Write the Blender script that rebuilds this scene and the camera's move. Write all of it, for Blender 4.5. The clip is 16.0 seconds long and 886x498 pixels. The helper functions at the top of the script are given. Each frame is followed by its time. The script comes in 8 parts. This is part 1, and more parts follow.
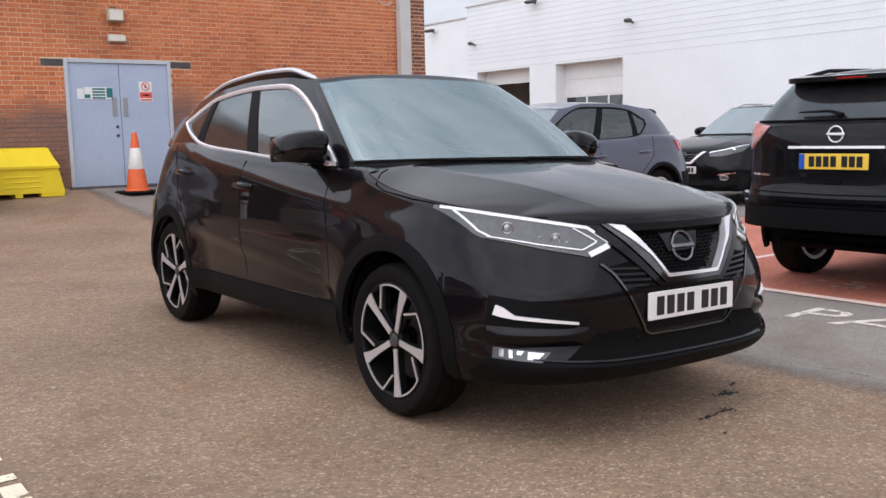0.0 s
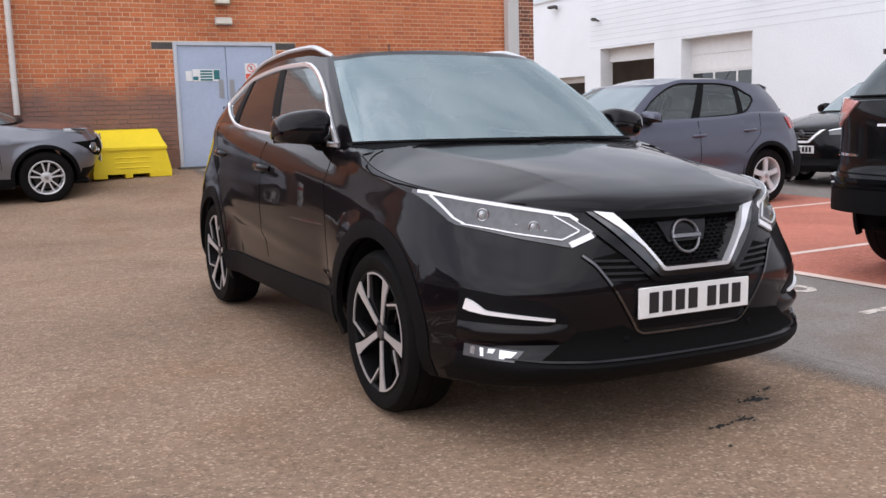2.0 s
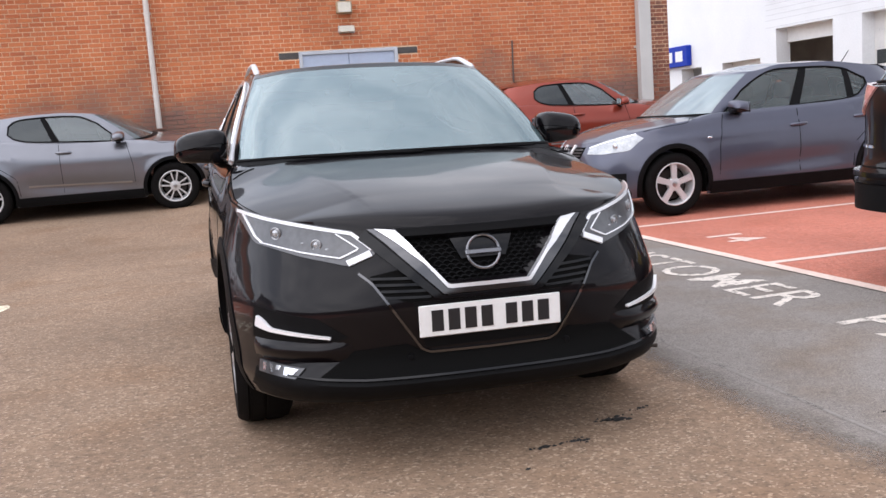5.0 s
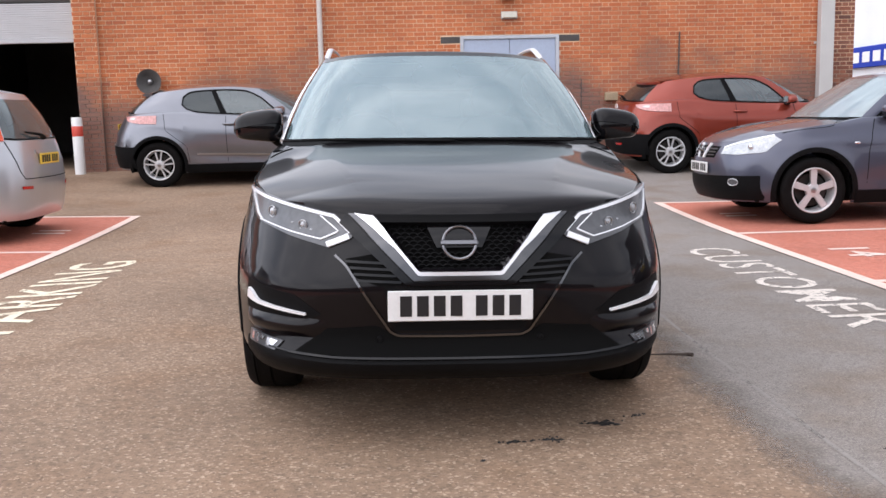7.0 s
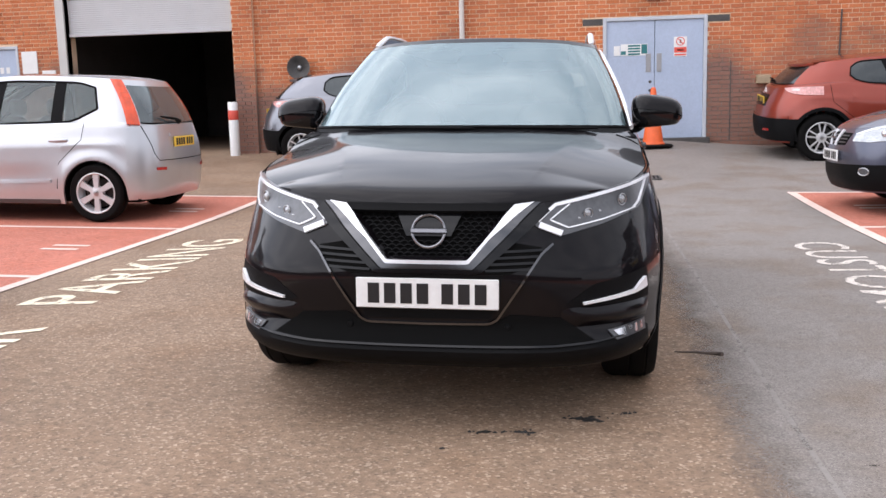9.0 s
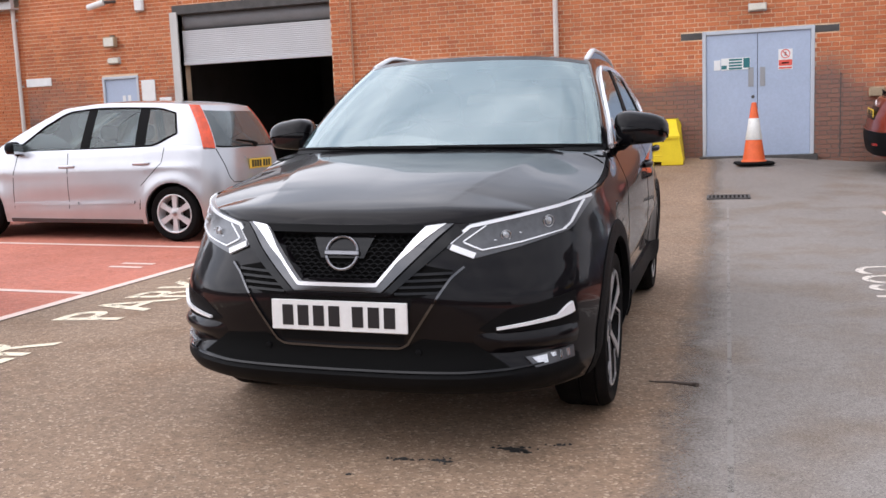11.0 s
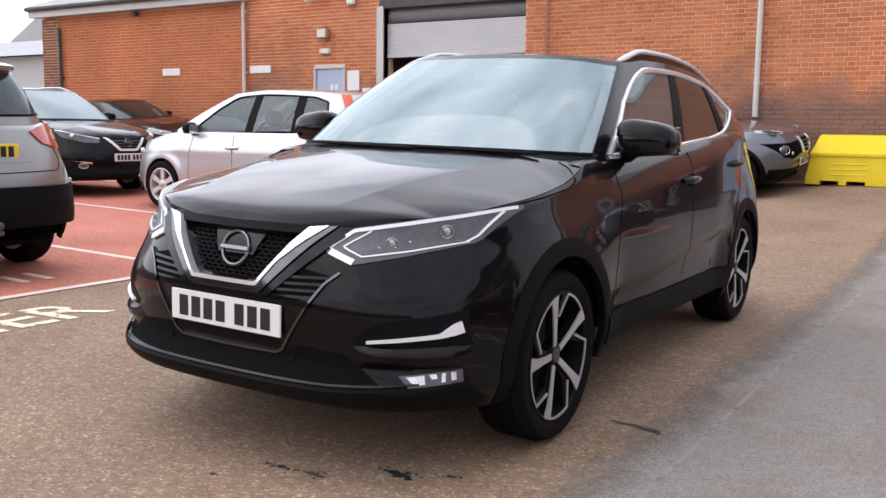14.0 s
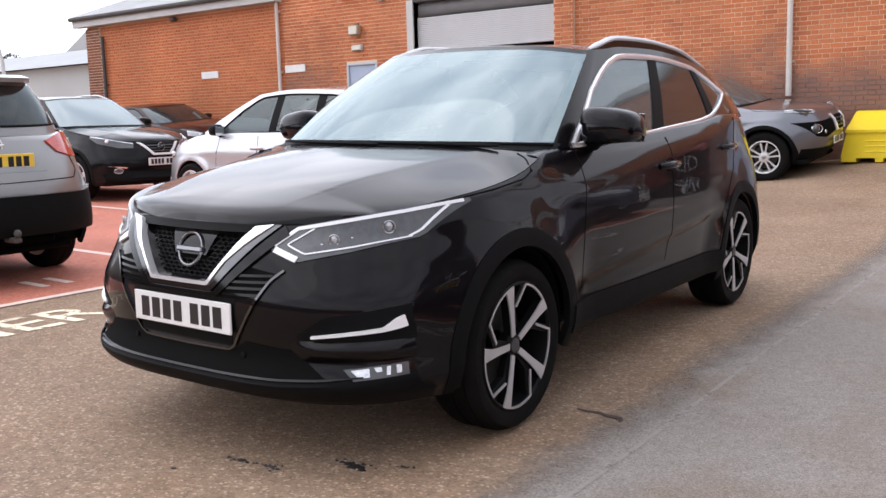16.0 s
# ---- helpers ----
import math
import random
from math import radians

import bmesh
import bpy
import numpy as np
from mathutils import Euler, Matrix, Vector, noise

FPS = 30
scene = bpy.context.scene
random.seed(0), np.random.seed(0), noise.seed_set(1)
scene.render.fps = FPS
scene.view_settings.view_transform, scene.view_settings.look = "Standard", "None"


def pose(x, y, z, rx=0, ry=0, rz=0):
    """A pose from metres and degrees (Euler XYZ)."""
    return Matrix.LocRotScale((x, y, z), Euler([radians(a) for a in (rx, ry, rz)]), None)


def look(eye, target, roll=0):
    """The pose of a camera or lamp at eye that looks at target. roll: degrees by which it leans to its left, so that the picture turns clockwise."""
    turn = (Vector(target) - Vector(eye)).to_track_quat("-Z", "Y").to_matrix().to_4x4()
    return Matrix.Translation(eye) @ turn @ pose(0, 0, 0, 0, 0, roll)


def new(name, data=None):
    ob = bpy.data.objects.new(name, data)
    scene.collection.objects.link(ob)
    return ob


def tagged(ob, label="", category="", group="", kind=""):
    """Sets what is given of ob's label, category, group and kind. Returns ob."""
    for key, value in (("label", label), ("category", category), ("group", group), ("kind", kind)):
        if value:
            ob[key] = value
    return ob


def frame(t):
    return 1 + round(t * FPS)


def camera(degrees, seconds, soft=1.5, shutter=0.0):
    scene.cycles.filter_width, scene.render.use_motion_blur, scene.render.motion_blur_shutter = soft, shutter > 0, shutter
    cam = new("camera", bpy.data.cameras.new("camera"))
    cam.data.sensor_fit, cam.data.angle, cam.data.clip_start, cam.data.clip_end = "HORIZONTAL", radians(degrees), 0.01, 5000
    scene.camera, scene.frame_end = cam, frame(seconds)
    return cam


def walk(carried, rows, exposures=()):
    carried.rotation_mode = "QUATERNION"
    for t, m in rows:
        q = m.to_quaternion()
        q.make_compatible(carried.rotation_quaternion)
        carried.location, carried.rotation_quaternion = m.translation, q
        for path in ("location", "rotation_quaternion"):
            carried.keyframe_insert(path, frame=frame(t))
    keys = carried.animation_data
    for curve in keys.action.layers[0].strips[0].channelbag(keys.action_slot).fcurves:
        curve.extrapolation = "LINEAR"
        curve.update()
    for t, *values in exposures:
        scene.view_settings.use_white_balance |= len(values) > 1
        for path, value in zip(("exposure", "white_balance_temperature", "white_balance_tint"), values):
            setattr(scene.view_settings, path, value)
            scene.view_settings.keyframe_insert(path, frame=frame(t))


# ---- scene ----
cam = camera(50.9, 16.0)
PATH = [
    (0, (-2.987, -3.297, 1.206), (-1.817, -1.693, 0.961), -1.3),
    (0.5, (-2.887, -3.347, 1.211), (-1.74, -1.729, 0.956), -2.0),
    (1, (-2.722, -3.397, 1.199), (-1.663, -1.719, 0.944), -1.7),
    (1.5, (-2.554, -3.399, 1.185), (-1.537, -1.7, 0.905), -2.4),
    (2, (-2.335, -3.407, 1.19), (-1.417, -1.652, 0.909), -1.7),
    (2.5, (-2.132, -3.495, 1.188), (-1.256, -1.718, 0.91), -2.6),
    (3, (-1.882, -3.646, 1.202), (-1.035, -1.855, 0.924), -1.8),
    (3.5, (-1.644, -3.659, 1.201), (-0.755, -1.891, 0.914), -1.1),
    (4, (-1.42, -3.706, 1.206), (-0.684, -1.868, 0.92), -1.6),
    (4.5, (-1.179, -3.84, 1.207), (-0.566, -1.956, 0.927), -3.3),
    (7, (-0.216, -4.15, 1.194), (-0.119, -2.173, 0.908), -1.4),
    (7.5, (-0.051, -4.101, 1.183), (0.051, -2.135, 0.83), 0.3),
    (8, (0.116, -4.08, 1.206), (0.082, -2.11, 0.862), 1.2),
    (8.5, (0.337, -4.106, 1.2), (0.173, -2.139, 0.874), 0.2),
    (9, (0.544, -4.136, 1.197), (0.255, -2.181, 0.885), -1.5),
    (11.5, (1.488, -3.758, 1.168), (0.808, -1.895, 0.914), -1.0),
    (12, (1.643, -3.611, 1.176), (0.847, -1.795, 0.914), 0.2),
    (12.5, (1.847, -3.526, 1.167), (0.971, -1.746, 0.911), -0.5),
    (13, (2.082, -3.455, 1.167), (1.111, -1.727, 0.903), -0.5),
    (13.5, (2.219, -3.309, 1.143), (1.215, -1.599, 0.883), -0.9),
    (14, (2.335, -3.182, 1.156), (1.278, -1.503, 0.9), 0.7),
    (14.5, (2.455, -3.116, 1.167), (1.365, -1.459, 0.908), -0.0),
    (15, (2.565, -3.036, 1.167), (1.44, -1.405, 0.894), -0.7),
    (15.5, (2.649, -3.011, 1.167), (1.506, -1.393, 0.892), -1.8),
    (16, (2.678, -3.006, 1.167), (1.522, -1.397, 0.894), -1.6),
]
walk(cam, [(t, look(eye, target, roll)) for t, eye, target, roll in PATH],
     [(0.0, -0.08, 6490, 15), (2.5, -0.06, 6490, 15), (4.7, 0.14, 6490, 15), (7.0, 0.20, 6490, 15), (9.0, 0.27, 6490, 15), (11.5, 0.12, 6490, 15), (16.0, 0.22, 6490, 15)])

# ---- light: a bright, overcast afternoon ----
world = bpy.data.worlds.new("overcast_sky")
scene.world = world
world.use_nodes = True
wt = world.node_tree
bg = wt.nodes["Background"]
sky = wt.nodes.new("ShaderNodeTexSky")
sky.sky_type, sky.sun_disc = "NISHITA", False
sky.sun_elevation, sky.sun_rotation = radians(50), radians(230)
coord = wt.nodes.new("ShaderNodeTexCoord")
stretch = wt.nodes.new("ShaderNodeMapping")
stretch.inputs["Scale"].default_value = (1.0, 1.0, 2.6)
puffs = wt.nodes.new("ShaderNodeTexNoise")
puffs.inputs["Scale"].default_value, puffs.inputs["Detail"].default_value = 2.8, 8
puffs.inputs["Roughness"].default_value = 0.55
tone = wt.nodes.new("ShaderNodeValToRGB")
tone.color_ramp.elements[0].position, tone.color_ramp.elements[0].color = 0.34, (6.4, 7.0, 7.9, 1)
tone.color_ramp.elements[1].position, tone.color_ramp.elements[1].color = 0.68, (12.6, 12.9, 13.4, 1)
cloud = wt.nodes.new("ShaderNodeMix")
cloud.data_type = "RGBA"
cloud.inputs["Factor"].default_value = 0.86
for a, b in ((coord.outputs["Generated"], stretch.inputs["Vector"]), (stretch.outputs[0], puffs.inputs["Vector"]),
             (puffs.outputs["Fac"], tone.inputs[0]), (sky.outputs[0], cloud.inputs["A"]),
             (tone.outputs[0], cloud.inputs["B"])):
    wt.links.new(a, b)
# thin cloud is brightest round the veiled sun in the west and dull away from it
toward, glow = wt.nodes.new("ShaderNodeVectorMath"), wt.nodes.new("ShaderNodeMapRange")
toward.operation = "DOT_PRODUCT"
toward.inputs[1].default_value = Vector((-0.80, 0.12, 0.58)).normalized()
glow.interpolation_type = "SMOOTHSTEP"
glow.inputs["From Min"].default_value, glow.inputs["From Max"].default_value = -0.35, 1.0
glow.inputs["To Min"].default_value, glow.inputs["To Max"].default_value = 0.74, 1.5
veil = wt.nodes.new("ShaderNodeMix")
veil.data_type, veil.blend_type = "RGBA", "MULTIPLY"
veil.inputs["Factor"].default_value = 1.0
for a, b in ((coord.outputs["Generated"], toward.inputs[0]), (toward.outputs["Value"], glow.inputs["Value"]),
             (cloud.outputs["Result"], veil.inputs["A"]), (glow.outputs[0], veil.inputs["B"]), (veil.outputs["Result"], bg.inputs[0])):
    wt.links.new(a, b)
bg.inputs[1].default_value = 0.138
sun = new("sun", bpy.data.lights.new("sun", "SUN"))
sun.data.energy, sun.data.angle, sun.data.color = 0.7, radians(90), (1.0, 0.95, 0.88)
sun.matrix_world = look((-17, -14, 26), (0, 2, 0))


# ---- materials ----
def material(name, color, rough=0.5, metal=0.0, var=0.0, scale=8.0, bump=0.0, coat=0.0, fine=60.0, island=0.0, spec=0.5, where="Object"):
    """A principled surface whose colour varies at two scales, with fine relief."""
    m = bpy.data.materials.new(name)
    m.use_nodes = True
    nt = m.node_tree
    p = nt.nodes["Principled BSDF"]
    p.inputs["Base Color"].default_value = (*color, 1)
    p.inputs["Roughness"].default_value, p.inputs["Metallic"].default_value = rough, metal
    p.inputs["Coat Weight"].default_value, p.inputs["Coat Roughness"].default_value = coat, 0.03
    p.inputs["Coat IOR"].default_value = 1.38
    p.inputs["Specular IOR Level"].default_value = spec
    if var or bump or island:
        co = nt.nodes.new("ShaderNodeTexCoord")
        big = nt.nodes.new("ShaderNodeTexNoise")
        big.inputs["Scale"].default_value, big.inputs["Detail"].default_value = scale, 5
        small = nt.nodes.new("ShaderNodeTexNoise")
        small.inputs["Scale"].default_value, small.inputs["Detail"].default_value = fine, 3
        nt.links.new(co.outputs[where], big.inputs["Vector"])
        nt.links.new(co.outputs[where], small.inputs["Vector"])
        add = nt.nodes.new("ShaderNodeMath")
        add.operation = "ADD"
        nt.links.new(big.outputs["Fac"], add.inputs[0])
        nt.links.new(small.outputs["Fac"], add.inputs[1])
        span = nt.nodes.new("ShaderNodeMapRange")
        span.inputs["From Min"].default_value, span.inputs["From Max"].default_value = 0.7, 1.3
        span.inputs["To Min"].default_value, span.inputs["To Max"].default_value = 1 - var, 1 + var
        nt.links.new(add.outputs[0], span.inputs["Value"])
        mul = nt.nodes.new("ShaderNodeMix")
        mul.data_type, mul.blend_type = "RGBA", "MULTIPLY"
        mul.inputs["Factor"].default_value = 1
        mul.inputs["A"].default_value = (*color, 1)
        nt.links.new(span.outputs[0], mul.inputs["B"])
        nt.links.new(mul.outputs["Result"], p.inputs["Base Color"])
        if bump:
            bp = nt.nodes.new("ShaderNodeBump")
            bp.inputs["Strength"].default_value, bp.inputs["Distance"].default_value = bump, 0.01
            nt.links.new(small.outputs["Fac"], bp.inputs["Height"])
            nt.links.new(bp.outputs[0], p.inputs["Normal"])
    return m


def paint(name, color, metal=0.0, rough=0.3, ior=1.38):
    """Car paint under clear lacquer, with a film of dust."""
    m = material(name, color, rough, metal, var=0.06, scale=3, fine=900, coat=1.0, spec=0.5 if metal else 0.05)
    nt = m.node_tree
    p = nt.nodes["Principled BSDF"]
    p.inputs["Coat IOR"].default_value, p.inputs["Coat Weight"].default_value = ior, 1.0 if metal else 0.85
    co, dust = nt.nodes.new("ShaderNodeTexCoord"), nt.nodes.new("ShaderNodeTexNoise")
    dust.inputs["Scale"].default_value, dust.inputs["Detail"].default_value = 2.2, 6
    nt.links.new(co.outputs["Object"], dust.inputs["Vector"])
    span = nt.nodes.new("ShaderNodeMapRange")
    span.inputs["From Min"].default_value, span.inputs["From Max"].default_value = 0.35, 0.7
    span.inputs["To Min"].default_value, span.inputs["To Max"].default_value = 0.008, 0.04
    nt.links.new(dust.outputs["Fac"], span.inputs["Value"])
    nt.links.new(span.outputs[0], p.inputs["Coat Roughness"])
    return m


def glass(name, tint, ior=1.6, film=0.0, haze_tint=(0.56, 0.66, 0.70), rough=0.015):
    """A thin pane: what is behind it through a tint, a dusty film that also paints in pale sheen, and gloss by Fresnel.
    """
    m = bpy.data.materials.new(name)
    m.use_nodes = True
    nt = m.node_tree
    nt.nodes.remove(nt.nodes["Principled BSDF"])
    clear, gloss, mix, fres = (nt.nodes.new("ShaderNode" + n) for n in ("BsdfTransparent", "BsdfGlossy", "MixShader", "Fresnel"))
    clear.inputs[0].default_value = (*tint, 1)
    gloss.inputs["Color"].default_value = (0.88, 0.98, 1.0, 1)
    gloss.inputs["Roughness"].default_value = rough
    fres.inputs[0].default_value = ior
    nt.links.new(fres.outputs[0], mix.inputs[0])
    low = clear.outputs[0]
    if film:
        # diffuse share brightens the glass in place of sky sheen and haze
        dust, both_of = nt.nodes.new("ShaderNodeBsdfDiffuse"), nt.nodes.new("ShaderNodeMixShader")
        dust.inputs[0].default_value = (*haze_tint, 1)
        both_of.inputs[0].default_value = film
        nt.links.new(low, both_of.inputs[1])
        nt.links.new(dust.outputs[0], both_of.inputs[2])
        low = both_of.outputs[0]
    nt.links.new(low, mix.inputs[1])
    nt.links.new(gloss.outputs[0], mix.inputs[2])
    nt.links.new(mix.outputs[0], nt.nodes["Material Output"].inputs[0])
    return m


def lerp3(a, b, t):
    return [p + (q - p) * t for p, q in zip(a, b)]


def asphalt(name, base, stone, chips, wear, patch=0.25, speck=0.5, dirt=0.8):
    """Worn asphalt: binder, pale stones of a few millimetres, broad stains."""
    m = material(name, base, 0.85)
    nt = m.node_tree
    p = nt.nodes["Principled BSDF"]
    geo = nt.nodes.new("ShaderNodeNewGeometry")
    cells = nt.nodes.new("ShaderNodeTexVoronoi")
    cells.inputs["Scale"].default_value = chips
    mid, broad = nt.nodes.new("ShaderNodeTexNoise"), nt.nodes.new("ShaderNodeTexNoise")
    mid.inputs["Scale"].default_value, mid.inputs["Detail"].default_value = 22, 4
    broad.inputs["Scale"].default_value, broad.inputs["Detail"].default_value = 0.7, 8
    for n in (cells, mid, broad):
        nt.links.new(geo.outputs["Position"], n.inputs["Vector"])
    pick = nt.nodes.new("ShaderNodeSeparateColor")
    nt.links.new(cells.outputs["Color"], pick.inputs[0])
    mix = nt.nodes.new("ShaderNodeValToRGB")
    tones = ((0.0, [c * 0.68 for c in base]), (0.10, [c * 0.8 for c in base]), (0.24, base), (1 - speck, [c * 1.1 for c in base]), (1 - speck * 0.35, lerp3(base, stone, 0.6)), (1.0, stone))
    while len(mix.color_ramp.elements) < len(tones):
        mix.color_ramp.elements.new(0.5)
    for el, (at, c) in zip(mix.color_ramp.elements, tones):
        el.position, el.color = at, (*c, 1)
    nt.links.new(pick.outputs[0], mix.inputs[0])
    add = nt.nodes.new("ShaderNodeMath")
    add.operation = "ADD"
    nt.links.new(mid.outputs["Fac"], add.inputs[0])
    nt.links.new(broad.outputs["Fac"], add.inputs[1])
    span = nt.nodes.new("ShaderNodeMapRange")
    span.inputs["From Min"].default_value, span.inputs["From Max"].default_value = 0.65, 1.35
    span.inputs["To Min"].default_value, span.inputs["To Max"].default_value = 1 - patch, 1 + patch
    nt.links.new(add.outputs[0], span.inputs["Value"])
    mul = nt.nodes.new("ShaderNodeMix")
    mul.data_type, mul.blend_type = "RGBA", "MULTIPLY"
    mul.inputs["Factor"].default_value = 1
    nt.links.new(mix.outputs["Color"], mul.inputs["A"])
    nt.links.new(span.outputs[0], mul.inputs["B"])
    # earth-brown dirt in drifting patches
    drift, amount, soil = nt.nodes.new("ShaderNodeTexNoise"), nt.nodes.new("ShaderNodeMapRange"), nt.nodes.new("ShaderNodeMix")
    drift.inputs["Scale"].default_value, drift.inputs["Detail"].default_value = 1.7, 7
    nt.links.new(geo.outputs["Position"], drift.inputs["Vector"])
    amount.inputs["From Min"].default_value, amount.inputs["From Max"].default_value = 0.48, 0.72
    amount.inputs["To Max"].default_value = dirt
    nt.links.new(drift.outputs["Fac"], amount.inputs["Value"])
    soil.data_type, soil.blend_type = "RGBA", "MULTIPLY"
    soil.inputs["B"].default_value = (0.80, 0.68, 0.56, 1)
    nt.links.new(amount.outputs[0], soil.inputs["Factor"])
    nt.links.new(mul.outputs["Result"], soil.inputs["A"])
    nt.links.new(soil.outputs["Result"], p.inputs["Base Color"])
    bp = nt.nodes.new("ShaderNodeBump")
    bp.inputs["Strength"].default_value, bp.inputs["Distance"].default_value = wear, 0.006
    nt.links.new(cells.outputs["Distance"], bp.inputs["Height"])
    nt.links.new(bp.outputs[0], p.inputs["Normal"])
    return m


def worn_paint(name, color, hole=0.42):
    """Road paint, rubbed through in spots to what lies beneath."""
    m = material(name, color, 0.75, var=0.12, scale=3, fine=40, bump=0.3, where="Object")
    nt = m.node_tree
    p = nt.nodes["Principled BSDF"]
    geo, rub = nt.nodes.new("ShaderNodeNewGeometry"), nt.nodes.new("ShaderNodeTexNoise")
    rub.inputs["Scale"].default_value, rub.inputs["Detail"].default_value, rub.inputs["Roughness"].default_value = 14, 8, 0.75
    nt.links.new(geo.outputs["Position"], rub.inputs["Vector"])
    span = nt.nodes.new("ShaderNodeMapRange")
    span.inputs["From Min"].default_value, span.inputs["From Max"].default_value = hole - 0.06, hole + 0.04
    nt.links.new(rub.outputs["Fac"], span.inputs["Value"])
    nt.links.new(span.outputs[0], p.inputs["Alpha"])
    return m


def brick_material(name, tints, soot_below=0.0, cover=0.72):
    """Fired clay: a tint for each brick, grain, and soot low on the wall."""
    m = material(name, tints[0], 0.9)
    nt = m.node_tree
    p = nt.nodes["Principled BSDF"]
    geo, info = nt.nodes.new("ShaderNodeNewGeometry"), nt.nodes.new("ShaderNodeObjectInfo")
    add = nt.nodes.new("ShaderNodeMath")
    add.operation = "ADD"
    nt.links.new(geo.outputs["Random Per Island"], add.inputs[0])
    nt.links.new(info.outputs["Random"], add.inputs[1])
    frac = nt.nodes.new("ShaderNodeMath")
    frac.operation = "FRACT"
    nt.links.new(add.outputs[0], frac.inputs[0])
    ramp = nt.nodes.new("ShaderNodeValToRGB")
    while len(ramp.color_ramp.elements) < len(tints):
        ramp.color_ramp.elements.new(0.5)
    for i, c in enumerate(tints):
        ramp.color_ramp.elements[i].position = i / (len(tints) - 1)
        ramp.color_ramp.elements[i].color = (*c, 1)
    nt.links.new(frac.outputs[0], ramp.inputs[0])
    grain, broad = nt.nodes.new("ShaderNodeTexNoise"), nt.nodes.new("ShaderNodeTexNoise")
    grain.inputs["Scale"].default_value, grain.inputs["Detail"].default_value = 55, 5
    broad.inputs["Scale"].default_value, broad.inputs["Detail"].default_value = 0.8, 6
    for n in (grain, broad):
        nt.links.new(geo.outputs["Position"], n.inputs["Vector"])
    both = nt.nodes.new("ShaderNodeMath")
    both.operation = "ADD"
    nt.links.new(grain.outputs["Fac"], both.inputs[0])
    nt.links.new(broad.outputs["Fac"], both.inputs[1])
    span = nt.nodes.new("ShaderNodeMapRange")
    span.inputs["From Min"].default_value, span.inputs["From Max"].default_value = 0.6, 1.4
    span.inputs["To Min"].default_value, span.inputs["To Max"].default_value = 0.72, 1.28
    nt.links.new(both.outputs[0], span.inputs["Value"])
    mul = nt.nodes.new("ShaderNodeMix")
    mul.data_type, mul.blend_type = "RGBA", "MULTIPLY"
    mul.inputs["Factor"].default_value = 1
    nt.links.new(ramp.outputs[0], mul.inputs["A"])
    nt.links.new(span.outputs[0], mul.inputs["B"])
    out = mul.outputs["Result"]
    if soot_below:
        xyz = nt.nodes.new("ShaderNodeSeparateXYZ")
        nt.links.new(geo.outputs["Position"], xyz.inputs[0])
        level = nt.nodes.new("ShaderNodeMath")
        level.operation = "MULTIPLY_ADD"
        level.inputs[1].default_value, level.inputs[2].default_value = -2.4, soot_below + 1.2
        nt.links.new(broad.outputs["Fac"], level.inputs[0])
        under = nt.nodes.new("ShaderNodeMath")
        under.operation = "SUBTRACT"
        nt.links.new(level.outputs[0], under.inputs[0])
        nt.links.new(xyz.outputs[2], under.inputs[1])
        edge = nt.nodes.new("ShaderNodeMapRange")
        edge.inputs["From Min"].default_value, edge.inputs["From Max"].default_value = -0.2, 0.5
        edge.inputs["To Max"].default_value = cover
        nt.links.new(under.outputs[0], edge.inputs["Value"])
        soot = nt.nodes.new("ShaderNodeMix")
        soot.data_type = "RGBA"
        soot.inputs["B"].default_value = (0.16, 0.12, 0.11, 1)
        nt.links.new(edge.outputs[0], soot.inputs["Factor"])
        nt.links.new(out, soot.inputs["A"])
        out = soot.outputs["Result"]
    nt.links.new(out, p.inputs["Base Color"])
    bp = nt.nodes.new("ShaderNodeBump")
    bp.inputs["Strength"].default_value, bp.inputs["Distance"].default_value = 0.4, 0.004
    nt.links.new(grain.outputs["Fac"], bp.inputs["Height"])
    nt.links.new(bp.outputs[0], p.inputs["Normal"])
    return m


BLACK_PAINT = paint("black_paint", (0.0045, 0.0035, 0.0045), ior=1.32)
SUV_PAINT = paint("jet_black_paint", (0.005, 0.005, 0.006), ior=1.3)
SLATE_PAINT = paint("slate_blue_paint", (0.085, 0.09, 0.125), 0.6, 0.35)
SILVER_PAINT = paint("silver_paint", (0.53, 0.54, 0.565), 0.72, 0.33)
GREY_PAINT = paint("warm_grey_paint", (0.27, 0.265, 0.265), 0.7, 0.32)
GUNMETAL_PAINT = paint("gunmetal_paint", (0.19, 0.197, 0.222), 0.75, 0.28)
RED_PAINT = paint("burnt_red_paint", (0.25, 0.034, 0.016), 0.5, 0.35)
MAROON_PAINT = paint("dark_maroon_paint", (0.028, 0.007, 0.006))
PLASTIC = material("black_plastic", (0.0055, 0.0055, 0.006), 0.55, var=0.2, scale=6, fine=300, bump=0.15, spec=0.08)
GLOSS_BLACK = material("piano_black", (0.005, 0.005, 0.006), 0.08, spec=0.3)
RUBBER = material("tyre_rubber", (0.007, 0.0065, 0.0065), 0.7, var=0.25, scale=12, fine=200, bump=0.2, spec=0.08)
DARK = material("shadow_black", (0.004, 0.004, 0.004), 0.9, spec=0.1)
CHROME = material("chrome", (0.86, 0.87, 0.88), 0.06, 1.0)
WINDOW_CHROME = material("window_chrome", (0.92, 0.92, 0.94), 0.16, 0.5, coat=0.4)
EMBLEM = material("grey_chrome", (0.22, 0.22, 0.235), 0.24, 0.9)
GRILLE = material("grille_plastic", (0.005, 0.005, 0.0055), 0.42, spec=0.08, var=0.2, scale=9, fine=200)
SATIN = material("satin_metal", (0.42, 0.42, 0.43), 0.3, 1.0)
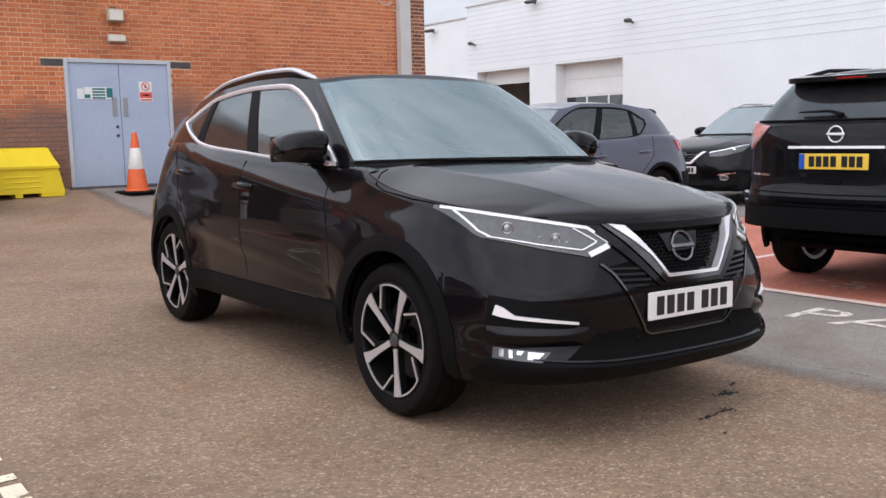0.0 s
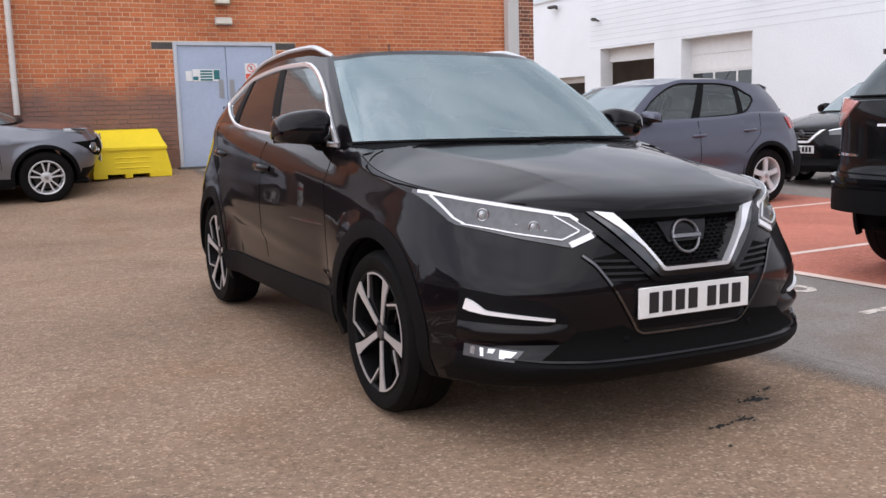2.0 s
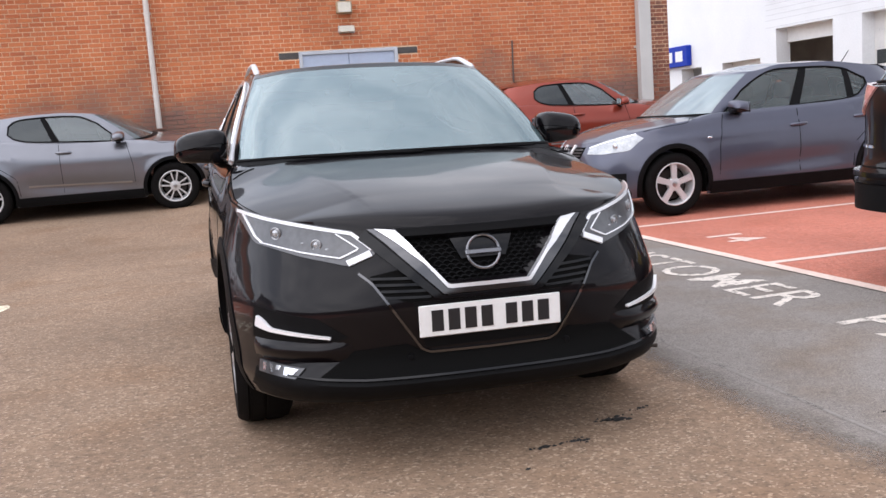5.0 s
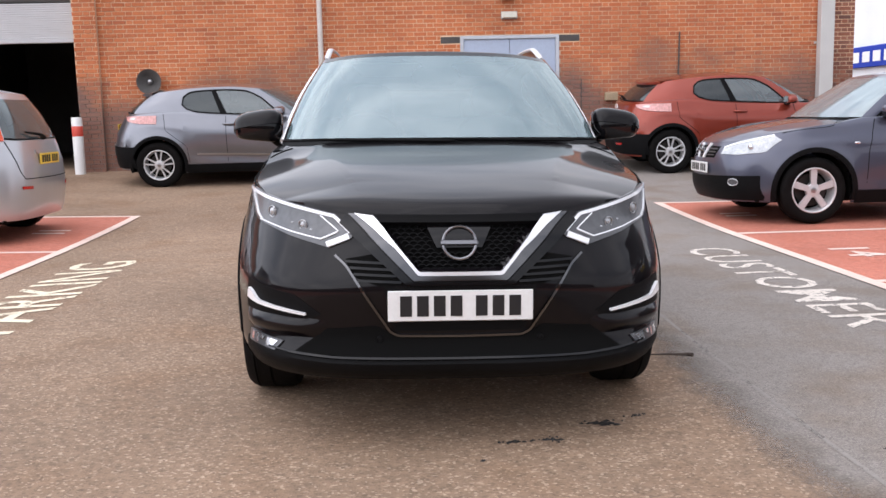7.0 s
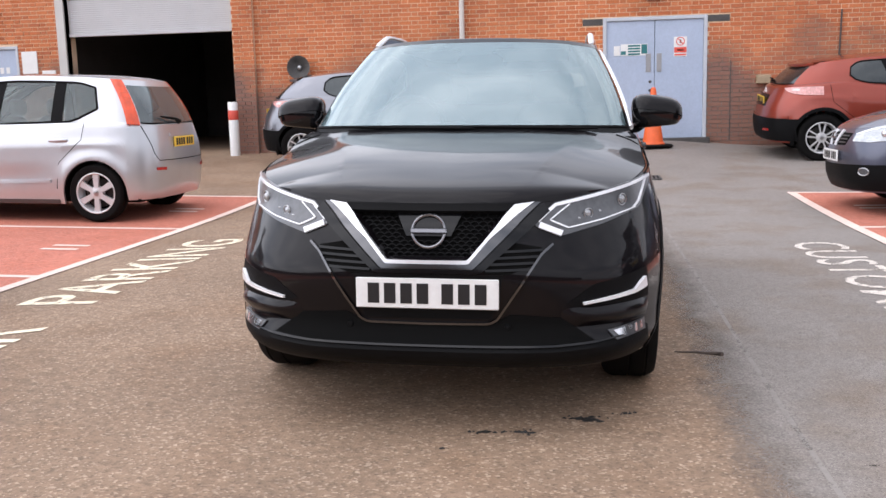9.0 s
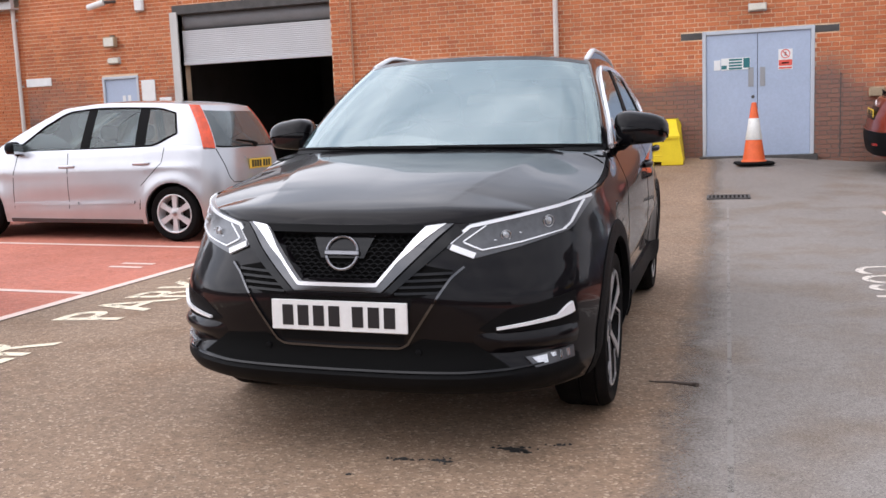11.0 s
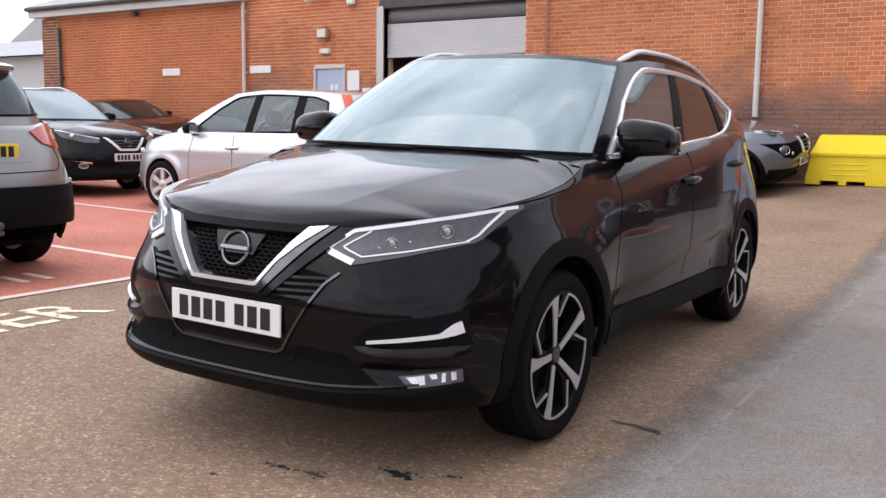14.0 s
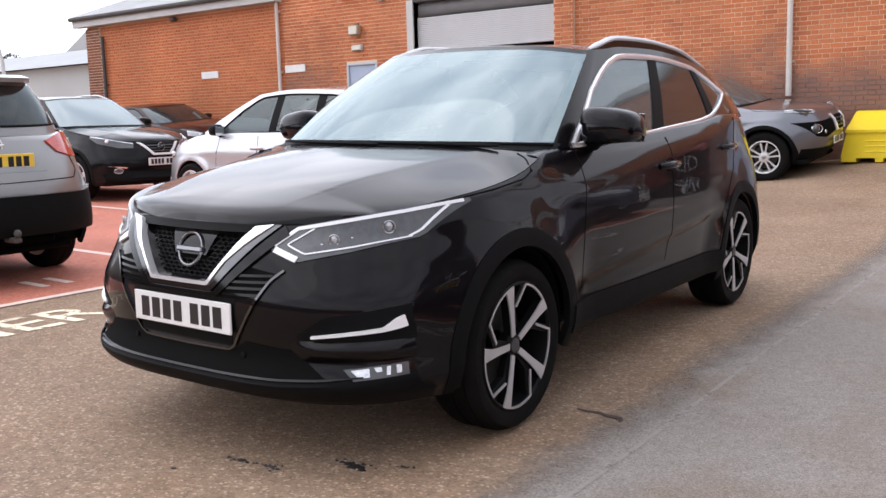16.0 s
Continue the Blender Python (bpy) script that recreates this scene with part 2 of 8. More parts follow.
ALLOY = material("silver_alloy", (0.62, 0.62, 0.63), 0.32, 0.3, var=0.05)
DARK_CHROME = material("dark_chrome", (0.13, 0.13, 0.135), 0.09, 1.0)
TRIM_GREY = material("dull_grey_trim", (0.11, 0.11, 0.115), 0.38, 0.7, var=0.1)
FRIT = material("glass_print", (0.075, 0.085, 0.09), 0.22, var=0.15, scale=14, fine=120)
BRIGHT_TRIM = material("bright_satin_trim", (0.9, 0.9, 0.92), 0.25, 0.12, coat=0.6)
V_CHROME = material("grille_chrome", (0.92, 0.92, 0.94), 0.14, 0.62, coat=0.3)
CUT_ALLOY = material("polished_alloy", (0.60, 0.585, 0.595), 0.28, 0.55, var=0.08, fine=400)
BLACK_ALLOY = material("black_alloy", (0.006, 0.006, 0.0065), 0.4, spec=0.12)
DISC = material("brake_disc_steel", (0.05, 0.047, 0.045), 0.5, 0.8)
CLOTH = material("seat_cloth", (0.025, 0.025, 0.028), 0.9, var=0.2, scale=20, fine=300)
GREY_CLOTH = material("grey_seat_cloth", (0.16, 0.16, 0.17), 0.9, var=0.2, scale=20, fine=300)
LAMP_LENS = material("lamp_lens", (0.42, 0.44, 0.46), 0.12, 0.35, coat=1.0, var=0.25, scale=14, fine=60)
LAMP_DARK = material("lamp_bowl", (0.075, 0.078, 0.085), 0.3, 0.2, coat=0.9, var=0.25, scale=7, fine=40)
LAMP_DARK.node_tree.nodes["Principled BSDF"].inputs["Coat Roughness"].default_value = 0.22
PALE_TRIM = material("pale_cabin_trim", (0.62, 0.63, 0.62), 0.8, var=0.05)
TAIL_BRICK = material("tail_lamp_deep_red", (0.50, 0.05, 0.035), 0.1, coat=1.0, var=0.3, scale=18, fine=70)
TAIL_PINK = material("tail_lamp_pink_clear", (0.62, 0.30, 0.28), 0.12, coat=1.0, var=0.3, scale=22, fine=80)
LAMP_CLEAR = material("lamp_reflector", (0.75, 0.77, 0.8), 0.12, 0.8, coat=1.0, var=0.2, scale=25, fine=90)
LED = material("led_guide", (0.78, 0.80, 0.83), 0.2, coat=1.0)
LEDP = LED.node_tree.nodes["Principled BSDF"]
LEDP.inputs["Emission Color"].default_value, LEDP.inputs["Emission Strength"].default_value = (0.9, 0.95, 1.0, 1), 0.08
TAIL_RED = material("tail_lamp_red", (0.42, 0.012, 0.01), 0.1, coat=1.0, var=0.3, scale=22, fine=80)
TAIL_ORANGE = material("tail_lamp_orange", (0.72, 0.075, 0.015), 0.12, coat=1.0, var=0.25, scale=18, fine=80)
TAIL_CLEAR = material("tail_lamp_clear", (0.65, 0.55, 0.53), 0.15, 0.2, coat=1.0, var=0.2, scale=22, fine=80)
PLATE_WHITE = material("plate_white", (0.78, 0.78, 0.77), 0.35, var=0.04)
PLATE_YELLOW = material("plate_yellow", (0.86, 0.57, 0.07), 0.35, var=0.04)
PLATE_INK = material("plate_ink", (0.012, 0.012, 0.014), 0.4)
PLATE_BLUE = material("plate_blue", (0.02, 0.09, 0.45), 0.4)
SCREEN = glass("screen_glass", (0.40, 0.50, 0.50), 2.55, 0.20, (0.42, 0.62, 0.66))
PANE = glass("door_glass", (0.22, 0.24, 0.24), 1.75, 0.28, (0.30, 0.33, 0.34), 0.04)
PRIVACY = glass("privacy_glass", (0.05, 0.055, 0.058), 1.65, 0.4, (0.06, 0.06, 0.062), 0.07)
CLEAR_PANE = glass("clear_door_glass", (0.62, 0.68, 0.66), 1.6, 0.12, (0.40, 0.44, 0.43))
FAR_SCREEN = glass("far_screen_glass", (0.30, 0.34, 0.34), 2.2, 0.34)
FAR_PANE = glass("tinted_glass", (0.25, 0.28, 0.28), 1.85, 0.26, (0.34, 0.37, 0.38))

BROWN_ASPHALT = asphalt("brown_asphalt", (0.248, 0.165, 0.108), (0.46, 0.34, 0.245), 100, 0.3, 0.30, 0.17, 0.6)
GREY_ASPHALT = asphalt("grey_asphalt", (0.218, 0.192, 0.172), (0.32, 0.285, 0.26), 200, 0.2, 0.14, 0.35)
RED_SURFACE = asphalt("red_surfacing", (0.50, 0.155, 0.10), (0.60, 0.25, 0.18), 160, 0.35, 0.27, 0.4, 0.5)
WHITE_LINE = worn_paint("white_road_paint", (0.70, 0.63, 0.56), 0.44)
CREAM_LINE = worn_paint("cream_road_paint", (0.83, 0.72, 0.54), 0.42)
PINK_LINE = worn_paint("pinkish_road_paint", (0.78, 0.60, 0.52), 0.33)
SEAM = worn_paint("pale_seam_dust", (0.255, 0.228, 0.205), 0.43)
GHOST_LINE = worn_paint("faded_road_paint", (0.62, 0.34, 0.27), 0.47)
BRICK = brick_material("red_brick", [(0.44, 0.122, 0.044), (0.50, 0.148, 0.054), (0.56, 0.178, 0.066), (0.47, 0.135, 0.05), (0.58, 0.195, 0.078), (0.40, 0.112, 0.045)], 1.95)
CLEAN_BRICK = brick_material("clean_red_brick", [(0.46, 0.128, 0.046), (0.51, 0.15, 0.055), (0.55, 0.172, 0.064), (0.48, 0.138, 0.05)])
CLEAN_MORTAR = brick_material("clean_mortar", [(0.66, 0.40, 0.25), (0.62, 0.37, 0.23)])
BROWN_BRICK = brick_material("brown_brick", [(0.20, 0.07, 0.045), (0.28, 0.10, 0.06), (0.14, 0.06, 0.045), (0.33, 0.13, 0.08)])
MORTAR = brick_material("mortar", [(0.76, 0.55, 0.38), (0.70, 0.49, 0.33)], 1.95, 0.9)
RENDER_WHITE = material("white_masonry_paint", (0.775, 0.795, 0.815), 0.8, var=0.05, scale=0.7, fine=20, bump=0.15)
JOINT = material("shaded_board_joint", (0.60, 0.62, 0.64), 0.8)
FASCIA = material("grey_white_fascia", (0.58, 0.58, 0.58), 0.6, var=0.08, scale=2)
ROOF_SHEET = material("corrugated_sheet", (0.46, 0.46, 0.47), 0.6, var=0.15, scale=1.5)
DOOR_BLUE = material("pale_blue_door_paint", (0.40, 0.47, 0.60), 0.45, var=0.07, scale=1.5, fine=30)
DOOR_FRAME = material("pale_grey_frame_paint", (0.50, 0.53, 0.58), 0.5, var=0.08, scale=4)
STEEL_DARK = material("dark_weathered_steel", (0.07, 0.065, 0.062), 0.7, var=0.3, scale=8)
STEEL_GREY = material("grey_steel", (0.20, 0.20, 0.205), 0.55, var=0.12, scale=3)
SHUTTER = material("grey_shutter_paint", (0.52, 0.52, 0.53), 0.5, var=0.06, scale=2)
PIPE_WHITE = material("off_white_pipe", (0.62, 0.58, 0.54), 0.5, var=0.12, scale=5)
PIPE_GREY = material("pale_grey_downpipe", (0.55, 0.54, 0.52), 0.55, var=0.08, scale=3)
BIN_YELLOW = material("yellow_grit_bin_plastic", (0.83, 0.62, 0.012), 0.5, var=0.07, scale=5, fine=60)
CONE_ORANGE = material("orange_cone_plastic", (0.80, 0.135, 0.035), 0.5, var=0.1, scale=10)
CONE_WHITE = material("reflective_white_sleeve", (0.75, 0.74, 0.7), 0.45, var=0.12, scale=16)
SIGN_WHITE = material("sign_white", (0.78, 0.78, 0.77), 0.5, var=0.05)
SIGN_GREEN = material("sign_green", (0.02, 0.16, 0.17), 0.5)
SIGN_RED = material("sign_red", (0.72, 0.10, 0.07), 0.5)
SIGN_BLUE = material("sign_blue", (0.012, 0.04, 0.36), 0.6, spec=0.15)
LIGHT_BOX = material("lamp_diffuser", (0.70, 0.67, 0.58), 0.5, var=0.1, scale=10)
TAN = material("aged_cream_plastic", (0.40, 0.31, 0.20), 0.6, var=0.2, scale=10)
CONCRETE = material("concrete", (0.32, 0.30, 0.28), 0.9, var=0.2, scale=2, bump=0.3)
OIL = material("oil_stain", (0.016, 0.014, 0.013), 0.6, var=0.3, scale=20)
LEAF = material("far_foliage", (0.05, 0.06, 0.035), 0.9, var=0.3, scale=2)
BARK = material("bark", (0.08, 0.06, 0.05), 0.9)
FAR_WALL = material("far_grey_cladding", (0.50, 0.50, 0.50), 0.8, var=0.06, scale=0.5)
FAR_ROOF = material("far_pale_roof", (0.40, 0.41, 0.42), 0.8, var=0.08, scale=0.5)
# near-black base colour stands in for the shade of the unlit workshop
DIM_WALL = material("shade_dark_inner_wall", (0.075, 0.068, 0.068), 0.9, var=0.2, scale=2)
PLAIN_WALL = material("plain_brown_wall", (0.13, 0.085, 0.065), 0.9, var=0.25, scale=0.6, fine=9)


def ragged_edge(m, x0, spread):
    """Lets a strip of surfacing thin out raggedly along its edge near x0."""
    nt = m.node_tree
    geo, xyz = nt.nodes.new("ShaderNodeNewGeometry"), nt.nodes.new("ShaderNodeSeparateXYZ")
    nt.links.new(geo.outputs["Position"], xyz.inputs[0])
    out = xyz.outputs[0]
    for scale, amount in ((0.7, 0.24), (6.0, 0.16), (70.0, 0.24)):
        n, add = nt.nodes.new("ShaderNodeTexNoise"), nt.nodes.new("ShaderNodeMath")
        n.inputs["Scale"].default_value, n.inputs["Detail"].default_value = scale, 4
        nt.links.new(geo.outputs["Position"], n.inputs["Vector"])
        add.operation = "MULTIPLY_ADD"
        add.inputs[1].default_value = amount
        nt.links.new(n.outputs["Fac"], add.inputs[0])
        nt.links.new(out, add.inputs[2])
        out = add.outputs[0]
    span = nt.nodes.new("ShaderNodeMapRange")
    span.inputs["From Min"].default_value, span.inputs["From Max"].default_value = x0 + 0.32 - spread, x0 + 0.32 + spread
    nt.links.new(out, span.inputs["Value"])
    nt.links.new(span.outputs[0], nt.nodes["Principled BSDF"].inputs["Alpha"])


ragged_edge(GREY_ASPHALT, 1.16, 0.13)


# ---- mesh tools ----
def smooth(pts):
    """A smooth curve v(t) through (t, v) pairs, without overshoot."""
    xs, ys = [p[0] for p in pts], [p[1] for p in pts]
    d = [(ys[i + 1] - ys[i]) / (xs[i + 1] - xs[i]) for i in range(len(xs) - 1)]
    m = [d[0]] + [0 if a * b <= 0 else 2 * a * b / (a + b) for a, b in zip(d, d[1:])] + [d[-1]]

    def at(t):
        if t <= xs[0]:
            return ys[0]
        if t >= xs[-1]:
            return ys[-1]
        i = 0
        while t > xs[i + 1]:
            i += 1
        h = xs[i + 1] - xs[i]
        s = (t - xs[i]) / h
        return ((1 + 2 * s) * (1 - s) ** 2 * ys[i] + s * (1 - s) ** 2 * h * m[i]
                + s * s * (3 - 2 * s) * ys[i + 1] + s * s * (s - 1) * h * m[i + 1])
    return at


def lerp(a, b, t):
    return a + (b - a) * t


def mesh(name, verts, faces, mat, sharp=40, weld=0.0):
    bm = bmesh.new()
    used = {i for f in faces for i in f}
    vs = [bm.verts.new(v) for v in verts]
    for f in faces:
        if len(set(f)) > 2:
            try:
                bm.faces.new([vs[i] for i in f])
            except ValueError:
                pass
    for i, v in enumerate(vs):
        if i not in used:
            bm.verts.remove(v)
    if weld:
        bmesh.ops.remove_doubles(bm, verts=bm.verts, dist=weld)
        bmesh.ops.dissolve_degenerate(bm, dist=weld, edges=bm.edges)
    me = bpy.data.meshes.new(name)
    bm.normal_update()
    bm.to_mesh(me)
    bm.free()
    me.polygons.foreach_set("use_smooth", [True] * len(me.polygons))
    me.set_sharp_from_angle(angle=radians(sharp))
    me.materials.append(mat)
    return me


def part(name, me, parent=None, label="", m=None):
    """Links a mesh as one object, under its thing or part."""
    ob = new(name, me)
    if parent:
        ob.parent = parent
    if m is not None:
        ob.matrix_basis = m
    return tagged(ob, label)


def thing(name, label, category, m=None, group="", me=None):
    ob = new(name, me)
    if m is not None:
        ob.matrix_basis = m
    return tagged(ob, label, category, group)


def flipped(verts, faces):
    return [(-x, y, z) for x, y, z in verts], [f[::-1] for f in faces]


def both(verts, faces):
    n = len(verts)
    v, f = flipped(verts, faces)
    return list(verts) + v, list(faces) + [[i + n for i in q] for q in f]


def grid(rows, closed=False):
    """Verts and quads of a grid of points, rows of equal length."""
    n = len(rows[0])
    verts = [tuple(p) for r in rows for p in r]
    faces = []
    for i in range(len(rows) - 1):
        for j in range(n if closed else n - 1):
            k = (j + 1) % n
            faces.append([i * n + j, i * n + k, (i + 1) * n + k, (i + 1) * n + j])
    return verts, faces


def join(*sets):
    verts, faces = [], []
    for v, f in sets:
        n = len(verts)
        verts += list(v)
        faces += [[i + n for i in q] for q in f]
    return verts, faces


def block(x0, x1, y0, y1, z0, z1, bevel=0.0, taper=0.0):
    """A box with chamfered edges; taper draws its top in."""
    b = min(bevel, (x1 - x0) / 2.2, (y1 - y0) / 2.2, (z1 - z0) / 2.2)
    if b <= 0:
        t = taper
        v = [(x0, y0, z0), (x1, y0, z0), (x1, y1, z0), (x0, y1, z0),
             (x0 + t, y0 + t, z1), (x1 - t, y0 + t, z1), (x1 - t, y1 - t, z1), (x0 + t, y1 - t, z1)]
        return v, [[3, 2, 1, 0], [4, 5, 6, 7], [0, 1, 5, 4], [1, 2, 6, 5], [2, 3, 7, 6], [3, 0, 4, 7]]

    def ring(i, z):
        a, c, e, g = x0 + i, x1 - i, y0 + i, y1 - i
        return [(a + b, e, z), (c - b, e, z), (c, e + b, z), (c, g - b, z), (c - b, g, z), (a + b, g, z), (a, g - b, z), (a, e + b, z)]
    rows = [ring(b, z0), ring(0, z0 + b), ring(taper, z1 - b), ring(taper + b, z1)]
    v, f = grid(rows, True)
    return v, f + [list(range(8))[::-1], list(range(24, 32))]


def tube(path, rad, sides=8, flat=1.0, caps=True):
    """A round bar along a path; rad may be a number or one for each point."""
    pts = [Vector(p) for p in path]
    rows = []
    for i, p in enumerate(pts):
        d = (pts[min(i + 1, len(pts) - 1)] - pts[max(i - 1, 0)]).normalized()
        up = Vector((0, 0, 1)) if abs(d.z) < 0.9 else Vector((0, 1, 0))
        u = d.cross(up).normalized()
        w = u.cross(d).normalized()
        r = rad[i] if isinstance(rad, (list, tuple)) else rad
        rows.append([tuple(p + u * (r * math.cos(a)) + w * (r * flat * math.sin(a))) for a in (2 * math.pi * k / sides for k in range(sides))])
    v, f = grid(rows, True)
    if caps:
        f = f + [list(range(sides)), list(range(len(v) - sides, len(v)))[::-1]]
    return v, f


def lathe(profile, sides=32, axis="x"):
    """Turns (radius, along) pairs round an axis through the origin."""
    rows = []
    for r, h in profile:
        ring = []
        for k in range(sides):
            a = 2 * math.pi * k / sides
            c, s = r * math.cos(a), r * math.sin(a)
            ring.append((h, c, s) if axis == "x" else (c, h, s) if axis == "y" else (c, s, h))
        rows.append(ring)
    return grid(rows, True)


def moved(vf, dx=0, dy=0, dz=0, m=None):
    v, f = vf
    if m is not None:
        v = [tuple(m @ Vector(p)) for p in v]
    return [(x + dx, y + dy, z + dz) for x, y, z in v], f


def egg(cx, cy, cz, rx, ry, rz, p=3.0, nu=16, nv=10):
    """A rounded box: a superellipsoid."""
    def sg(a, e):
        return math.copysign(abs(a) ** e, a)
    e = 2 / p
    rows = []
    for i in range(nv + 1):
        b = -math.pi / 2 + math.pi * i / nv
        rows.append([(cx + rx * sg(math.cos(b), e) * sg(math.cos(a), e), cy + ry * sg(math.cos(b), e) * sg(math.sin(a), e), cz + rz * sg(math.sin(b), e))
                     for a in (2 * math.pi * k / nu for k in range(nu))])
    return grid(rows, True)


def resample(pts, n):
    """n points spaced evenly along a polyline of tuples."""
    seg = [math.dist(a, b) for a, b in zip(pts, pts[1:])]
    total, out = sum(seg), []
    for k in range(n):
        s, i = total * k / (n - 1), 0
        while i < len(seg) - 1 and s > seg[i]:
            s -= seg[i]
            i += 1
        t = s / seg[i] if seg[i] else 0
        out.append(tuple(lerp(a, b, t) for a, b in zip(pts[i], pts[i + 1])))
    return out


def shell(rows, off, thick):
    """A solid slab that hugs a grid of surface points, off metres proud of it."""
    nu, nv = len(rows), len(rows[0])
    P = [[Vector(p) for p in r] for r in rows]
    top, low = [], []
    for i in range(nu):
        a, b = [], []
        for j in range(nv):
            du = P[min(i + 1, nu - 1)][j] - P[max(i - 1, 0)][j]
            dv = P[i][min(j + 1, nv - 1)] - P[i][max(j - 1, 0)]
            n = du.cross(dv)
            n = n.normalized() if n.length > 1e-9 else Vector((0, -1, 0))
            a.append(n)
        top.append(a)
    ref = Vector((P[nu // 2][nv // 2].x, (P[nu // 2][nv // 2].y - 1.3), 0.02))
    flip = -1 if top[nu // 2][nv // 2].dot(ref) < 0 else 1
    A = [[tuple(P[i][j] + top[i][j] * flip * off) for j in range(nv)] for i in range(nu)]
    B = [[tuple(P[i][j] + top[i][j] * flip * (off - thick)) for j in range(nv)] for i in range(nu)]
    va, fa = grid(A)
    vb, fb = grid(B)
    n = len(va)
    faces = fa + [[k + n for k in q[::-1]] for q in fb]
    rim = [i * nv for i in range(nu)] + [(nu - 1) * nv + j for j in range(1, nv)] + [i * nv + nv - 1 for i in range(nu - 2, -1, -1)] + [j for j in range(nv - 2, 0, -1)]
    for a, b in zip(rim, rim[1:] + rim[:1]):
        faces.append([b, a, a + n, b + n])
    return va + vb, faces if flip > 0 else [q[::-1] for q in faces]


# ---- cars: a shell lofted from plan and profile curves; y runs from the front axle to the tail ----
class Shape:
    """The surface of a car body: lower body, bonnet, cabin."""

    def __init__(s, wb, r, front, rear, wide, taper, nf, nr, top, crest, yb, cab, arch=0.385, sill=0.2, under=0.22, scallop=0.018, waist=None, tail_under=None, carve=None, flare=(0.016, 0.075), grille=None):
        s.carve, s.flare, s.grille = carve, flare, grille
        s.wb, s.r, s.arch, s.sill, s.under, s.yb, s.cab, s.scallop = wb, r, arch, sill, under, yb, cab, scallop
        s.tail_under = under + 0.03 if tail_under is None else tail_under
        s.front, s.rear, s.wide, s.taper = smooth(front), smooth(rear), smooth(wide), smooth(taper)
        s.nf, s.nr, s.top, s.crest = smooth(nf), smooth(nr), smooth(top), smooth(crest)
        s.waist = smooth(waist) if waist else None
        s.z0, s.z1 = smooth(cab["z0"]), smooth(cab["z1"])
        # how far the nose curve turns before the wheel arch begins
        s.turn_in = 1.16
        while s.turn_in > 0.5 and any(s.front(z) * math.cos(s.turn_in) ** (2 / s.nf(z)) < arch + 0.05 for z in (0.4, 0.6, 0.75, 0.85, s.top(-arch))):
            s.turn_in -= 0.02

    def swell(s, y, z):
        """Arch flares, the door hollow and the waist crease."""
        e = 0.0
        for hub in (0, s.wb):
            d = math.hypot(y - hub, z - s.r)
            e += s.flare[0] * math.exp(-((d - s.arch - 0.02) / s.flare[1]) ** 2)
        mid = math.exp(-((y - s.wb * 0.5) / (s.wb * 0.3)) ** 4)
        e -= s.scallop * mid * math.exp(-((z - 0.385 - 0.055 * y) / 0.085) ** 2)
        if s.carve:
            e += s.carve(y, z)
        if s.waist:
            e += 0.010 * math.exp(-((z - s.waist(y)) / 0.03) ** 2) * math.exp(-((y - s.wb * 0.55) / (s.wb * 0.62)) ** 6)
        return e

    def at(s, col, z):
        kind, v = col
        if kind == "f":
            n = s.nf(z)
            x, y = s.wide(z) * s.taper(0) * math.sin(v) ** (2 / n), -s.front(z) * max(math.cos(v), 0) ** (2 / n)
            if s.grille and s.grille[0] < z < s.grille[1]:
                half = lerp(s.grille[2], s.grille[3], (z - s.grille[0]) / (s.grille[1] - s.grille[0]))
                y += s.grille[4] * min(max((half - x) / 0.015, 0), 1) * min(max((z - s.grille[0]) / 0.01, 0), 1)
            return (x, y, z)
        if kind == "fy":
            n = s.nf(z)
            a = (1 - min(abs(v) / s.front(z), 1) ** n) ** (1 / n)
            return (s.wide(z) * s.taper(0) * a + s.swell(v, z), v, z)
        if kind == "g":
            return s.at(("fy", lerp(-s.front(z) * math.cos(s.turn_in) ** (2 / s.nf(z)), -s.arch - 0.004, v)), z)
        if kind == "s":
            return (s.wide(z) * s.taper(v) + s.swell(v, z), v, z)
        if kind == "ry":
            n = s.nr(z)
            a = (1 - min((v - s.wb) / s.rear(z), 1) ** n) ** (1 / n)
            return (s.wide(z) * s.taper(s.wb) * a + s.swell(v, z), v, z)
        n = s.nr(z)
        return (s.wide(z) * s.taper(s.wb) * math.sin(v) ** (2 / n), s.wb + s.rear(z) * max(math.cos(v), 0) ** (2 / n), z)

    def nose(s, x, z):
        n, w = s.nf(z), s.wide(z) * s.taper(0)
        return (x, -s.front(z) * max(1 - min(abs(x) / w, 1) ** n, 0) ** (1 / n), z)

    def tail(s, x, z):
        n, w = s.nr(z), s.wide(z) * s.taper(s.wb)
        return (x, s.wb + s.rear(z) * max(1 - min(abs(x) / w, 1) ** n, 0) ** (1 / n), z)

    def flank(s, y, z):
        if y < 0:
            return s.at(("fy", y), z)
        return s.at(("s", y) if y < s.wb else ("ry", y), z)

    def columns(s):
        """Pairs of a column and the height of its lower edge."""
        cols = []
        f0 = s.turn_in
        n = 51 if s.grille else 17
        for k in range(n + 1):
            cols.append((("f", f0 * k / n), s.under))
        a = s.arch
        turn = [-math.cos(math.pi * k / 16) for k in range(17)]
        for u in (0.25, 0.5, 0.75, 1.0):
            cols.append((("g", u), s.under))
        for t in turn:
            y, z = a * t, s.r + a * math.sqrt(max(1 - t * t, 0))
            cols.append((("fy" if y < 0 else "s", y), z))
        lo, hi = a + 0.004, s.wb - a - 0.004
        n = 34 if s.carve else 16
        for k in range(n + 1):
            cols.append((("s", lerp(lo, hi, k / n)), s.sill))
        for t in turn:
            y, z = s.wb + a * t, s.r + a * math.sqrt(max(1 - t * t, 0))
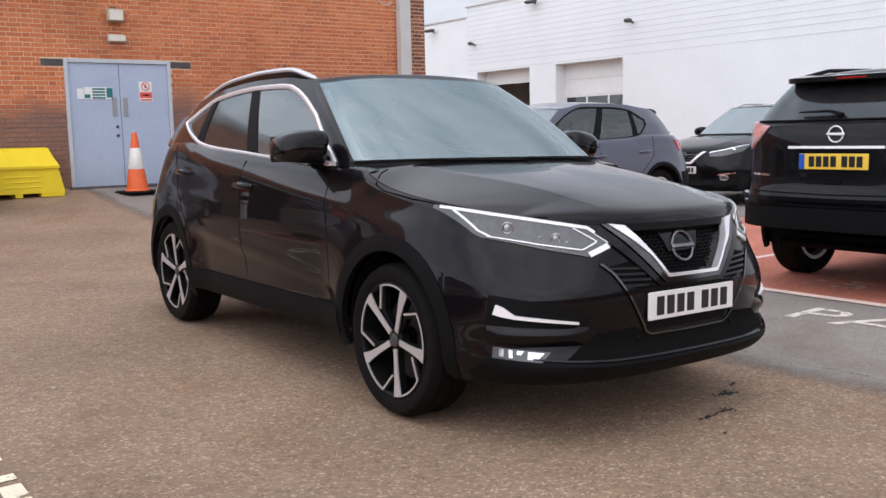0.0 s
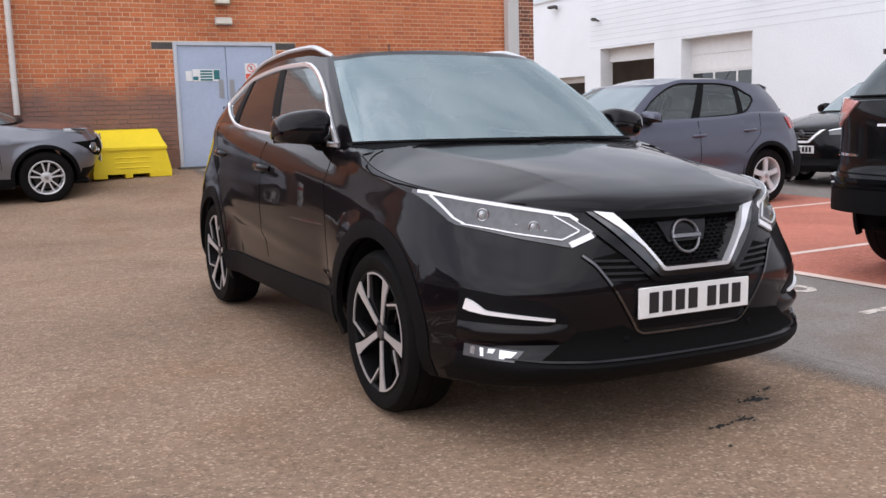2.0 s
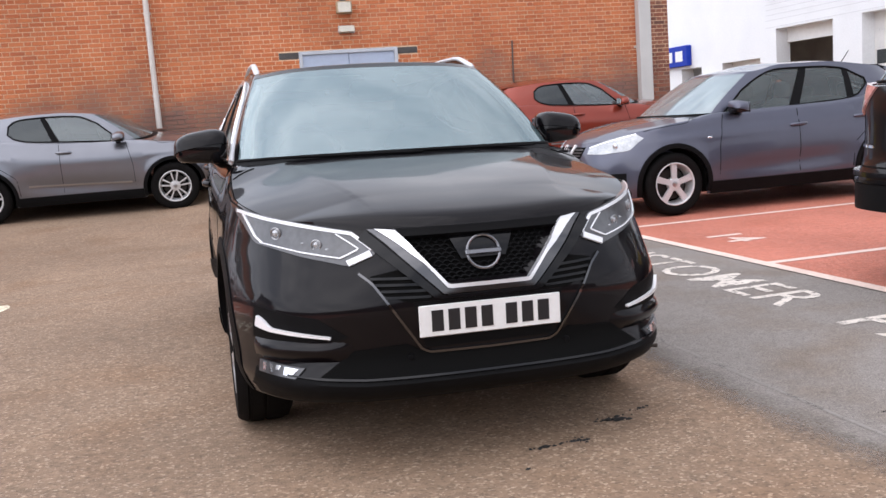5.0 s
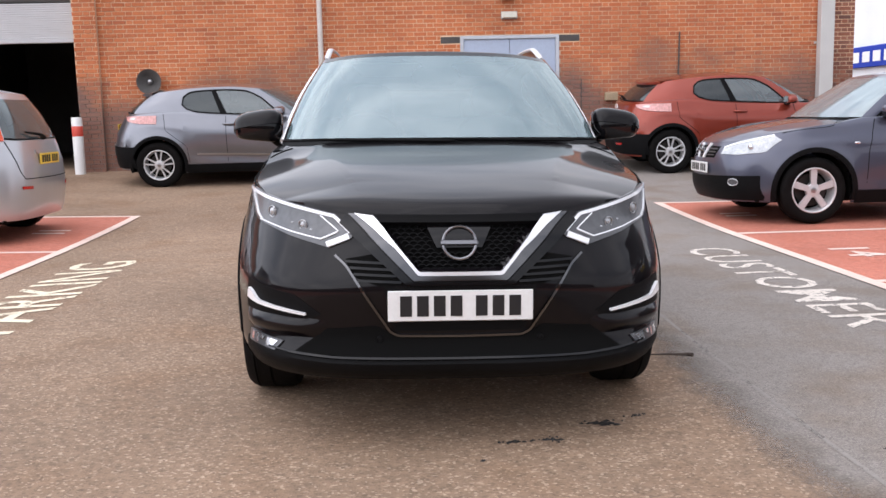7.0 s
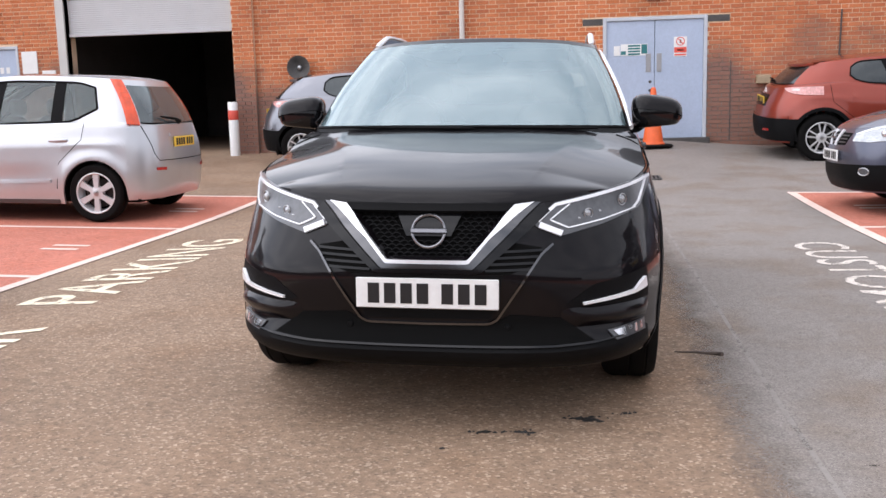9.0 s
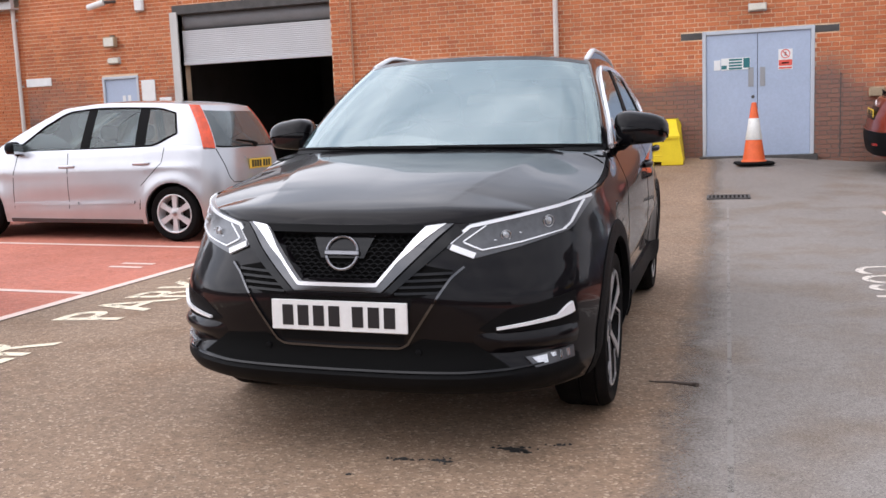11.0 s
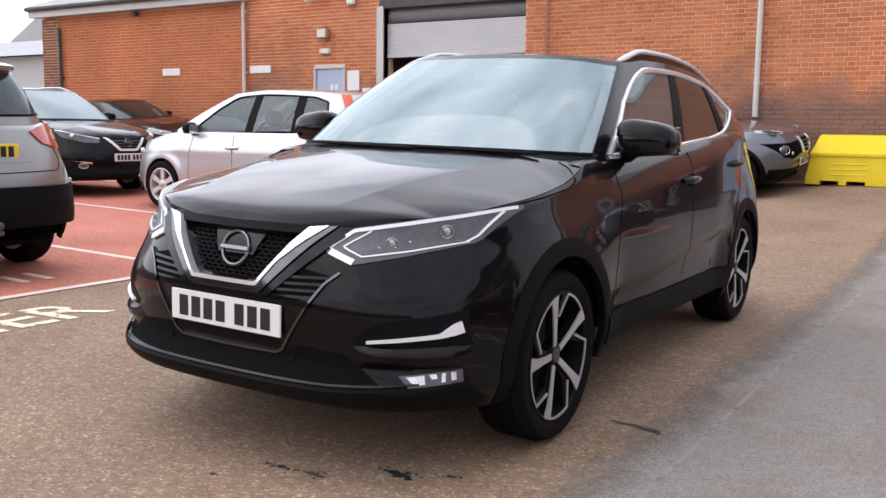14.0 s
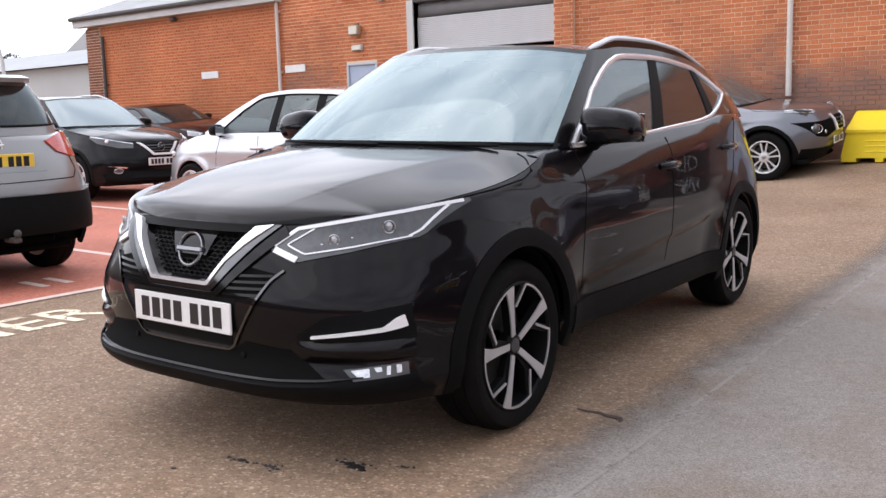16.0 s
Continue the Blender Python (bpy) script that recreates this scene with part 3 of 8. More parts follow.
            cols.append((("s" if y < s.wb else "ry", y), z))
        cols.append((("ry", s.wb + a + 0.004), s.tail_under))
        for k in range(14):
            cols.append((("r", 1.12 * (1 - k / 13)), s.tail_under))
        return cols

    def edge(s, col):
        y = s.at(col, 0.75)[1]
        x, y2, z = s.at(col, s.top(y))
        return (x - 0.012 * min(1, max(0, x) * 3), y2, z)

    def body(s):
        rows, steps = [], [0, 0.02] + [0.05 + 0.9 * k / (36 if s.carve else 14) for k in range(37 if s.carve else 15)] + [1.0]
        for col, zb in s.columns():
            zt = s.top(s.at(col, 0.75)[1])
            p = [s.at(col, lerp(zb, zt, v)) for v in steps]
            p[-2] = (p[-2][0] - 0.002, *p[-2][1:])
            p[-1] = s.edge(col)
            x, y, z = p[0]
            turned = [(x * 0.97, y * 0.985 if y < 0 else y, z + 0.002)]
            rows.append(turned + p)
        v, f = grid(rows)
        shoulder = []
        for col, zb in s.columns():
            y = s.at(col, 0.75)[1]
            if y < s.yb - 0.02:
                continue
            x, y, z = s.edge(col)
            back = max(y - s.wb, 0)
            shoulder.append([(x, y, z), (x * 0.985, y - back * 0.03, z + 0.008), (x * 0.955, y - back * 0.07, z + 0.013), (x * 0.86, y - back * 0.25, z + 0.012)])
        return join((v, f), grid(shoulder))

    def bonnet_z(s, x, y, xe, ze):
        """Height of the bonnet: full across, with a soft crease along each side."""
        q = min(abs(x) / max(xe, 1e-6), 1)
        if s.carve:
            wide_q = min(abs(x) / max(xe, 0.66), 1)
            full = lerp(s.top(y), s.crest(y), 1 - wide_q ** 2.8)
            d = abs(x) - lerp(0.34, 0.60, (y + 0.78) / 1.08)
            fade = min(max((y + 0.84) / 0.40, 0), 1)
            # a raised middle whose edge falls away sharply to the wings
            full += 0.0125 * math.exp(-math.sqrt(d * d + 0.0004) / (0.30 if d < 0 else 0.075)) * fade * fade * (3 - 2 * fade) * (1 - q ** 6)
            run = max(y - s.nose(x, 0.834)[1], 0)
            return lerp(ze, max(full, ze), (1 - math.exp(-run / 0.013)) if y < -0.2 else 1.0) + 0.002
        fade = min(max((y + 0.80) * 4, 0), 1) * min(max((0.45 - y) * 3, 0), 1)
        d = abs(x) - lerp(0.34, 0.60, (y + 0.78) / 1.08)
        crease = 0.005 * math.exp(-(d / 0.065) ** 2) * fade
        return lerp(ze, s.crest(y), 1 - q ** 2.8) + 0.002 + crease

    def bonnet(s):
        cols = [c for c, _ in s.columns() if s.at(c, 0.75)[1] < s.yb + 0.16]
        rows = []
        n = 64 if s.carve else 36
        for c in cols:
            x, y, z = s.edge(c)
            row = [(x * 0.994, y, z - 0.02)]
            for k in range(n + 1):
                q = 1 - k / n
                row.append((x * 0.996 * q, y + 0.004 * (1 - q), s.bonnet_z(x * 0.996 * q, y, x * 0.996, z)))
            rows.append(row)
        return grid(rows)

    def on_bonnet(s, q, y):
        """A point of the bonnet at a share q of its half width."""
        x, _, z = s.flank(y, s.top(y))
        x = (x - 0.012) * 0.996
        return (x * q, y, s.bonnet_z(x * q, y, x, z))

    # cabin
    def cabin_at(s, col, h):
        c = s.cab
        kind, v = col
        ya, c1, c2, yb = (lerp(c[k][0], c[k][1], h) for k in ("ya", "c1", "c2", "yb"))
        w = lerp(c["w"][0], c["w"][1], h) + c["bulge"] * 4 * h * (1 - h)

        def flat(hh):
            a, e1, e2, b = (lerp(c[k][0], c[k][1], hh) for k in ("ya", "c1", "c2", "yb"))
            if kind == "F":
                return e1 - (e1 - a) * max(math.cos(v), 0) ** (2 / c["nf"])
            if kind == "S":
                up = c.get("upright", 0) * min(max(v / 0.3, 0), 1) * min(max((1 - v) / 0.2, 0), 1)
                mid = lerp((c["c1"][0] + c["c1"][1]) / 2, (c["c2"][0] + c["c2"][1]) / 2, v)
                return lerp(lerp(e1, e2, v), mid, up)
            return e2 + (b - e2) * max(math.cos(v), 0) ** (2 / c["nr"])
        z = lerp(s.z0(flat(0)), s.z1(flat(1)), h)
        y = flat(h)
        if kind == "F":
            bow = -0.035 * 4 * h * (1 - h)
            return (w * c["pinch"](y) * math.sin(v) ** (2 / c["nf"]), y + bow, z)
        if kind == "S":
            return (w * c["pinch"](y), y, z)
        bow = 0.03 * 4 * h * (1 - h)
        return (w * c["pinch"](y) * math.sin(v) ** (2 / c["nr"]), y + bow, z)

    def cabin_columns(s):
        c = s.cab
        cols = []
        for k in range(11):
            cols.append((("F", c["screen"] * k / 10), 0.03, 0.955))
        cols.append((("F", lerp(c["screen"], math.pi / 2, 0.5)), 0.03, 0.955))
        w0 = c["windows"][0][0]
        marks = sorted({round(v, 4) for w in c["windows"] for v in w[:2]} | {0.0, 1.0, w0 + 0.008, w0 + 0.02, w0 + 0.035, w0 + 0.055, w0 + 0.08})
        cs = []
        for a, b in zip(marks, marks[1:]):
            n = max(1, round((b - a) / 0.045))
            cs += [lerp(a, b, k / n) for k in range(n)]
        for v in cs + [1.0]:
            cols.append((("S", v), c["low"](v), c["high"](v)))
        g = c["glass"]
        cols.append((("R", lerp(math.pi / 2, g[0], 0.5)), g[1], g[2]))
        for k in range(9):
            cols.append((("R", g[0] * (1 - k / 8)), g[1], g[2]))
        return cols

    def cabin(s):
        """The pillars and frames, and a grid of points for each window."""
        c = s.cab
        cols = s.cabin_columns()
        hs = [[0, b] + [lerp(b, t, k / 6) for k in range(1, 6)] + [t, 1] for _, b, t in cols]
        rows = [[s.cabin_at(col, h) for h in hh] for (col, _, _), hh in zip(cols, hs)]
        n = 9
        faces, panes = [], {}

        def window_of(i):
            (ka, va), (kb, vb) = cols[i][0], cols[i + 1][0]
            if ka == kb == "F" and vb <= c["screen"] + 1e-6:
                return "windscreen"
            if ka == kb == "R" and va <= c["glass"][0] + 1e-6:
                return "rear_window"
            if ka == kb == "S":
                for a, b, nm in c["windows"]:
                    if va >= a - 1e-6 and vb <= b + 1e-6:
                        return nm
            return None
        for i in range(len(cols) - 1):
            w = window_of(i)
            for j in range(n - 1):
                if w and 1 <= j <= 6:
                    continue
                faces.append([i * n + j, (i + 1) * n + j, (i + 1) * n + j + 1, i * n + j + 1])
            if w:
                panes.setdefault(w, [rows[i][1:8]]).append(rows[i + 1][1:8])
        verts = [p for r in rows for p in r]
        roof = []
        for (col, _, _), r in zip(cols, rows):
            x, y, z = r[-1]
            roof.append([(x * (1 - k / 8), y, z + c["crown"] * (x / c["w"][1]) ** 2 * (1 - (1 - k / 8) ** 2)) for k in range(9)])
        return (verts, faces), panes, grid(roof), rows, cols


def turned_out(vf):
    """Faces turned to look away from the car's middle."""
    v, f = vf
    out = []
    for q in f:
        p = [Vector(v[i]) for i in q]
        c = sum(p, Vector()) / len(p)
        n = (p[1] - p[0]).cross(p[2] - p[0])
        if len(p) > 3:
            n += (p[2] - p[0]).cross(p[3] - p[0])
        out.append(q if n.dot(Vector((c.x, (c.y - 1.3) * 0.6, c.z - 0.75))) >= 0 else q[::-1])
    return v, out


def skin(shape, where, top, low, off=0.004, thick=0.01, nu=14, nv=4):
    """A slab on the nose, tail or flank between two lines of (x or y, z)."""
    fn = {"nose": shape.nose, "tail": shape.tail, "flank": shape.flank}[where]
    a, b = resample(top, nu), resample(low, nu)
    return shell([[fn(lerp(p[0], q[0], k / (nv - 1)), lerp(p[1], q[1], k / (nv - 1))) for k in range(nv)] for p, q in zip(a, b)], off, thick)


def ribbon(shape, where, line, wide, off=0.003, thick=0.006, nu=24):
    """A narrow strip that follows a line on the body."""
    fn = {"nose": shape.nose, "tail": shape.tail, "flank": shape.flank}[where]
    pts = resample(line, nu)
    rows = []
    for i, p in enumerate(pts):
        q, o = pts[min(i + 1, nu - 1)], pts[max(i - 1, 0)]
        d = (q[0] - o[0], q[1] - o[1])
        ln = math.hypot(*d) or 1
        nx, nz = -d[1] / ln * wide / 2, d[0] / ln * wide / 2
        rows.append([fn(p[0] + nx, p[1] + nz), fn(*p), fn(p[0] - nx, p[1] - nz)])
    return shell(rows, off, thick)


def poly_ring(pts, depth, x0=0.0):
    """A flat polygon of (y, z) points, as a slab from x0 - depth to x0."""
    n = len(pts)
    v = [(x0, y, z) for y, z in pts] + [(x0 - depth, y, z) for y, z in pts]
    f = [list(range(n)), list(range(n, 2 * n))[::-1]] + [[i, i + n, (i + 1) % n + n, (i + 1) % n] for i in range(n)]
    return v, f


def polar(r, deg):
    return r * math.cos(radians(deg)), r * math.sin(radians(deg))


def wheel_kit(r, rim, style, width=0.22):
    """The meshes of one wheel about its hub; x points outward, 0 is the middle of the tyre."""
    h = width / 2
    side = r - rim
    tyre = lathe([(rim - 0.012, h * 0.55), (rim + 0.004, h * 0.88), (rim + side * 0.35, h), (rim + side * 0.72, h * 0.98), (r - 0.012, h * 0.86), (r - 0.002, h * 0.66),
                  (r, h * 0.62), (r - 0.006, h * 0.60), (r - 0.006, h * 0.56), (r, h * 0.54), (r, h * 0.06), (r - 0.006, h * 0.04), (r - 0.006, -h * 0.04), (r, -h * 0.06),
                  (r, -h * 0.6), (r - 0.012, -h * 0.86), (rim + side * 0.5, -h), (rim, -h * 0.8)], 48)
    barrel = lathe([(rim + 0.004, h * 0.90), (rim - 0.004, h * 0.93), (rim - 0.013, h * 0.86), (rim - 0.02, h * 0.5), (rim - 0.035, -h * 0.2), (rim - 0.03, -h * 0.85), (rim, -h * 0.9)], 48)
    disc = lathe([(0.05, 0.0), (rim * 0.72, 0.0), (rim * 0.72, -0.02), (0.05, -0.02)], 32)
    back = lathe([(0.001, -h * 0.3), (rim - 0.03, -h * 0.3)], 32)
    kit = {"tyre": mesh("tyre", *tyre, RUBBER, 35), "barrel": mesh("rim", *barrel, BLACK_ALLOY if style["dark"] else ALLOY, 35),
           "disc": mesh("brake_disc", *disc, DISC, 35), "back": mesh("wheel_back", *back, DARK, 35)}
    face = h * (0.95 if style["kind"] == "blade" else 0.80)
    sp, cut = [], []
    n = style["n"]
    for k in range(n):
        t = 90 + 360 * k / n + style.get("turn", 0)
        if style["kind"] == "blade":
            # machined blade, the thin bright lip that runs on along the rim, and the rib that turns back inward
            R = rim - 0.004

            def dished(pts, depth, back=0.0):
                v, f = poly_ring(pts, depth, face - back)
                return [(x - 0.022 * (1 - math.hypot(y, z) / R) ** 1.4 if math.hypot(y, z) < R else x, y, z) for x, y, z in v], f
            blade = [polar(R, t - 6.5), polar(R, t), polar(R, t + 6.5), polar(R * 0.75, t + 6.5), polar(R * 0.55, t + 7), polar(R * 0.30, t + 11), polar(R * 0.17, t + 18),
                     polar(R * 0.17, t - 18), polar(R * 0.30, t - 10), polar(R * 0.55, t - 5.5), polar(R * 0.75, t - 5)]
            cut.append(dished(blade, 0.006))
            sp.append(dished(blade, 0.032, 0.0062))
            arc = [polar(R, t + 6.5 + 37.5 * j / 7) for j in range(8)] + [polar(R * 0.968, t + 44 - 37.5 * j / 7) for j in range(8)]
            cut.append(dished(arc, 0.006))
            rib = [polar(R * 0.985, t + 42.3), polar(R, t + 44.3), polar(R * 0.64, t + 62.5), polar(R * 0.625, t + 59)]
            cut.append(dished(rib, 0.006, 0.001))
            web = [polar(R, t + 40), polar(R, t + 47), polar(R * 0.62, t + 68), polar(R * 0.2, t + 68), polar(R * 0.2, t + 46), polar(R * 0.56, t + 56)]
            sp.append(dished(web, 0.03, 0.014))
        else:
            gap = style.get("twin", 0)
            for g in ((-gap, gap) if gap else (0,)):
                a, b = style["w"]
                R = rim - 0.006
                cy, cz = polar(1, t)
                ty, tz = -cz, cy
                oy, oz = polar(R, t + g)
                iy, iz = polar(0.055, t + g * 1.2)
                q = [(iy + ty * a, iz + tz * a), (iy - ty * a, iz - tz * a), (oy - ty * b, oz - tz * b), (oy + ty * b, oz + tz * b)]
                sp.append(poly_ring(q[::-1], 0.03, face - 0.004))
    hr = 0.050 if style["kind"] == "blade" else 0.075
    if style["kind"] == "blade":
        face -= 0.018
    hub = lathe([(hr, face - 0.05), (hr * 0.96, face - 0.012), (hr * 0.77, face - 0.004), (0.03, face - 0.002), (0.001, face - 0.002)], 24)
    kit["hub"] = mesh("hub", *hub, BLACK_ALLOY if style["dark"] else ALLOY, 35)
    cap = lathe([(0.03, face - 0.006), (0.029, face + 0.002), (0.02, face + 0.005), (0.001, face + 0.005)], 20)
    kit["cap"] = mesh("centre_cap", *cap, TRIM_GREY if style["dark"] else SATIN, 35)
    kit["spokes"] = [mesh("spoke", *s, BLACK_ALLOY if style["dark"] else ALLOY, 30) for s in sp]
    kit["cuts"] = [mesh("spoke_face", *s, CUT_ALLOY, 30) for s in cut]
    return kit


def add_wheels(root, kit, shape, x, drop=0.0, spin=(0, 0, 0, 0)):
    """spin: degrees by which each wheel has rolled, front pair first."""
    turns = iter(spin)
    fx, rx = x if isinstance(x, tuple) else (x, x)
    for y, x, dz in ((0, fx, drop), (shape.wb, rx, 0.0)):
        for sx in (1, -1):
            m = Matrix.Translation((sx * x, y, shape.r - dz)) @ Matrix.Rotation(0 if sx > 0 else math.pi, 4, "Z") @ Matrix.Rotation(radians(next(turns)), 4, "X")
            w = part("wheel", kit["barrel"], root, "", m)
            part("tyre", kit["tyre"], w, "black rubber tyre")
            part("brake_disc", kit["disc"], w)
            part("wheel_back", kit["back"], w)
            part("hub", kit["hub"], w)
            part("centre_cap", kit["cap"], w)
            for s in kit["spokes"]:
                part("spoke", s, w)
            for s in kit["cuts"]:
                part("spoke_face", s, w, "machined bright alloy face")


def plate(root, y, z, mat, rear=False, band=False, tilt=0.0, x=0.0):
    """A number plate with plain bars in place of its characters."""
    m = Matrix.Translation((x, y, z)) @ Matrix.Rotation(math.pi if rear else 0, 4, "Z") @ Matrix.Rotation(tilt, 4, "X")
    p = part("number_plate", mesh("number_plate", *block(-0.26, 0.26, -0.004, 0.006, -0.0555, 0.0555, 0.003), mat), root, "", m)
    xs = [-0.195, -0.135, -0.075, -0.015, 0.075, 0.135, 0.195]
    if band:
        part("blue_band", mesh("blue_band", *block(-0.256, -0.215, -0.0065, 0.0, -0.053, 0.053), PLATE_BLUE), p)
        xs = [v * 0.92 + 0.02 for v in xs]
    for v in xs:
        part("character_bar", mesh("character_bar", *block(v - 0.021, v + 0.021, -0.0062, 0.0, -0.037, 0.037), PLATE_INK), p)
    return p


def emblem(root, x, y, z, size, rear=False, tilt=0.0, bar=1.22):
    """A plain ring crossed by a bar."""
    m = Matrix.Translation((x, y, z)) @ Matrix.Rotation(math.pi if rear else 0, 4, "Z") @ Matrix.Rotation(tilt, 4, "X")
    ring = lathe([(size * (1 + 0.10 * math.cos(a)), size * 0.10 * math.sin(a)) for a in (2 * math.pi * k / 8 for k in range(9))], 32, "y")
    shine = BRIGHT_TRIM if rear else EMBLEM
    e = part("emblem", mesh("emblem", *ring, shine, 40), root, "chrome ring emblem", m)
    part("emblem_bar", mesh("emblem_bar", *block(-size * bar, size * bar, -0.012, 0.006, -size * 0.17, size * 0.17, 0.004), shine), e)
    return e


def mirror(root, shape, x, y, z, cap_mat, rx=0.115, ry=0.085, rz=0.075, arm=0.66):
    for sx, nm in ((1, "left"), (-1, "right")):
        low = egg(sx * x, y, z, rx, ry, rz, 3.2)
        low = ([(a, b + 0.25 * (abs(a) - x) * 0.6, max(c, z - rz * 0.80) - 0.14 * (abs(a) - x) * (1 if c > z else -0.6)) for a, b, c in low[0]], low[1])
        ob = part("door_mirror", mesh("door_mirror", *low, GLOSS_BLACK, 50), root)
        cap = egg(sx * x, y - 0.004, z + 0.002, rx + 0.004, ry + 0.003, rz + 0.004, 3.2, 18, 12)
        cap = ([(a, b + 0.25 * (abs(a) - x) * 0.6, max(c, z - 0.012 - 0.25 * (b - y)) - 0.14 * (abs(a) - x)) for a, b, c in cap[0]], cap[1])
        over = [q for q in cap[1] if any(cap[0][i][2] + 0.14 * (abs(cap[0][i][0]) - x) > z - 0.0119 - 0.25 * (cap[0][i][1] - 0.15 * (abs(cap[0][i][0]) - x) - y) for i in q)]
        part("mirror_cap", mesh("mirror_cap", cap[0], over, cap_mat, 40), ob)
        glass_face = block(sx * x - rx * 0.8, sx * x + rx * 0.8, y + ry + 0.005, y + ry + 0.01, z - rz * 0.75, z + rz * 0.75, 0.002)
        part("mirror_glass", mesh("mirror_glass", *glass_face, CHROME), ob)
        inner = (sx * arm, y + 0.02, z - rz * 1.05)
        part("mirror_arm", mesh("mirror_arm", *tube([inner, (sx * lerp(arm, x, 0.5), y + 0.01, z - rz * 0.95), (sx * (x - rx * 0.4), y, z - rz * 0.55)], [0.045, 0.032, 0.03], 10, 0.6), PLASTIC), ob)


def seats(root, shape, cloth, wheel_side=-1):
    c = shape.cab
    y0 = lerp(c["c1"][0], c["c2"][0], 0.34)
    zb = shape.z0(y0) - 0.62
    for sx in (-1, 1):
        seat = part("front_seat", mesh("front_seat", *join(egg(sx * 0.37, y0 - 0.18, zb + 0.1, 0.25, 0.27, 0.11, 3.5), moved(egg(0, 0, 0.3, 0.24, 0.09, 0.34, 3.5), sx * 0.37, y0 + 0.1, zb + 0.12, Matrix.Rotation(-0.32, 4, "X"))), cloth, 50), root)
        part("headrest", mesh("headrest", *egg(sx * 0.37, y0 + 0.33, zb + 0.83, 0.13, 0.055, 0.09, 3.2), cloth, 50), seat)
    yr = lerp(c["c1"][0], c["c2"][0], 0.78)
    bench = part("rear_seat", mesh("rear_seat", *join(egg(0, yr - 0.25, zb + 0.12, 0.62, 0.27, 0.11, 4), moved(egg(0, 0, 0.3, 0.62, 0.09, 0.33, 4), 0, yr, zb + 0.12, Matrix.Rotation(-0.35, 4, "X"))), cloth, 50), root)
    for x in (-0.36, 0.36):
        part("headrest", mesh("headrest", *egg(x, yr + 0.23, zb + 0.78, 0.12, 0.05, 0.075, 3.2), cloth, 50), bench)
    zd = shape.z0(c["c1"][0])
    dash = part("dashboard", mesh("dashboard", *egg(0, lerp(c["ya"][0], c["c1"][0], 0.75) + 0.12, zd - 0.13, 0.68, 0.34, 0.13, 3.5), PLASTIC, 50), root)
    wy = c["c1"][0] + 0.36
    ring = moved(tube([(0.185 * math.cos(a), 0, 0.185 * math.sin(a)) for a in (2 * math.pi * k / 24 for k in range(25))], 0.016, 8, 1, False), wheel_side * 0.37, wy, zd + 0.0, Matrix.Rotation(-0.42, 4, "X"))
    boss = moved(block(-0.17, 0.17, -0.02, 0.02, -0.035, 0.035, 0.01), wheel_side * 0.37, wy, zd + 0.0, Matrix.Rotation(-0.42, 4, "X"))
    part("steering_wheel", mesh("steering_wheel", *join(ring, boss), PLASTIC, 50), root)
    for sx in (-1, 1):
        v, f = cab_skin(shape, "F", c["screen"] - 0.16, c["screen"] + 0.02, 0.06, 0.92, -0.03, 0.02, 4, 8)
        part("inner_pillar_trim", mesh("inner_pillar_trim", [(sx * a, b, q) for a, b, q in v], f, PALE_TRIM), root)
    part("headliner", mesh("headliner", *block(-0.46, 0.46, c["ya"][1] + 0.25, c["c2"][1] - 0.1, shape.z1(1.5) - 0.06, shape.z1(1.5) - 0.04, 0.008), PALE_TRIM), root)
    part("floor_pan", mesh("floor_pan", *block(-0.74, 0.74, -0.55, shape.wb + 0.45, shape.sill + 0.01, shape.sill + 0.07, 0.02), DARK), root)


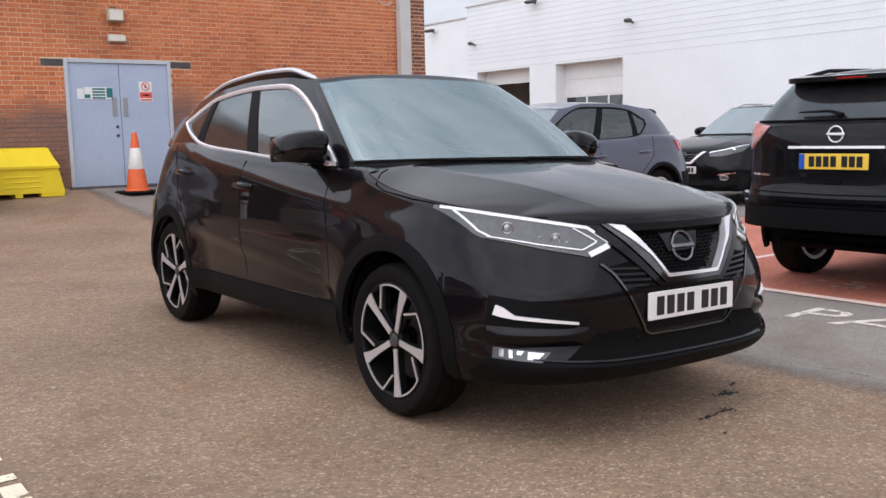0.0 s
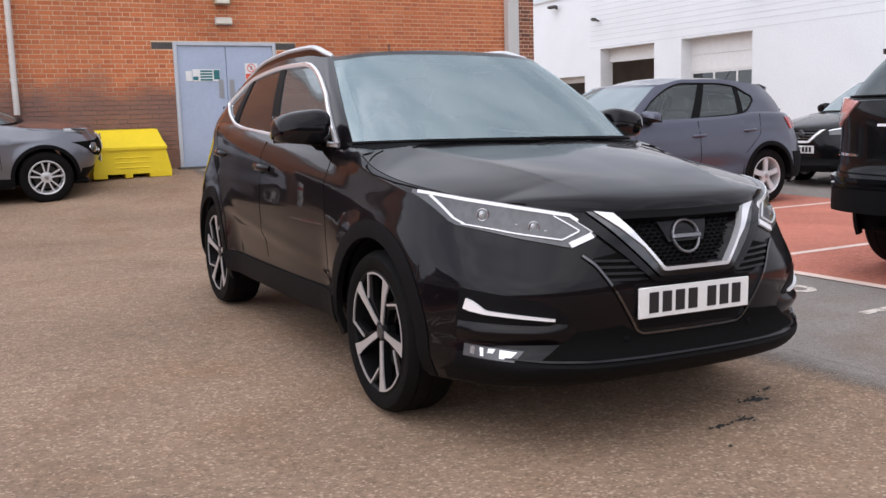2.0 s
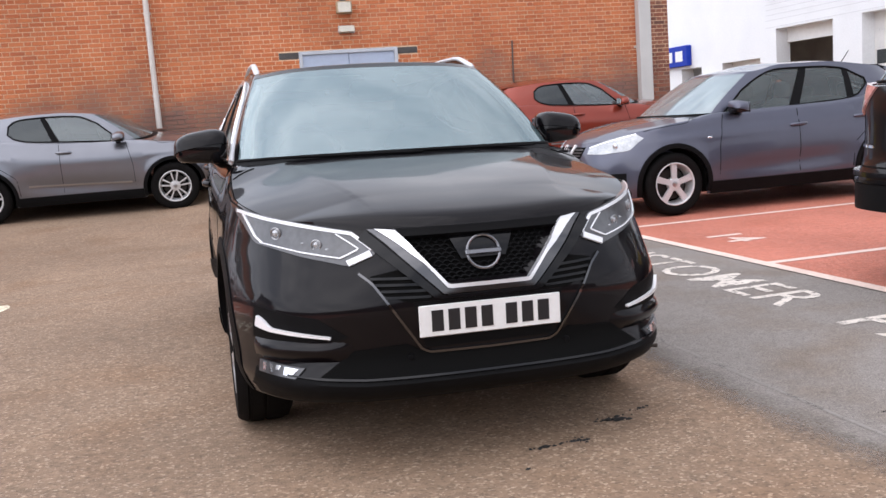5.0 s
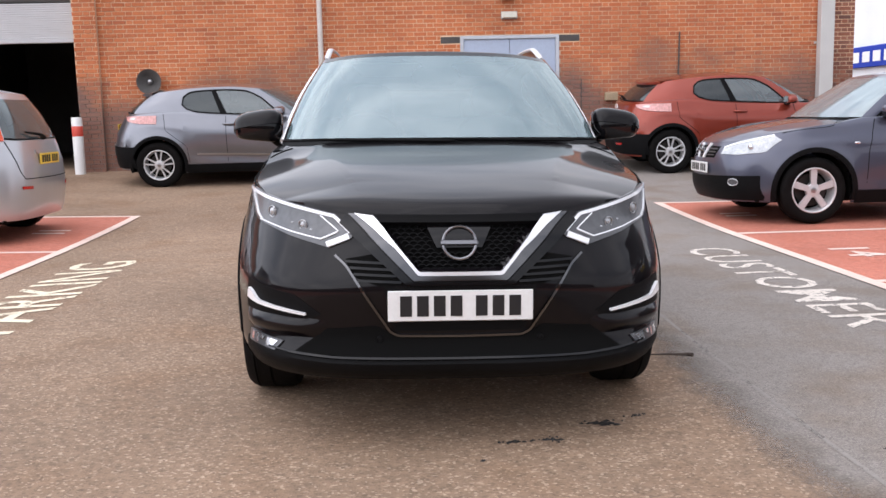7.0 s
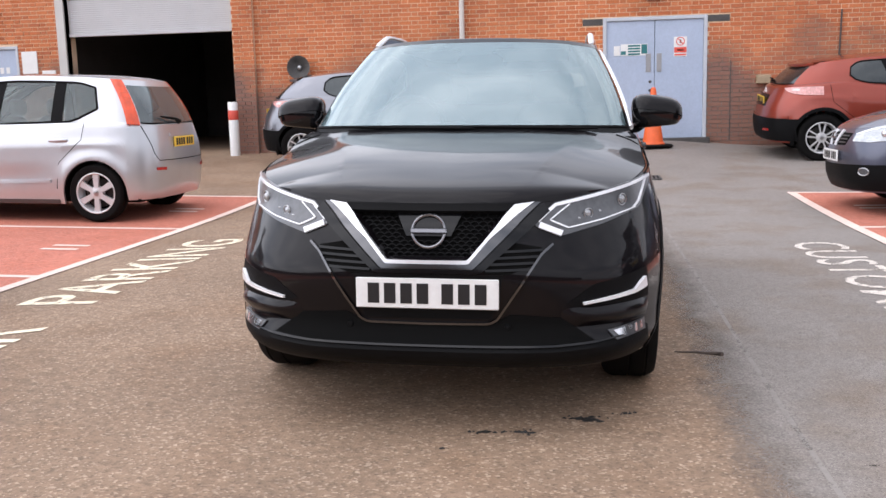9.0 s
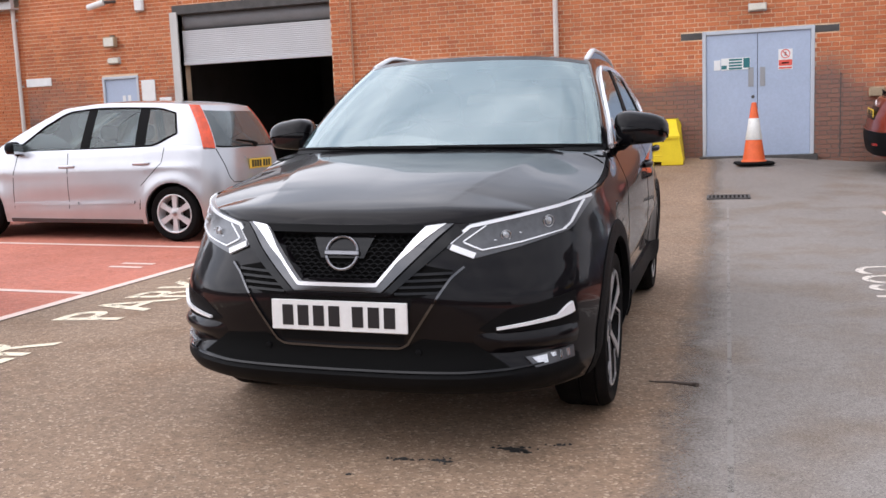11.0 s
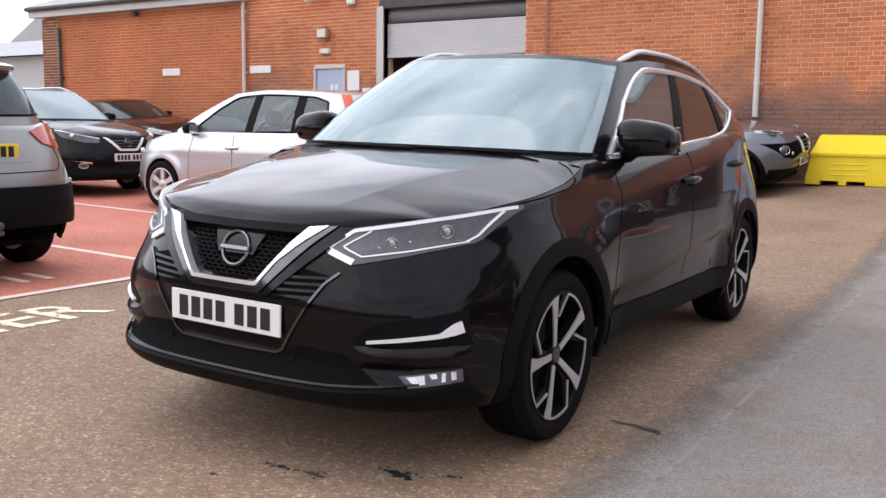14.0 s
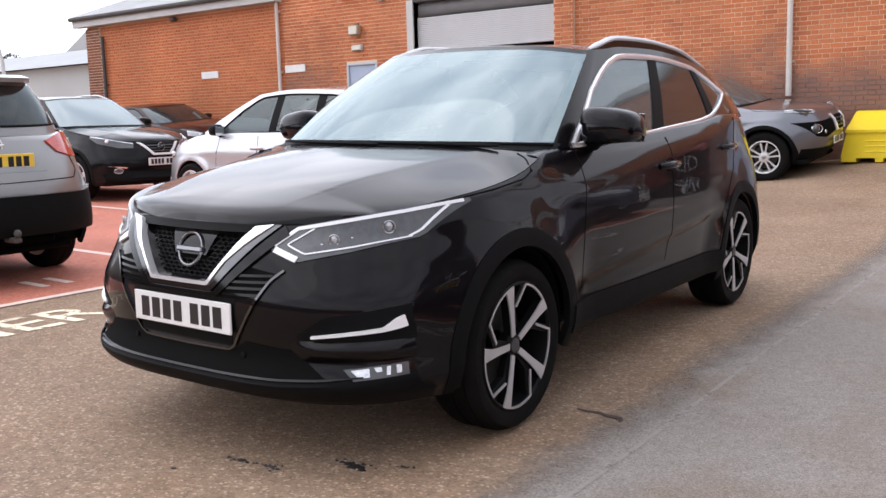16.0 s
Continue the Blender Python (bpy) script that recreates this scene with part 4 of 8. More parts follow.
def build_car(name, label, group, m, shape, coat, kit, wheel_x, panes, trim, cloth=CLOTH, clad=True, handle=None, wheel_side=-1, drop=0.0, gap=0.007, arch_band=0.05, sill_high=0.13, spin=(0, 0, 0, 0)):
    """The parts that all cars share. panes: glass by window name; trim: the material round the side windows."""
    root = thing(name, label, "car", m, group)
    root.empty_display_size = 0.3
    part("body", mesh("body", *turned_out(both(*shape.body())), coat, 38, 0.0006), root)
    part("bonnet", mesh("bonnet", *turned_out(both(*shape.bonnet())), coat, 45, 0.0006), root)
    frame, glazing, roof, rows, cols = shape.cabin()
    part("cabin_frame", mesh("cabin_frame", *turned_out(both(*frame)), coat, 38, 0.0006), root)
    part("roof", mesh("roof", *turned_out(both(*roof)), coat, 38, 0.0006), root)
    for nm, r in glazing.items():
        inset = [[(x * 0.997, y, z) for x, y, z in q] for q in r]
        if nm in ("windscreen", "rear_window"):
            v = turned_out(both(*grid(inset)))
            ob = part(nm, mesh(nm, *v, panes[nm], 60, 0.0006), root)
            ob.visible_shadow = False
            edge_pts = [q[0] for q in r]
            edge = [(-x, y, z) for x, y, z in reversed(edge_pts)] + edge_pts if edge_pts[0][0] < edge_pts[-1][0] else [(-x, y, z) for x, y, z in edge_pts] + list(reversed(edge_pts))
            seal = [(x, y - 0.004 if nm == "windscreen" else y + 0.004, z + 0.004) for x, y, z in edge]
            part("glass_seal", mesh("glass_seal", *tube(seal, 0.009, 6), PLASTIC), ob)
        else:
            for s in (1, -1):
                v, f = turned_out(grid([[(s * x, y, z) for x, y, z in q] for q in inset]))
                ob = part("side_window", mesh("side_window", v, f, panes[nm], 60), root)
                ob.visible_shadow = False
    wins = shape.cab["windows"]
    for (_, v0, _), (v1, _, _) in zip(wins, wins[1:]):
        lo, hi = shape.cab["low"]((v0 + v1) / 2), shape.cab["high"]((v0 + v1) / 2)
        v, f = cab_skin(shape, "S", v0 - 0.006, v1 + 0.006, lo, hi, 0.003, 0.01, 3, 9)
        for s in (1, -1):
            part("pillar_cover", mesh("pillar_cover", [(s * a, b, q) for a, b, q in v], f if s > 0 else [k[::-1] for k in f], PLASTIC), root, "matt black door pillar")
    side = [(r, c) for r, (c, _, _) in zip(rows, cols) if c[0] == "S"]
    w0, w1 = min(w[0] for w in shape.cab["windows"]), max(w[1] for w in shape.cab["windows"])
    belt = [r[1] for r, c in side if w0 - 1e-6 <= c[1] <= w1 + 1e-6]
    head = [r[7] for r, c in side if w0 - 1e-6 <= c[1] <= w1 + 1e-6]
    front_edge = [r for r, c in side if c[1] >= w0 - 1e-6][0][1:8]
    rear_edge = [r for r, c in side if c[1] <= w1 + 1e-6][-1][1:8]
    for s in (1, -1):
        for line in (belt, head, front_edge, rear_edge):
            part("window_trim", mesh("window_trim", *tube([(s * (x + 0.004), y, z) for x, y, z in line], 0.009 if trim is not WINDOW_CHROME else (0.0105 if line is belt else 0.0125), 8, 1.2), trim), root)
        if clad:
            for hub in (0, shape.wb):
                ring = []
                for k in range(29):
                    a = math.pi * (k - 2) / 24
                    pts = []
                    for q in (0.0, arch_band * 0.3, arch_band * 0.65, arch_band):
                        yy, zz = hub - (shape.arch + q - 0.004) * math.cos(a), shape.r + (shape.arch + q - 0.004) * math.sin(a)
                        x, _, _ = shape.flank(yy, zz)
                        pts.append((s * x, yy, zz))
                    ring.append(pts)
                part("arch_trim", mesh("arch_trim", *turned_out(shell(ring, 0.004, 0.03)), PLASTIC, 45), root, "black plastic arch trim")
            lo, hi = shape.arch + 0.03, shape.wb - shape.arch - 0.03
            sill = skin(shape, "flank", [(lo, shape.sill + sill_high), (hi, shape.sill + sill_high)], [(lo, shape.sill + 0.0), (hi, shape.sill + 0.0)], 0.012, 0.03, 14, 5)
            sill = ([(s * x, y, z) for x, y, z in sill[0]], sill[1])
            part("sill_trim", mesh("sill_trim", *turned_out(sill), PLASTIC, 45), root, "black plastic sill trim")
        for hub in (0, shape.wb):
            arc = [[(s * xx, hub + (shape.arch - 0.004) * math.cos(math.pi * k / 16), shape.r + (shape.arch - 0.004) * math.sin(math.pi * k / 16)) for xx in (0.45, 0.7, shape.flank(hub, shape.r + shape.arch)[0] - 0.035)] for k in range(-1, 18)]
            part("wheel_arch_liner", mesh("wheel_arch_liner", *grid(arc), DARK), root)
        # door shut lines
        b = lerp(shape.cab["c1"][0], shape.cab["c2"][0], shape.cab["bpost"])
        for line in ([(b - 0.01, shape.sill + 0.16), (b, shape.top(b) - 0.03)],
                     [(shape.arch + 0.14, shape.sill + 0.16), (shape.arch + 0.15, 0.7), (shape.arch + 0.22, shape.top(0.6) - 0.01)],
                     [(shape.wb - shape.arch - 0.07, shape.sill + 0.16), (shape.wb - shape.arch - 0.04, 0.62), (shape.wb - 0.13, 0.86), (shape.wb - 0.1, shape.top(shape.wb) - 0.01)]):
            v, f = ribbon(shape, "flank", line, gap, 0.0012, 0.004)
            part("door_gap", mesh("door_gap", [(s * x, y, z) for x, y, z in v], f, DARK), root)
        if handle:
            for y, z in handle:
                x = shape.flank(y, z)[0]
                if shape.carve:
                    scoop = [[shape.flank(y + 0.02 + 0.075 * q * math.cos(a), z + 0.004 + 0.034 * q * math.sin(a)) for q in (0.05, 0.5, 1.0)] for a in (2 * math.pi * k / 16 for k in range(17))]
                    v, f = shell(scoop, 0.0015, 0.004)
                    part("handle_scoop", mesh("handle_scoop", [(s * a, b, c) for a, b, c in v], f, GLOSS_BLACK), root)
                    part("handle_strip", mesh("handle_strip", *tube([(s * (x + 0.02), y - 0.07, z - 0.010), (s * (x + 0.036), y, z - 0.006), (s * (x + 0.03), y + 0.07, z - 0.003)], 0.004, 6), SATIN), root)
                part("door_handle", mesh("door_handle", *tube([(s * (x + 0.002), y - 0.10, z), (s * (x + 0.026), y - 0.075, z + 0.004), (s * (x + 0.03), y, z + 0.006), (s * (x + 0.026), y + 0.075, z + 0.008), (s * (x + 0.002), y + 0.10, z + 0.008)], [0.012, 0.014, 0.015, 0.014, 0.012], 8, 1.2), coat, 50), root)
    base = [shape.cabin_at(c, 0.02) for c, _, _ in cols if c[0] == "F"]
    cow = []
    for x, y, z in base:
        e = shape.flank(y - 0.05, shape.top(y - 0.05))
        zb = shape.bonnet_z(x, y - 0.05, (e[0] - 0.012) * 0.996, e[2])
        cow.append([(x, y - 0.05, zb + 0.001), (x, y - 0.035, zb + 0.004), (x, y - 0.004, max(zb, z) + 0.006), (x * 0.99, y + 0.03, z + 0.02)])
    part("cowl", mesh("cowl", *turned_out(both(*grid(cow))), PLASTIC, 40, 0.0006), root)
    for s in (1, -1):
        line = [shape.flank(y, z) for y, z in ((shape.yb - 0.56, shape.top(shape.yb - 0.56) - 0.004), (shape.yb - 0.35, shape.top(shape.yb - 0.35) - 0.008), (shape.yb - 0.14, shape.top(shape.yb - 0.14) - 0.018), (shape.yb - 0.07, shape.top(shape.yb - 0.07) - 0.012))]
        line += [shape.on_bonnet(q, y) for q, y in ((0.985, shape.yb - 0.045), (0.96, shape.yb - 0.02), (0.93, shape.yb), (0.88, shape.yb + 0.02))]
        part("bonnet_gap", mesh("bonnet_gap", *tube([(s * x, y, z) for x, y, z in line], 0.0032, 6), DARK), root)
    seats(root, shape, cloth, wheel_side)
    add_wheels(root, kit, shape, wheel_x, drop, spin)
    under = block(-0.62, 0.62, -0.48, shape.wb + 0.42, shape.under - 0.01, shape.under + 0.12, 0.03)
    part("underside", mesh("underside", *under, DARK), root)
    return root, rows, cols


def wipers(root, shape, y, z, span=0.62):
    for x0, x1 in ((0.05, 0.05 - span), (0.62, 0.62 - span)):
        pts = []
        for k in range(9):
            x = lerp(x0, x1, k / 8)
            c = shape.cab
            q = min(abs(x) / c["w"][0], 0.99)
            yy = c["c1"][0] - (c["c1"][0] - c["ya"][0]) * (1 - q ** c["nf"]) ** (1 / c["nf"])
            pts.append((x, yy - 0.03 + 0.02 * k / 8, shape.z0(yy) + 0.012 + 0.008 * k / 8))
        part("wiper", mesh("wiper", *tube(pts, [0.005] + [0.009] * 7 + [0.005], 6), PLASTIC), root)


def cab_skin(shape, kind, v0, v1, h0, h1, off=0.006, thick=0.02, nu=8, nv=8):
    return shell([[shape.cabin_at((kind, lerp(v0, v1, i / (nu - 1))), lerp(h0, h1, j / (nv - 1))) for j in range(nv)] for i in range(nu)], off, thick)


def pair(root, name, vf, mat, label="", sharp=40):
    """The same part on both sides of the car."""
    v, f = vf
    a = part(name, mesh(name, v, f, mat, sharp), root, label)
    v, f = flipped(v, f)
    return a, part(name, mesh(name, v, f, mat, sharp), root, label)


def whole(vf):
    """A part that runs across the middle, from its half, joined without a seam."""
    v, f = vf
    n = len(v)
    at = [i if abs(p[0]) < 1e-4 else i + n for i, p in enumerate(v)]
    keep = [q for q in f if any(abs(v[i][0]) >= 1e-4 for i in q)]
    return list(v) + [(-x, y, z) for x, y, z in v], keep + [[at[i] for i in q][::-1] for q in keep]


BASE = dict(
    wb=2.646, r=0.335,
    front=[(0.15, 0.78), (0.22, 0.80), (0.27, 0.90), (0.31, 0.925), (0.34, 0.90), (0.40, 0.875), (0.46, 0.884), (0.56, 0.893), (0.63, 0.885), (0.75, 0.86), (0.83, 0.82), (0.95, 0.79)],
    rear=[(0.2, 0.74), (0.35, 0.83), (0.5, 0.86), (0.7, 0.84), (0.9, 0.78), (1.1, 0.68), (1.3, 0.55)],
    wide=[(0.15, 0.84), (0.25, 0.875), (0.35, 0.905), (0.5, 0.912), (0.65, 0.91), (0.8, 0.895), (0.9, 0.87), (1.0, 0.848), (1.1, 0.825), (1.2, 0.80), (1.3, 0.78)],
    taper=[(-0.1, 0.955), (0, 0.962), (0.4, 0.975), (1.2, 1.0), (2.2, 1.0), (2.7, 0.985)],
    nf=[(0.3, 3.2), (0.55, 3.1), (0.7, 2.6), (0.8, 2.4), (1.0, 2.4)],
    nr=[(0.3, 3.6), (1.2, 3.0)],
    top=[(-0.86, 0.832), (-0.79, 0.838), (-0.6, 0.876), (-0.31, 0.934), (-0.15, 0.964), (0.0, 0.99), (0.14, 1.013), (0.26, 1.03), (0.40, 1.044), (0.56, 1.055), (2.0, 1.125), (2.5, 1.165), (2.9, 1.16), (3.4, 1.12)],
    crest=[(-0.83, 0.832), (-0.79, 0.870), (-0.7, 0.905), (-0.5, 0.952), (-0.2, 1.006), (0.05, 1.044), (0.24, 1.07), (0.5, 1.10)],
    yb=0.24, scallop=0.03,
    waist=[(-0.4, 0.80), (0.6, 0.86), (1.8, 0.92), (2.6, 0.97)],
    cab=dict(ya=(0.20, 0.92), c1=(0.54, 1.15), c2=(2.75, 2.62), yb=(3.25, 3.0), w=(0.80, 0.615), bulge=0.012, nf=2.6, nr=3.0,
             pinch=smooth([(0.2, 0.955), (0.9, 1.0), (2.2, 1.0), (3.2, 0.93)]),
             z0=[(0.2, 1.06), (0.6, 1.048), (2.0, 1.122), (2.75, 1.165), (3.25, 1.13)],
             z1=[(0.92, 1.522), (1.06, 1.492), (1.2, 1.50), (1.4, 1.52), (1.75, 1.525), (2.2, 1.503), (2.65, 1.45), (3.0, 1.425)],
             crown=0.035, screen=1.36, windows=[(0.012, 0.40, "front_door_window"), (0.45, 0.755, "rear_door_window"), (0.785, 0.90, "quarter_window")],
             low=smooth([(0, 0.03), (0.62, 0.03), (0.72, 0.06), (0.9, 0.5)]), high=smooth([(0, 0.52), (0.012, 0.55), (0.03, 0.66), (0.055, 0.76), (0.09, 0.835), (0.14, 0.88), (0.22, 0.895), (0.5, 0.885), (0.75, 0.83), (0.9, 0.57)]),
             bpost=0.425, glass=(0.95, 0.15, 0.85)))


def variant(**change):
    spec = dict(BASE)
    cab = dict(BASE["cab"])
    cab.update(change.pop("cab", {}))
    spec.update(change)
    spec["cab"] = cab
    return Shape(**spec)


BLADES = dict(kind="blade", n=5, dark=True, turn=0)
FIVE = dict(kind="bar", n=5, dark=False, w=(0.028, 0.034))
SIX = dict(kind="bar", n=6, dark=False, w=(0.024, 0.034))
TWIN = dict(kind="bar", n=5, dark=False, w=(0.009, 0.012), twin=13)


def black_crossover():
    """The car that the walk goes round."""
    shoulder = smooth([(0.3, 0.878), (0.57, 0.898), (0.91, 0.93), (1.59, 1.008), (2.09, 1.075), (2.45, 1.14), (3.0, 1.2)])

    def carve(y, z):
        """Doors lean in below the waist; a rising crease parts them from the hollow over the sill."""
        ends = min(max((y - 0.38) / 0.25, 0), 1) * min(max((2.28 - y) / 0.25, 0), 1)
        ends = ends * ends * (3 - 2 * ends)
        line = 0.505 + 0.094 * (y - 0.6)
        under = min(max((line - z) / 0.05, 0), 1)
        under = under * under * (3 - 2 * under)
        lean = min(max((0.79 - z) / 0.40, 0), 1)
        lip = 0.004 * math.exp(-((z - line - 0.015) / 0.025) ** 2)
        rise = 0.028 * min(max((0.44 - z) / 0.14, 0), 1)
        # the shoulder: upright up to a rising line, then leaning in to the windows
        mid = min(max((y - 0.22) / 0.32, 0), 1) * min(max((3.0 - y) / 0.45, 0), 1)
        mid = mid * mid * (3 - 2 * mid)
        over = z - shoulder(y)
        over = over if over > 0.04 else 0.012 * math.log(1 + math.exp(over / 0.012))
        side = mid * (0.17 * max(z - 0.80, 0) - 0.47 * over)
        return side + ends * (lip + rise - 0.014 * under - 0.046 * lean ** 1.15)
    s = variant(carve=carve, grille=(0.632, 0.826, 0.150, 0.305, 0.05), crest=[(-0.86, 0.860), (-0.79, 0.880), (-0.7, 0.907), (-0.5, 0.952), (-0.2, 1.006), (0.05, 1.044), (0.24, 1.07), (0.5, 1.10)], top=[(-0.86, 0.830), (-0.79, 0.834), (-0.6, 0.862), (-0.34, 0.906), (-0.1, 0.936), (0.1, 0.968), (0.2, 0.998), (0.30, 1.03), (0.40, 1.044), (0.56, 1.055), (2.0, 1.125), (2.5, 1.165), (2.9, 1.16), (3.4, 1.12)],
                waist=None, flare=(0.013, 0.09), arch=0.372, sill=0.285, tail_under=0.40, scallop=0.0,
                taper=[(-0.1, 0.955), (0, 0.962), (0.4, 0.972), (1.2, 0.995), (1.9, 0.992), (2.3, 0.968), (2.7, 0.932)],
                cab=dict(windows=[(0.012, 0.40, "front_door_window"), (0.45, 0.765, "rear_door_window"), (0.80, 0.965, "quarter_window")],
                         low=smooth([(0, 0.03), (0.62, 0.03), (0.74, 0.055), (0.86, 0.20), (0.965, 0.42)]),
                         high=smooth([(0, 0.52), (0.012, 0.55), (0.03, 0.66), (0.055, 0.76), (0.09, 0.835), (0.14, 0.88), (0.22, 0.895), (0.5, 0.885), (0.75, 0.845), (0.88, 0.70), (0.965, 0.48)])))
    kit = wheel_kit(0.332, 0.248, BLADES, 0.225)
    panes = dict(windscreen=SCREEN, rear_window=PRIVACY, front_door_window=PANE, rear_door_window=PRIVACY, quarter_window=PRIVACY)
    root, rows, cols = build_car("crossover_car", "glossy black crossover car with chrome window trim and bright alloys", "parked cars",
                                 pose(-0.008, 0, 0.002, 0, 1.1, 0), s, BLACK_PAINT, kit, (0.762, 0.735), panes, WINDOW_CHROME, CLOTH, True, [(1.42, 0.93), (2.36, 0.985)], drop=0.02, gap=0.0045, arch_band=0.07, sill_high=0.12, spin=(15, -25, 30, 0))
    # grille: dark backing, rows of short wave-shaped bars, bright V
    part("grille_backing", mesh("grille_backing", *moved(whole(skin(s, "nose", [(0, 0.822), (0.30, 0.814)], [(0, 0.635), (0.145, 0.635)], 0.001, 0.01, 12, 8)), 0, 0.044, 0), DARK), root)
    part("grille_top_bar", mesh("grille_top_bar", *whole(skin(s, "nose", [(0, 0.8335), (0.335, 0.8335)], [(0, 0.806), (0.298, 0.806)], 0.006, 0.03, 24, 4)), GRILLE), root)
    cells = []
    for i in range(13):
        z = 0.642 + i * 0.0138
        half = lerp(0.14, 0.285, (z - 0.635) / 0.18) - 0.008
        n = int(half / 0.03)
        for k in range(-n - 1, n + 1):
            x = k * 0.03 + (0.015 if i % 2 else 0)
            if abs(x) > half or (abs(x) < 0.095 + 0.3 * (z - 0.71) and z > 0.705):
                continue
            pts = [s.nose(x - 0.015, z - 0.005), s.nose(x - 0.006, z + 0.002), s.nose(x + 0.006, z + 0.002), s.nose(x + 0.015, z - 0.005)]
            cells.append(tube([(a, b + 0.032, c) for a, b, c in pts], 0.0032, 5))
    part("grille_mesh", mesh("grille_mesh", *join(*cells), GRILLE), root, "black honeycomb grille mesh")["kind"] = "stuff"
    # one chrome V in two colours: dark and bright reflections are painted in
    part("grille_surround", mesh("grille_surround", *whole(skin(s, "nose", [(0, 0.622), (0.150, 0.622), (0.222, 0.708), (0.372, 0.833)], [(0, 0.604), (0.166, 0.604), (0.396, 0.834)], 0.016, 0.03, 40, 5)), DARK_CHROME), root, "chrome V-shaped grille surround")
    part("surround_edge", mesh("surround_edge", *whole(skin(s, "nose", [(0, 0.636), (0.146, 0.636), (0.304, 0.824)], [(0, 0.6225), (0.150, 0.6225), (0.222, 0.7085), (0.372, 0.8335)], 0.022, 0.03, 40, 4)), V_CHROME), root, "bright chrome edge of the grille V")
    part("outer_band", mesh("outer_band", *whole(skin(s, "nose", [(0, 0.600), (0.170, 0.600), (0.404, 0.832)], [(0, 0.588), (0.19, 0.588), (0.43, 0.80)], 0.012, 0.02, 24, 4)), GLOSS_BLACK), root)
    sensor = [(-0.125, 0.805), (0.125, 0.805)], [(-0.082, 0.715), (0.082, 0.715)]
    part("sensor_panel", mesh("sensor_panel", *moved(skin(s, "nose", *sensor, 0.010, 0.012, 8, 4), 0, 0.036, 0), GLOSS_BLACK), root)
    emblem(root, 0, -0.840, 0.735, 0.060, tilt=-0.28, bar=1.12)
    plate(root, -0.897, 0.516, PLATE_WHITE)
    part("plate_backing", mesh("plate_backing", *whole(skin(s, "nose", [(0, 0.585), (0.275, 0.585)], [(0, 0.42), (0.235, 0.42)], 0.002, 0.01, 8, 4)), PLASTIC), root)
    part("lower_trim", mesh("lower_trim", *whole(ribbon(s, "nose", [(0, 0.402), (0.222, 0.405), (0.25, 0.42), (0.405, 0.655), (0.445, 0.690)], 0.0085, 0.010, 0.02, 40)), DARK_CHROME), root, "dark satin trim line")
    for k in range(4):
        z = 0.60 + k * 0.022
        pair(root, "side_slat", ribbon(s, "nose", [(0.21 + k * 0.018, z), (0.365 + k * 0.015, z + 0.005)], 0.009, 0.006, 0.01, 8), GLOSS_BLACK)
    pair(root, "side_vent", skin(s, "nose", [(0.205, 0.596), (0.30, 0.70), (0.41, 0.68)], [(0.205, 0.59), (0.29, 0.585), (0.385, 0.62)], 0.001, 0.008, 10, 4), DARK)
    part("lower_intake", mesh("lower_intake", *whole(skin(s, "nose", [(0, 0.396), (0.225, 0.398), (0.30, 0.44), (0.48, 0.425)], [(0, 0.330), (0.3, 0.330), (0.45, 0.332), (0.60, 0.338)], 0.004, 0.01, 26, 5)), DARK), root)
    for x in (-0.29, 0.29):
        px, py, pz = s.nose(x, 0.392)
        part("parking_sensor", mesh("parking_sensor", *moved(lathe([(0.001, -0.012), (0.010, -0.011), (0.0125, -0.006), (0.013, 0.01)], 16, "y"), px, py, pz), PLASTIC), root)
    part("splitter", mesh("splitter", *whole(skin(s, "nose", [(0, 0.325), (0.45, 0.325), (0.70, 0.335), (0.80, 0.35)], [(0, 0.232), (0.45, 0.232), (0.72, 0.232), (0.82, 0.235)], 0.006, 0.03, 24, 7)), PLASTIC), root)
    part("splitter_edge", mesh("splitter_edge", *whole(ribbon(s, "nose", [(0, 0.322), (0.45, 0.323), (0.60, 0.328), (0.70, 0.34)], 0.006, 0.013, 0.02, 24)), GLOSS_BLACK), root)
    # bumper corners: bright finisher in a dark slot, fog lamp
    pair(root, "corner_slot", skin(s, "nose", [(0.50, 0.478), (0.60, 0.545), (0.68, 0.556), (0.795, 0.578)], [(0.53, 0.464), (0.66, 0.462), (0.74, 0.46), (0.805, 0.462)], 0.002, 0.01, 20, 5), PLASTIC)
    ledge = []
    for k in range(15):
        t = k / 14
        x = lerp(0.47, 0.80, t)
        a, b = Vector(s.nose(x - 0.01, 0.44)), Vector(s.nose(x + 0.01, 0.44))
        d = Vector((b.y - a.y, a.x - b.x, 0)).normalized()
        d = d if d.y < 0 else -d
        out = 0.026 * min(1, t * 3) * min(1, (1 - t) * 8 + 0.3)
        ledge.append([tuple(Vector(s.nose(x, z)) + d * (out * f - 0.002)) for z, f in ((0.464, 0.0), (0.448, 0.62), (0.436, 0.92), (0.426, 1.0), (0.412, 0.8), (0.385, 0.0))])
    pair(root, "corner_ledge", turned_out(grid(ledge)), BLACK_PAINT)
    pair(root, "corner_finisher", skin(s, "nose", [(0.555, 0.481), (0.742, 0.505), (0.768, 0.534), (0.782, 0.543)], [(0.555, 0.473), (0.742, 0.492), (0.774, 0.500), (0.788, 0.507)], 0.014, 0.02, 30, 4), BRIGHT_TRIM, "bright bumper finisher")
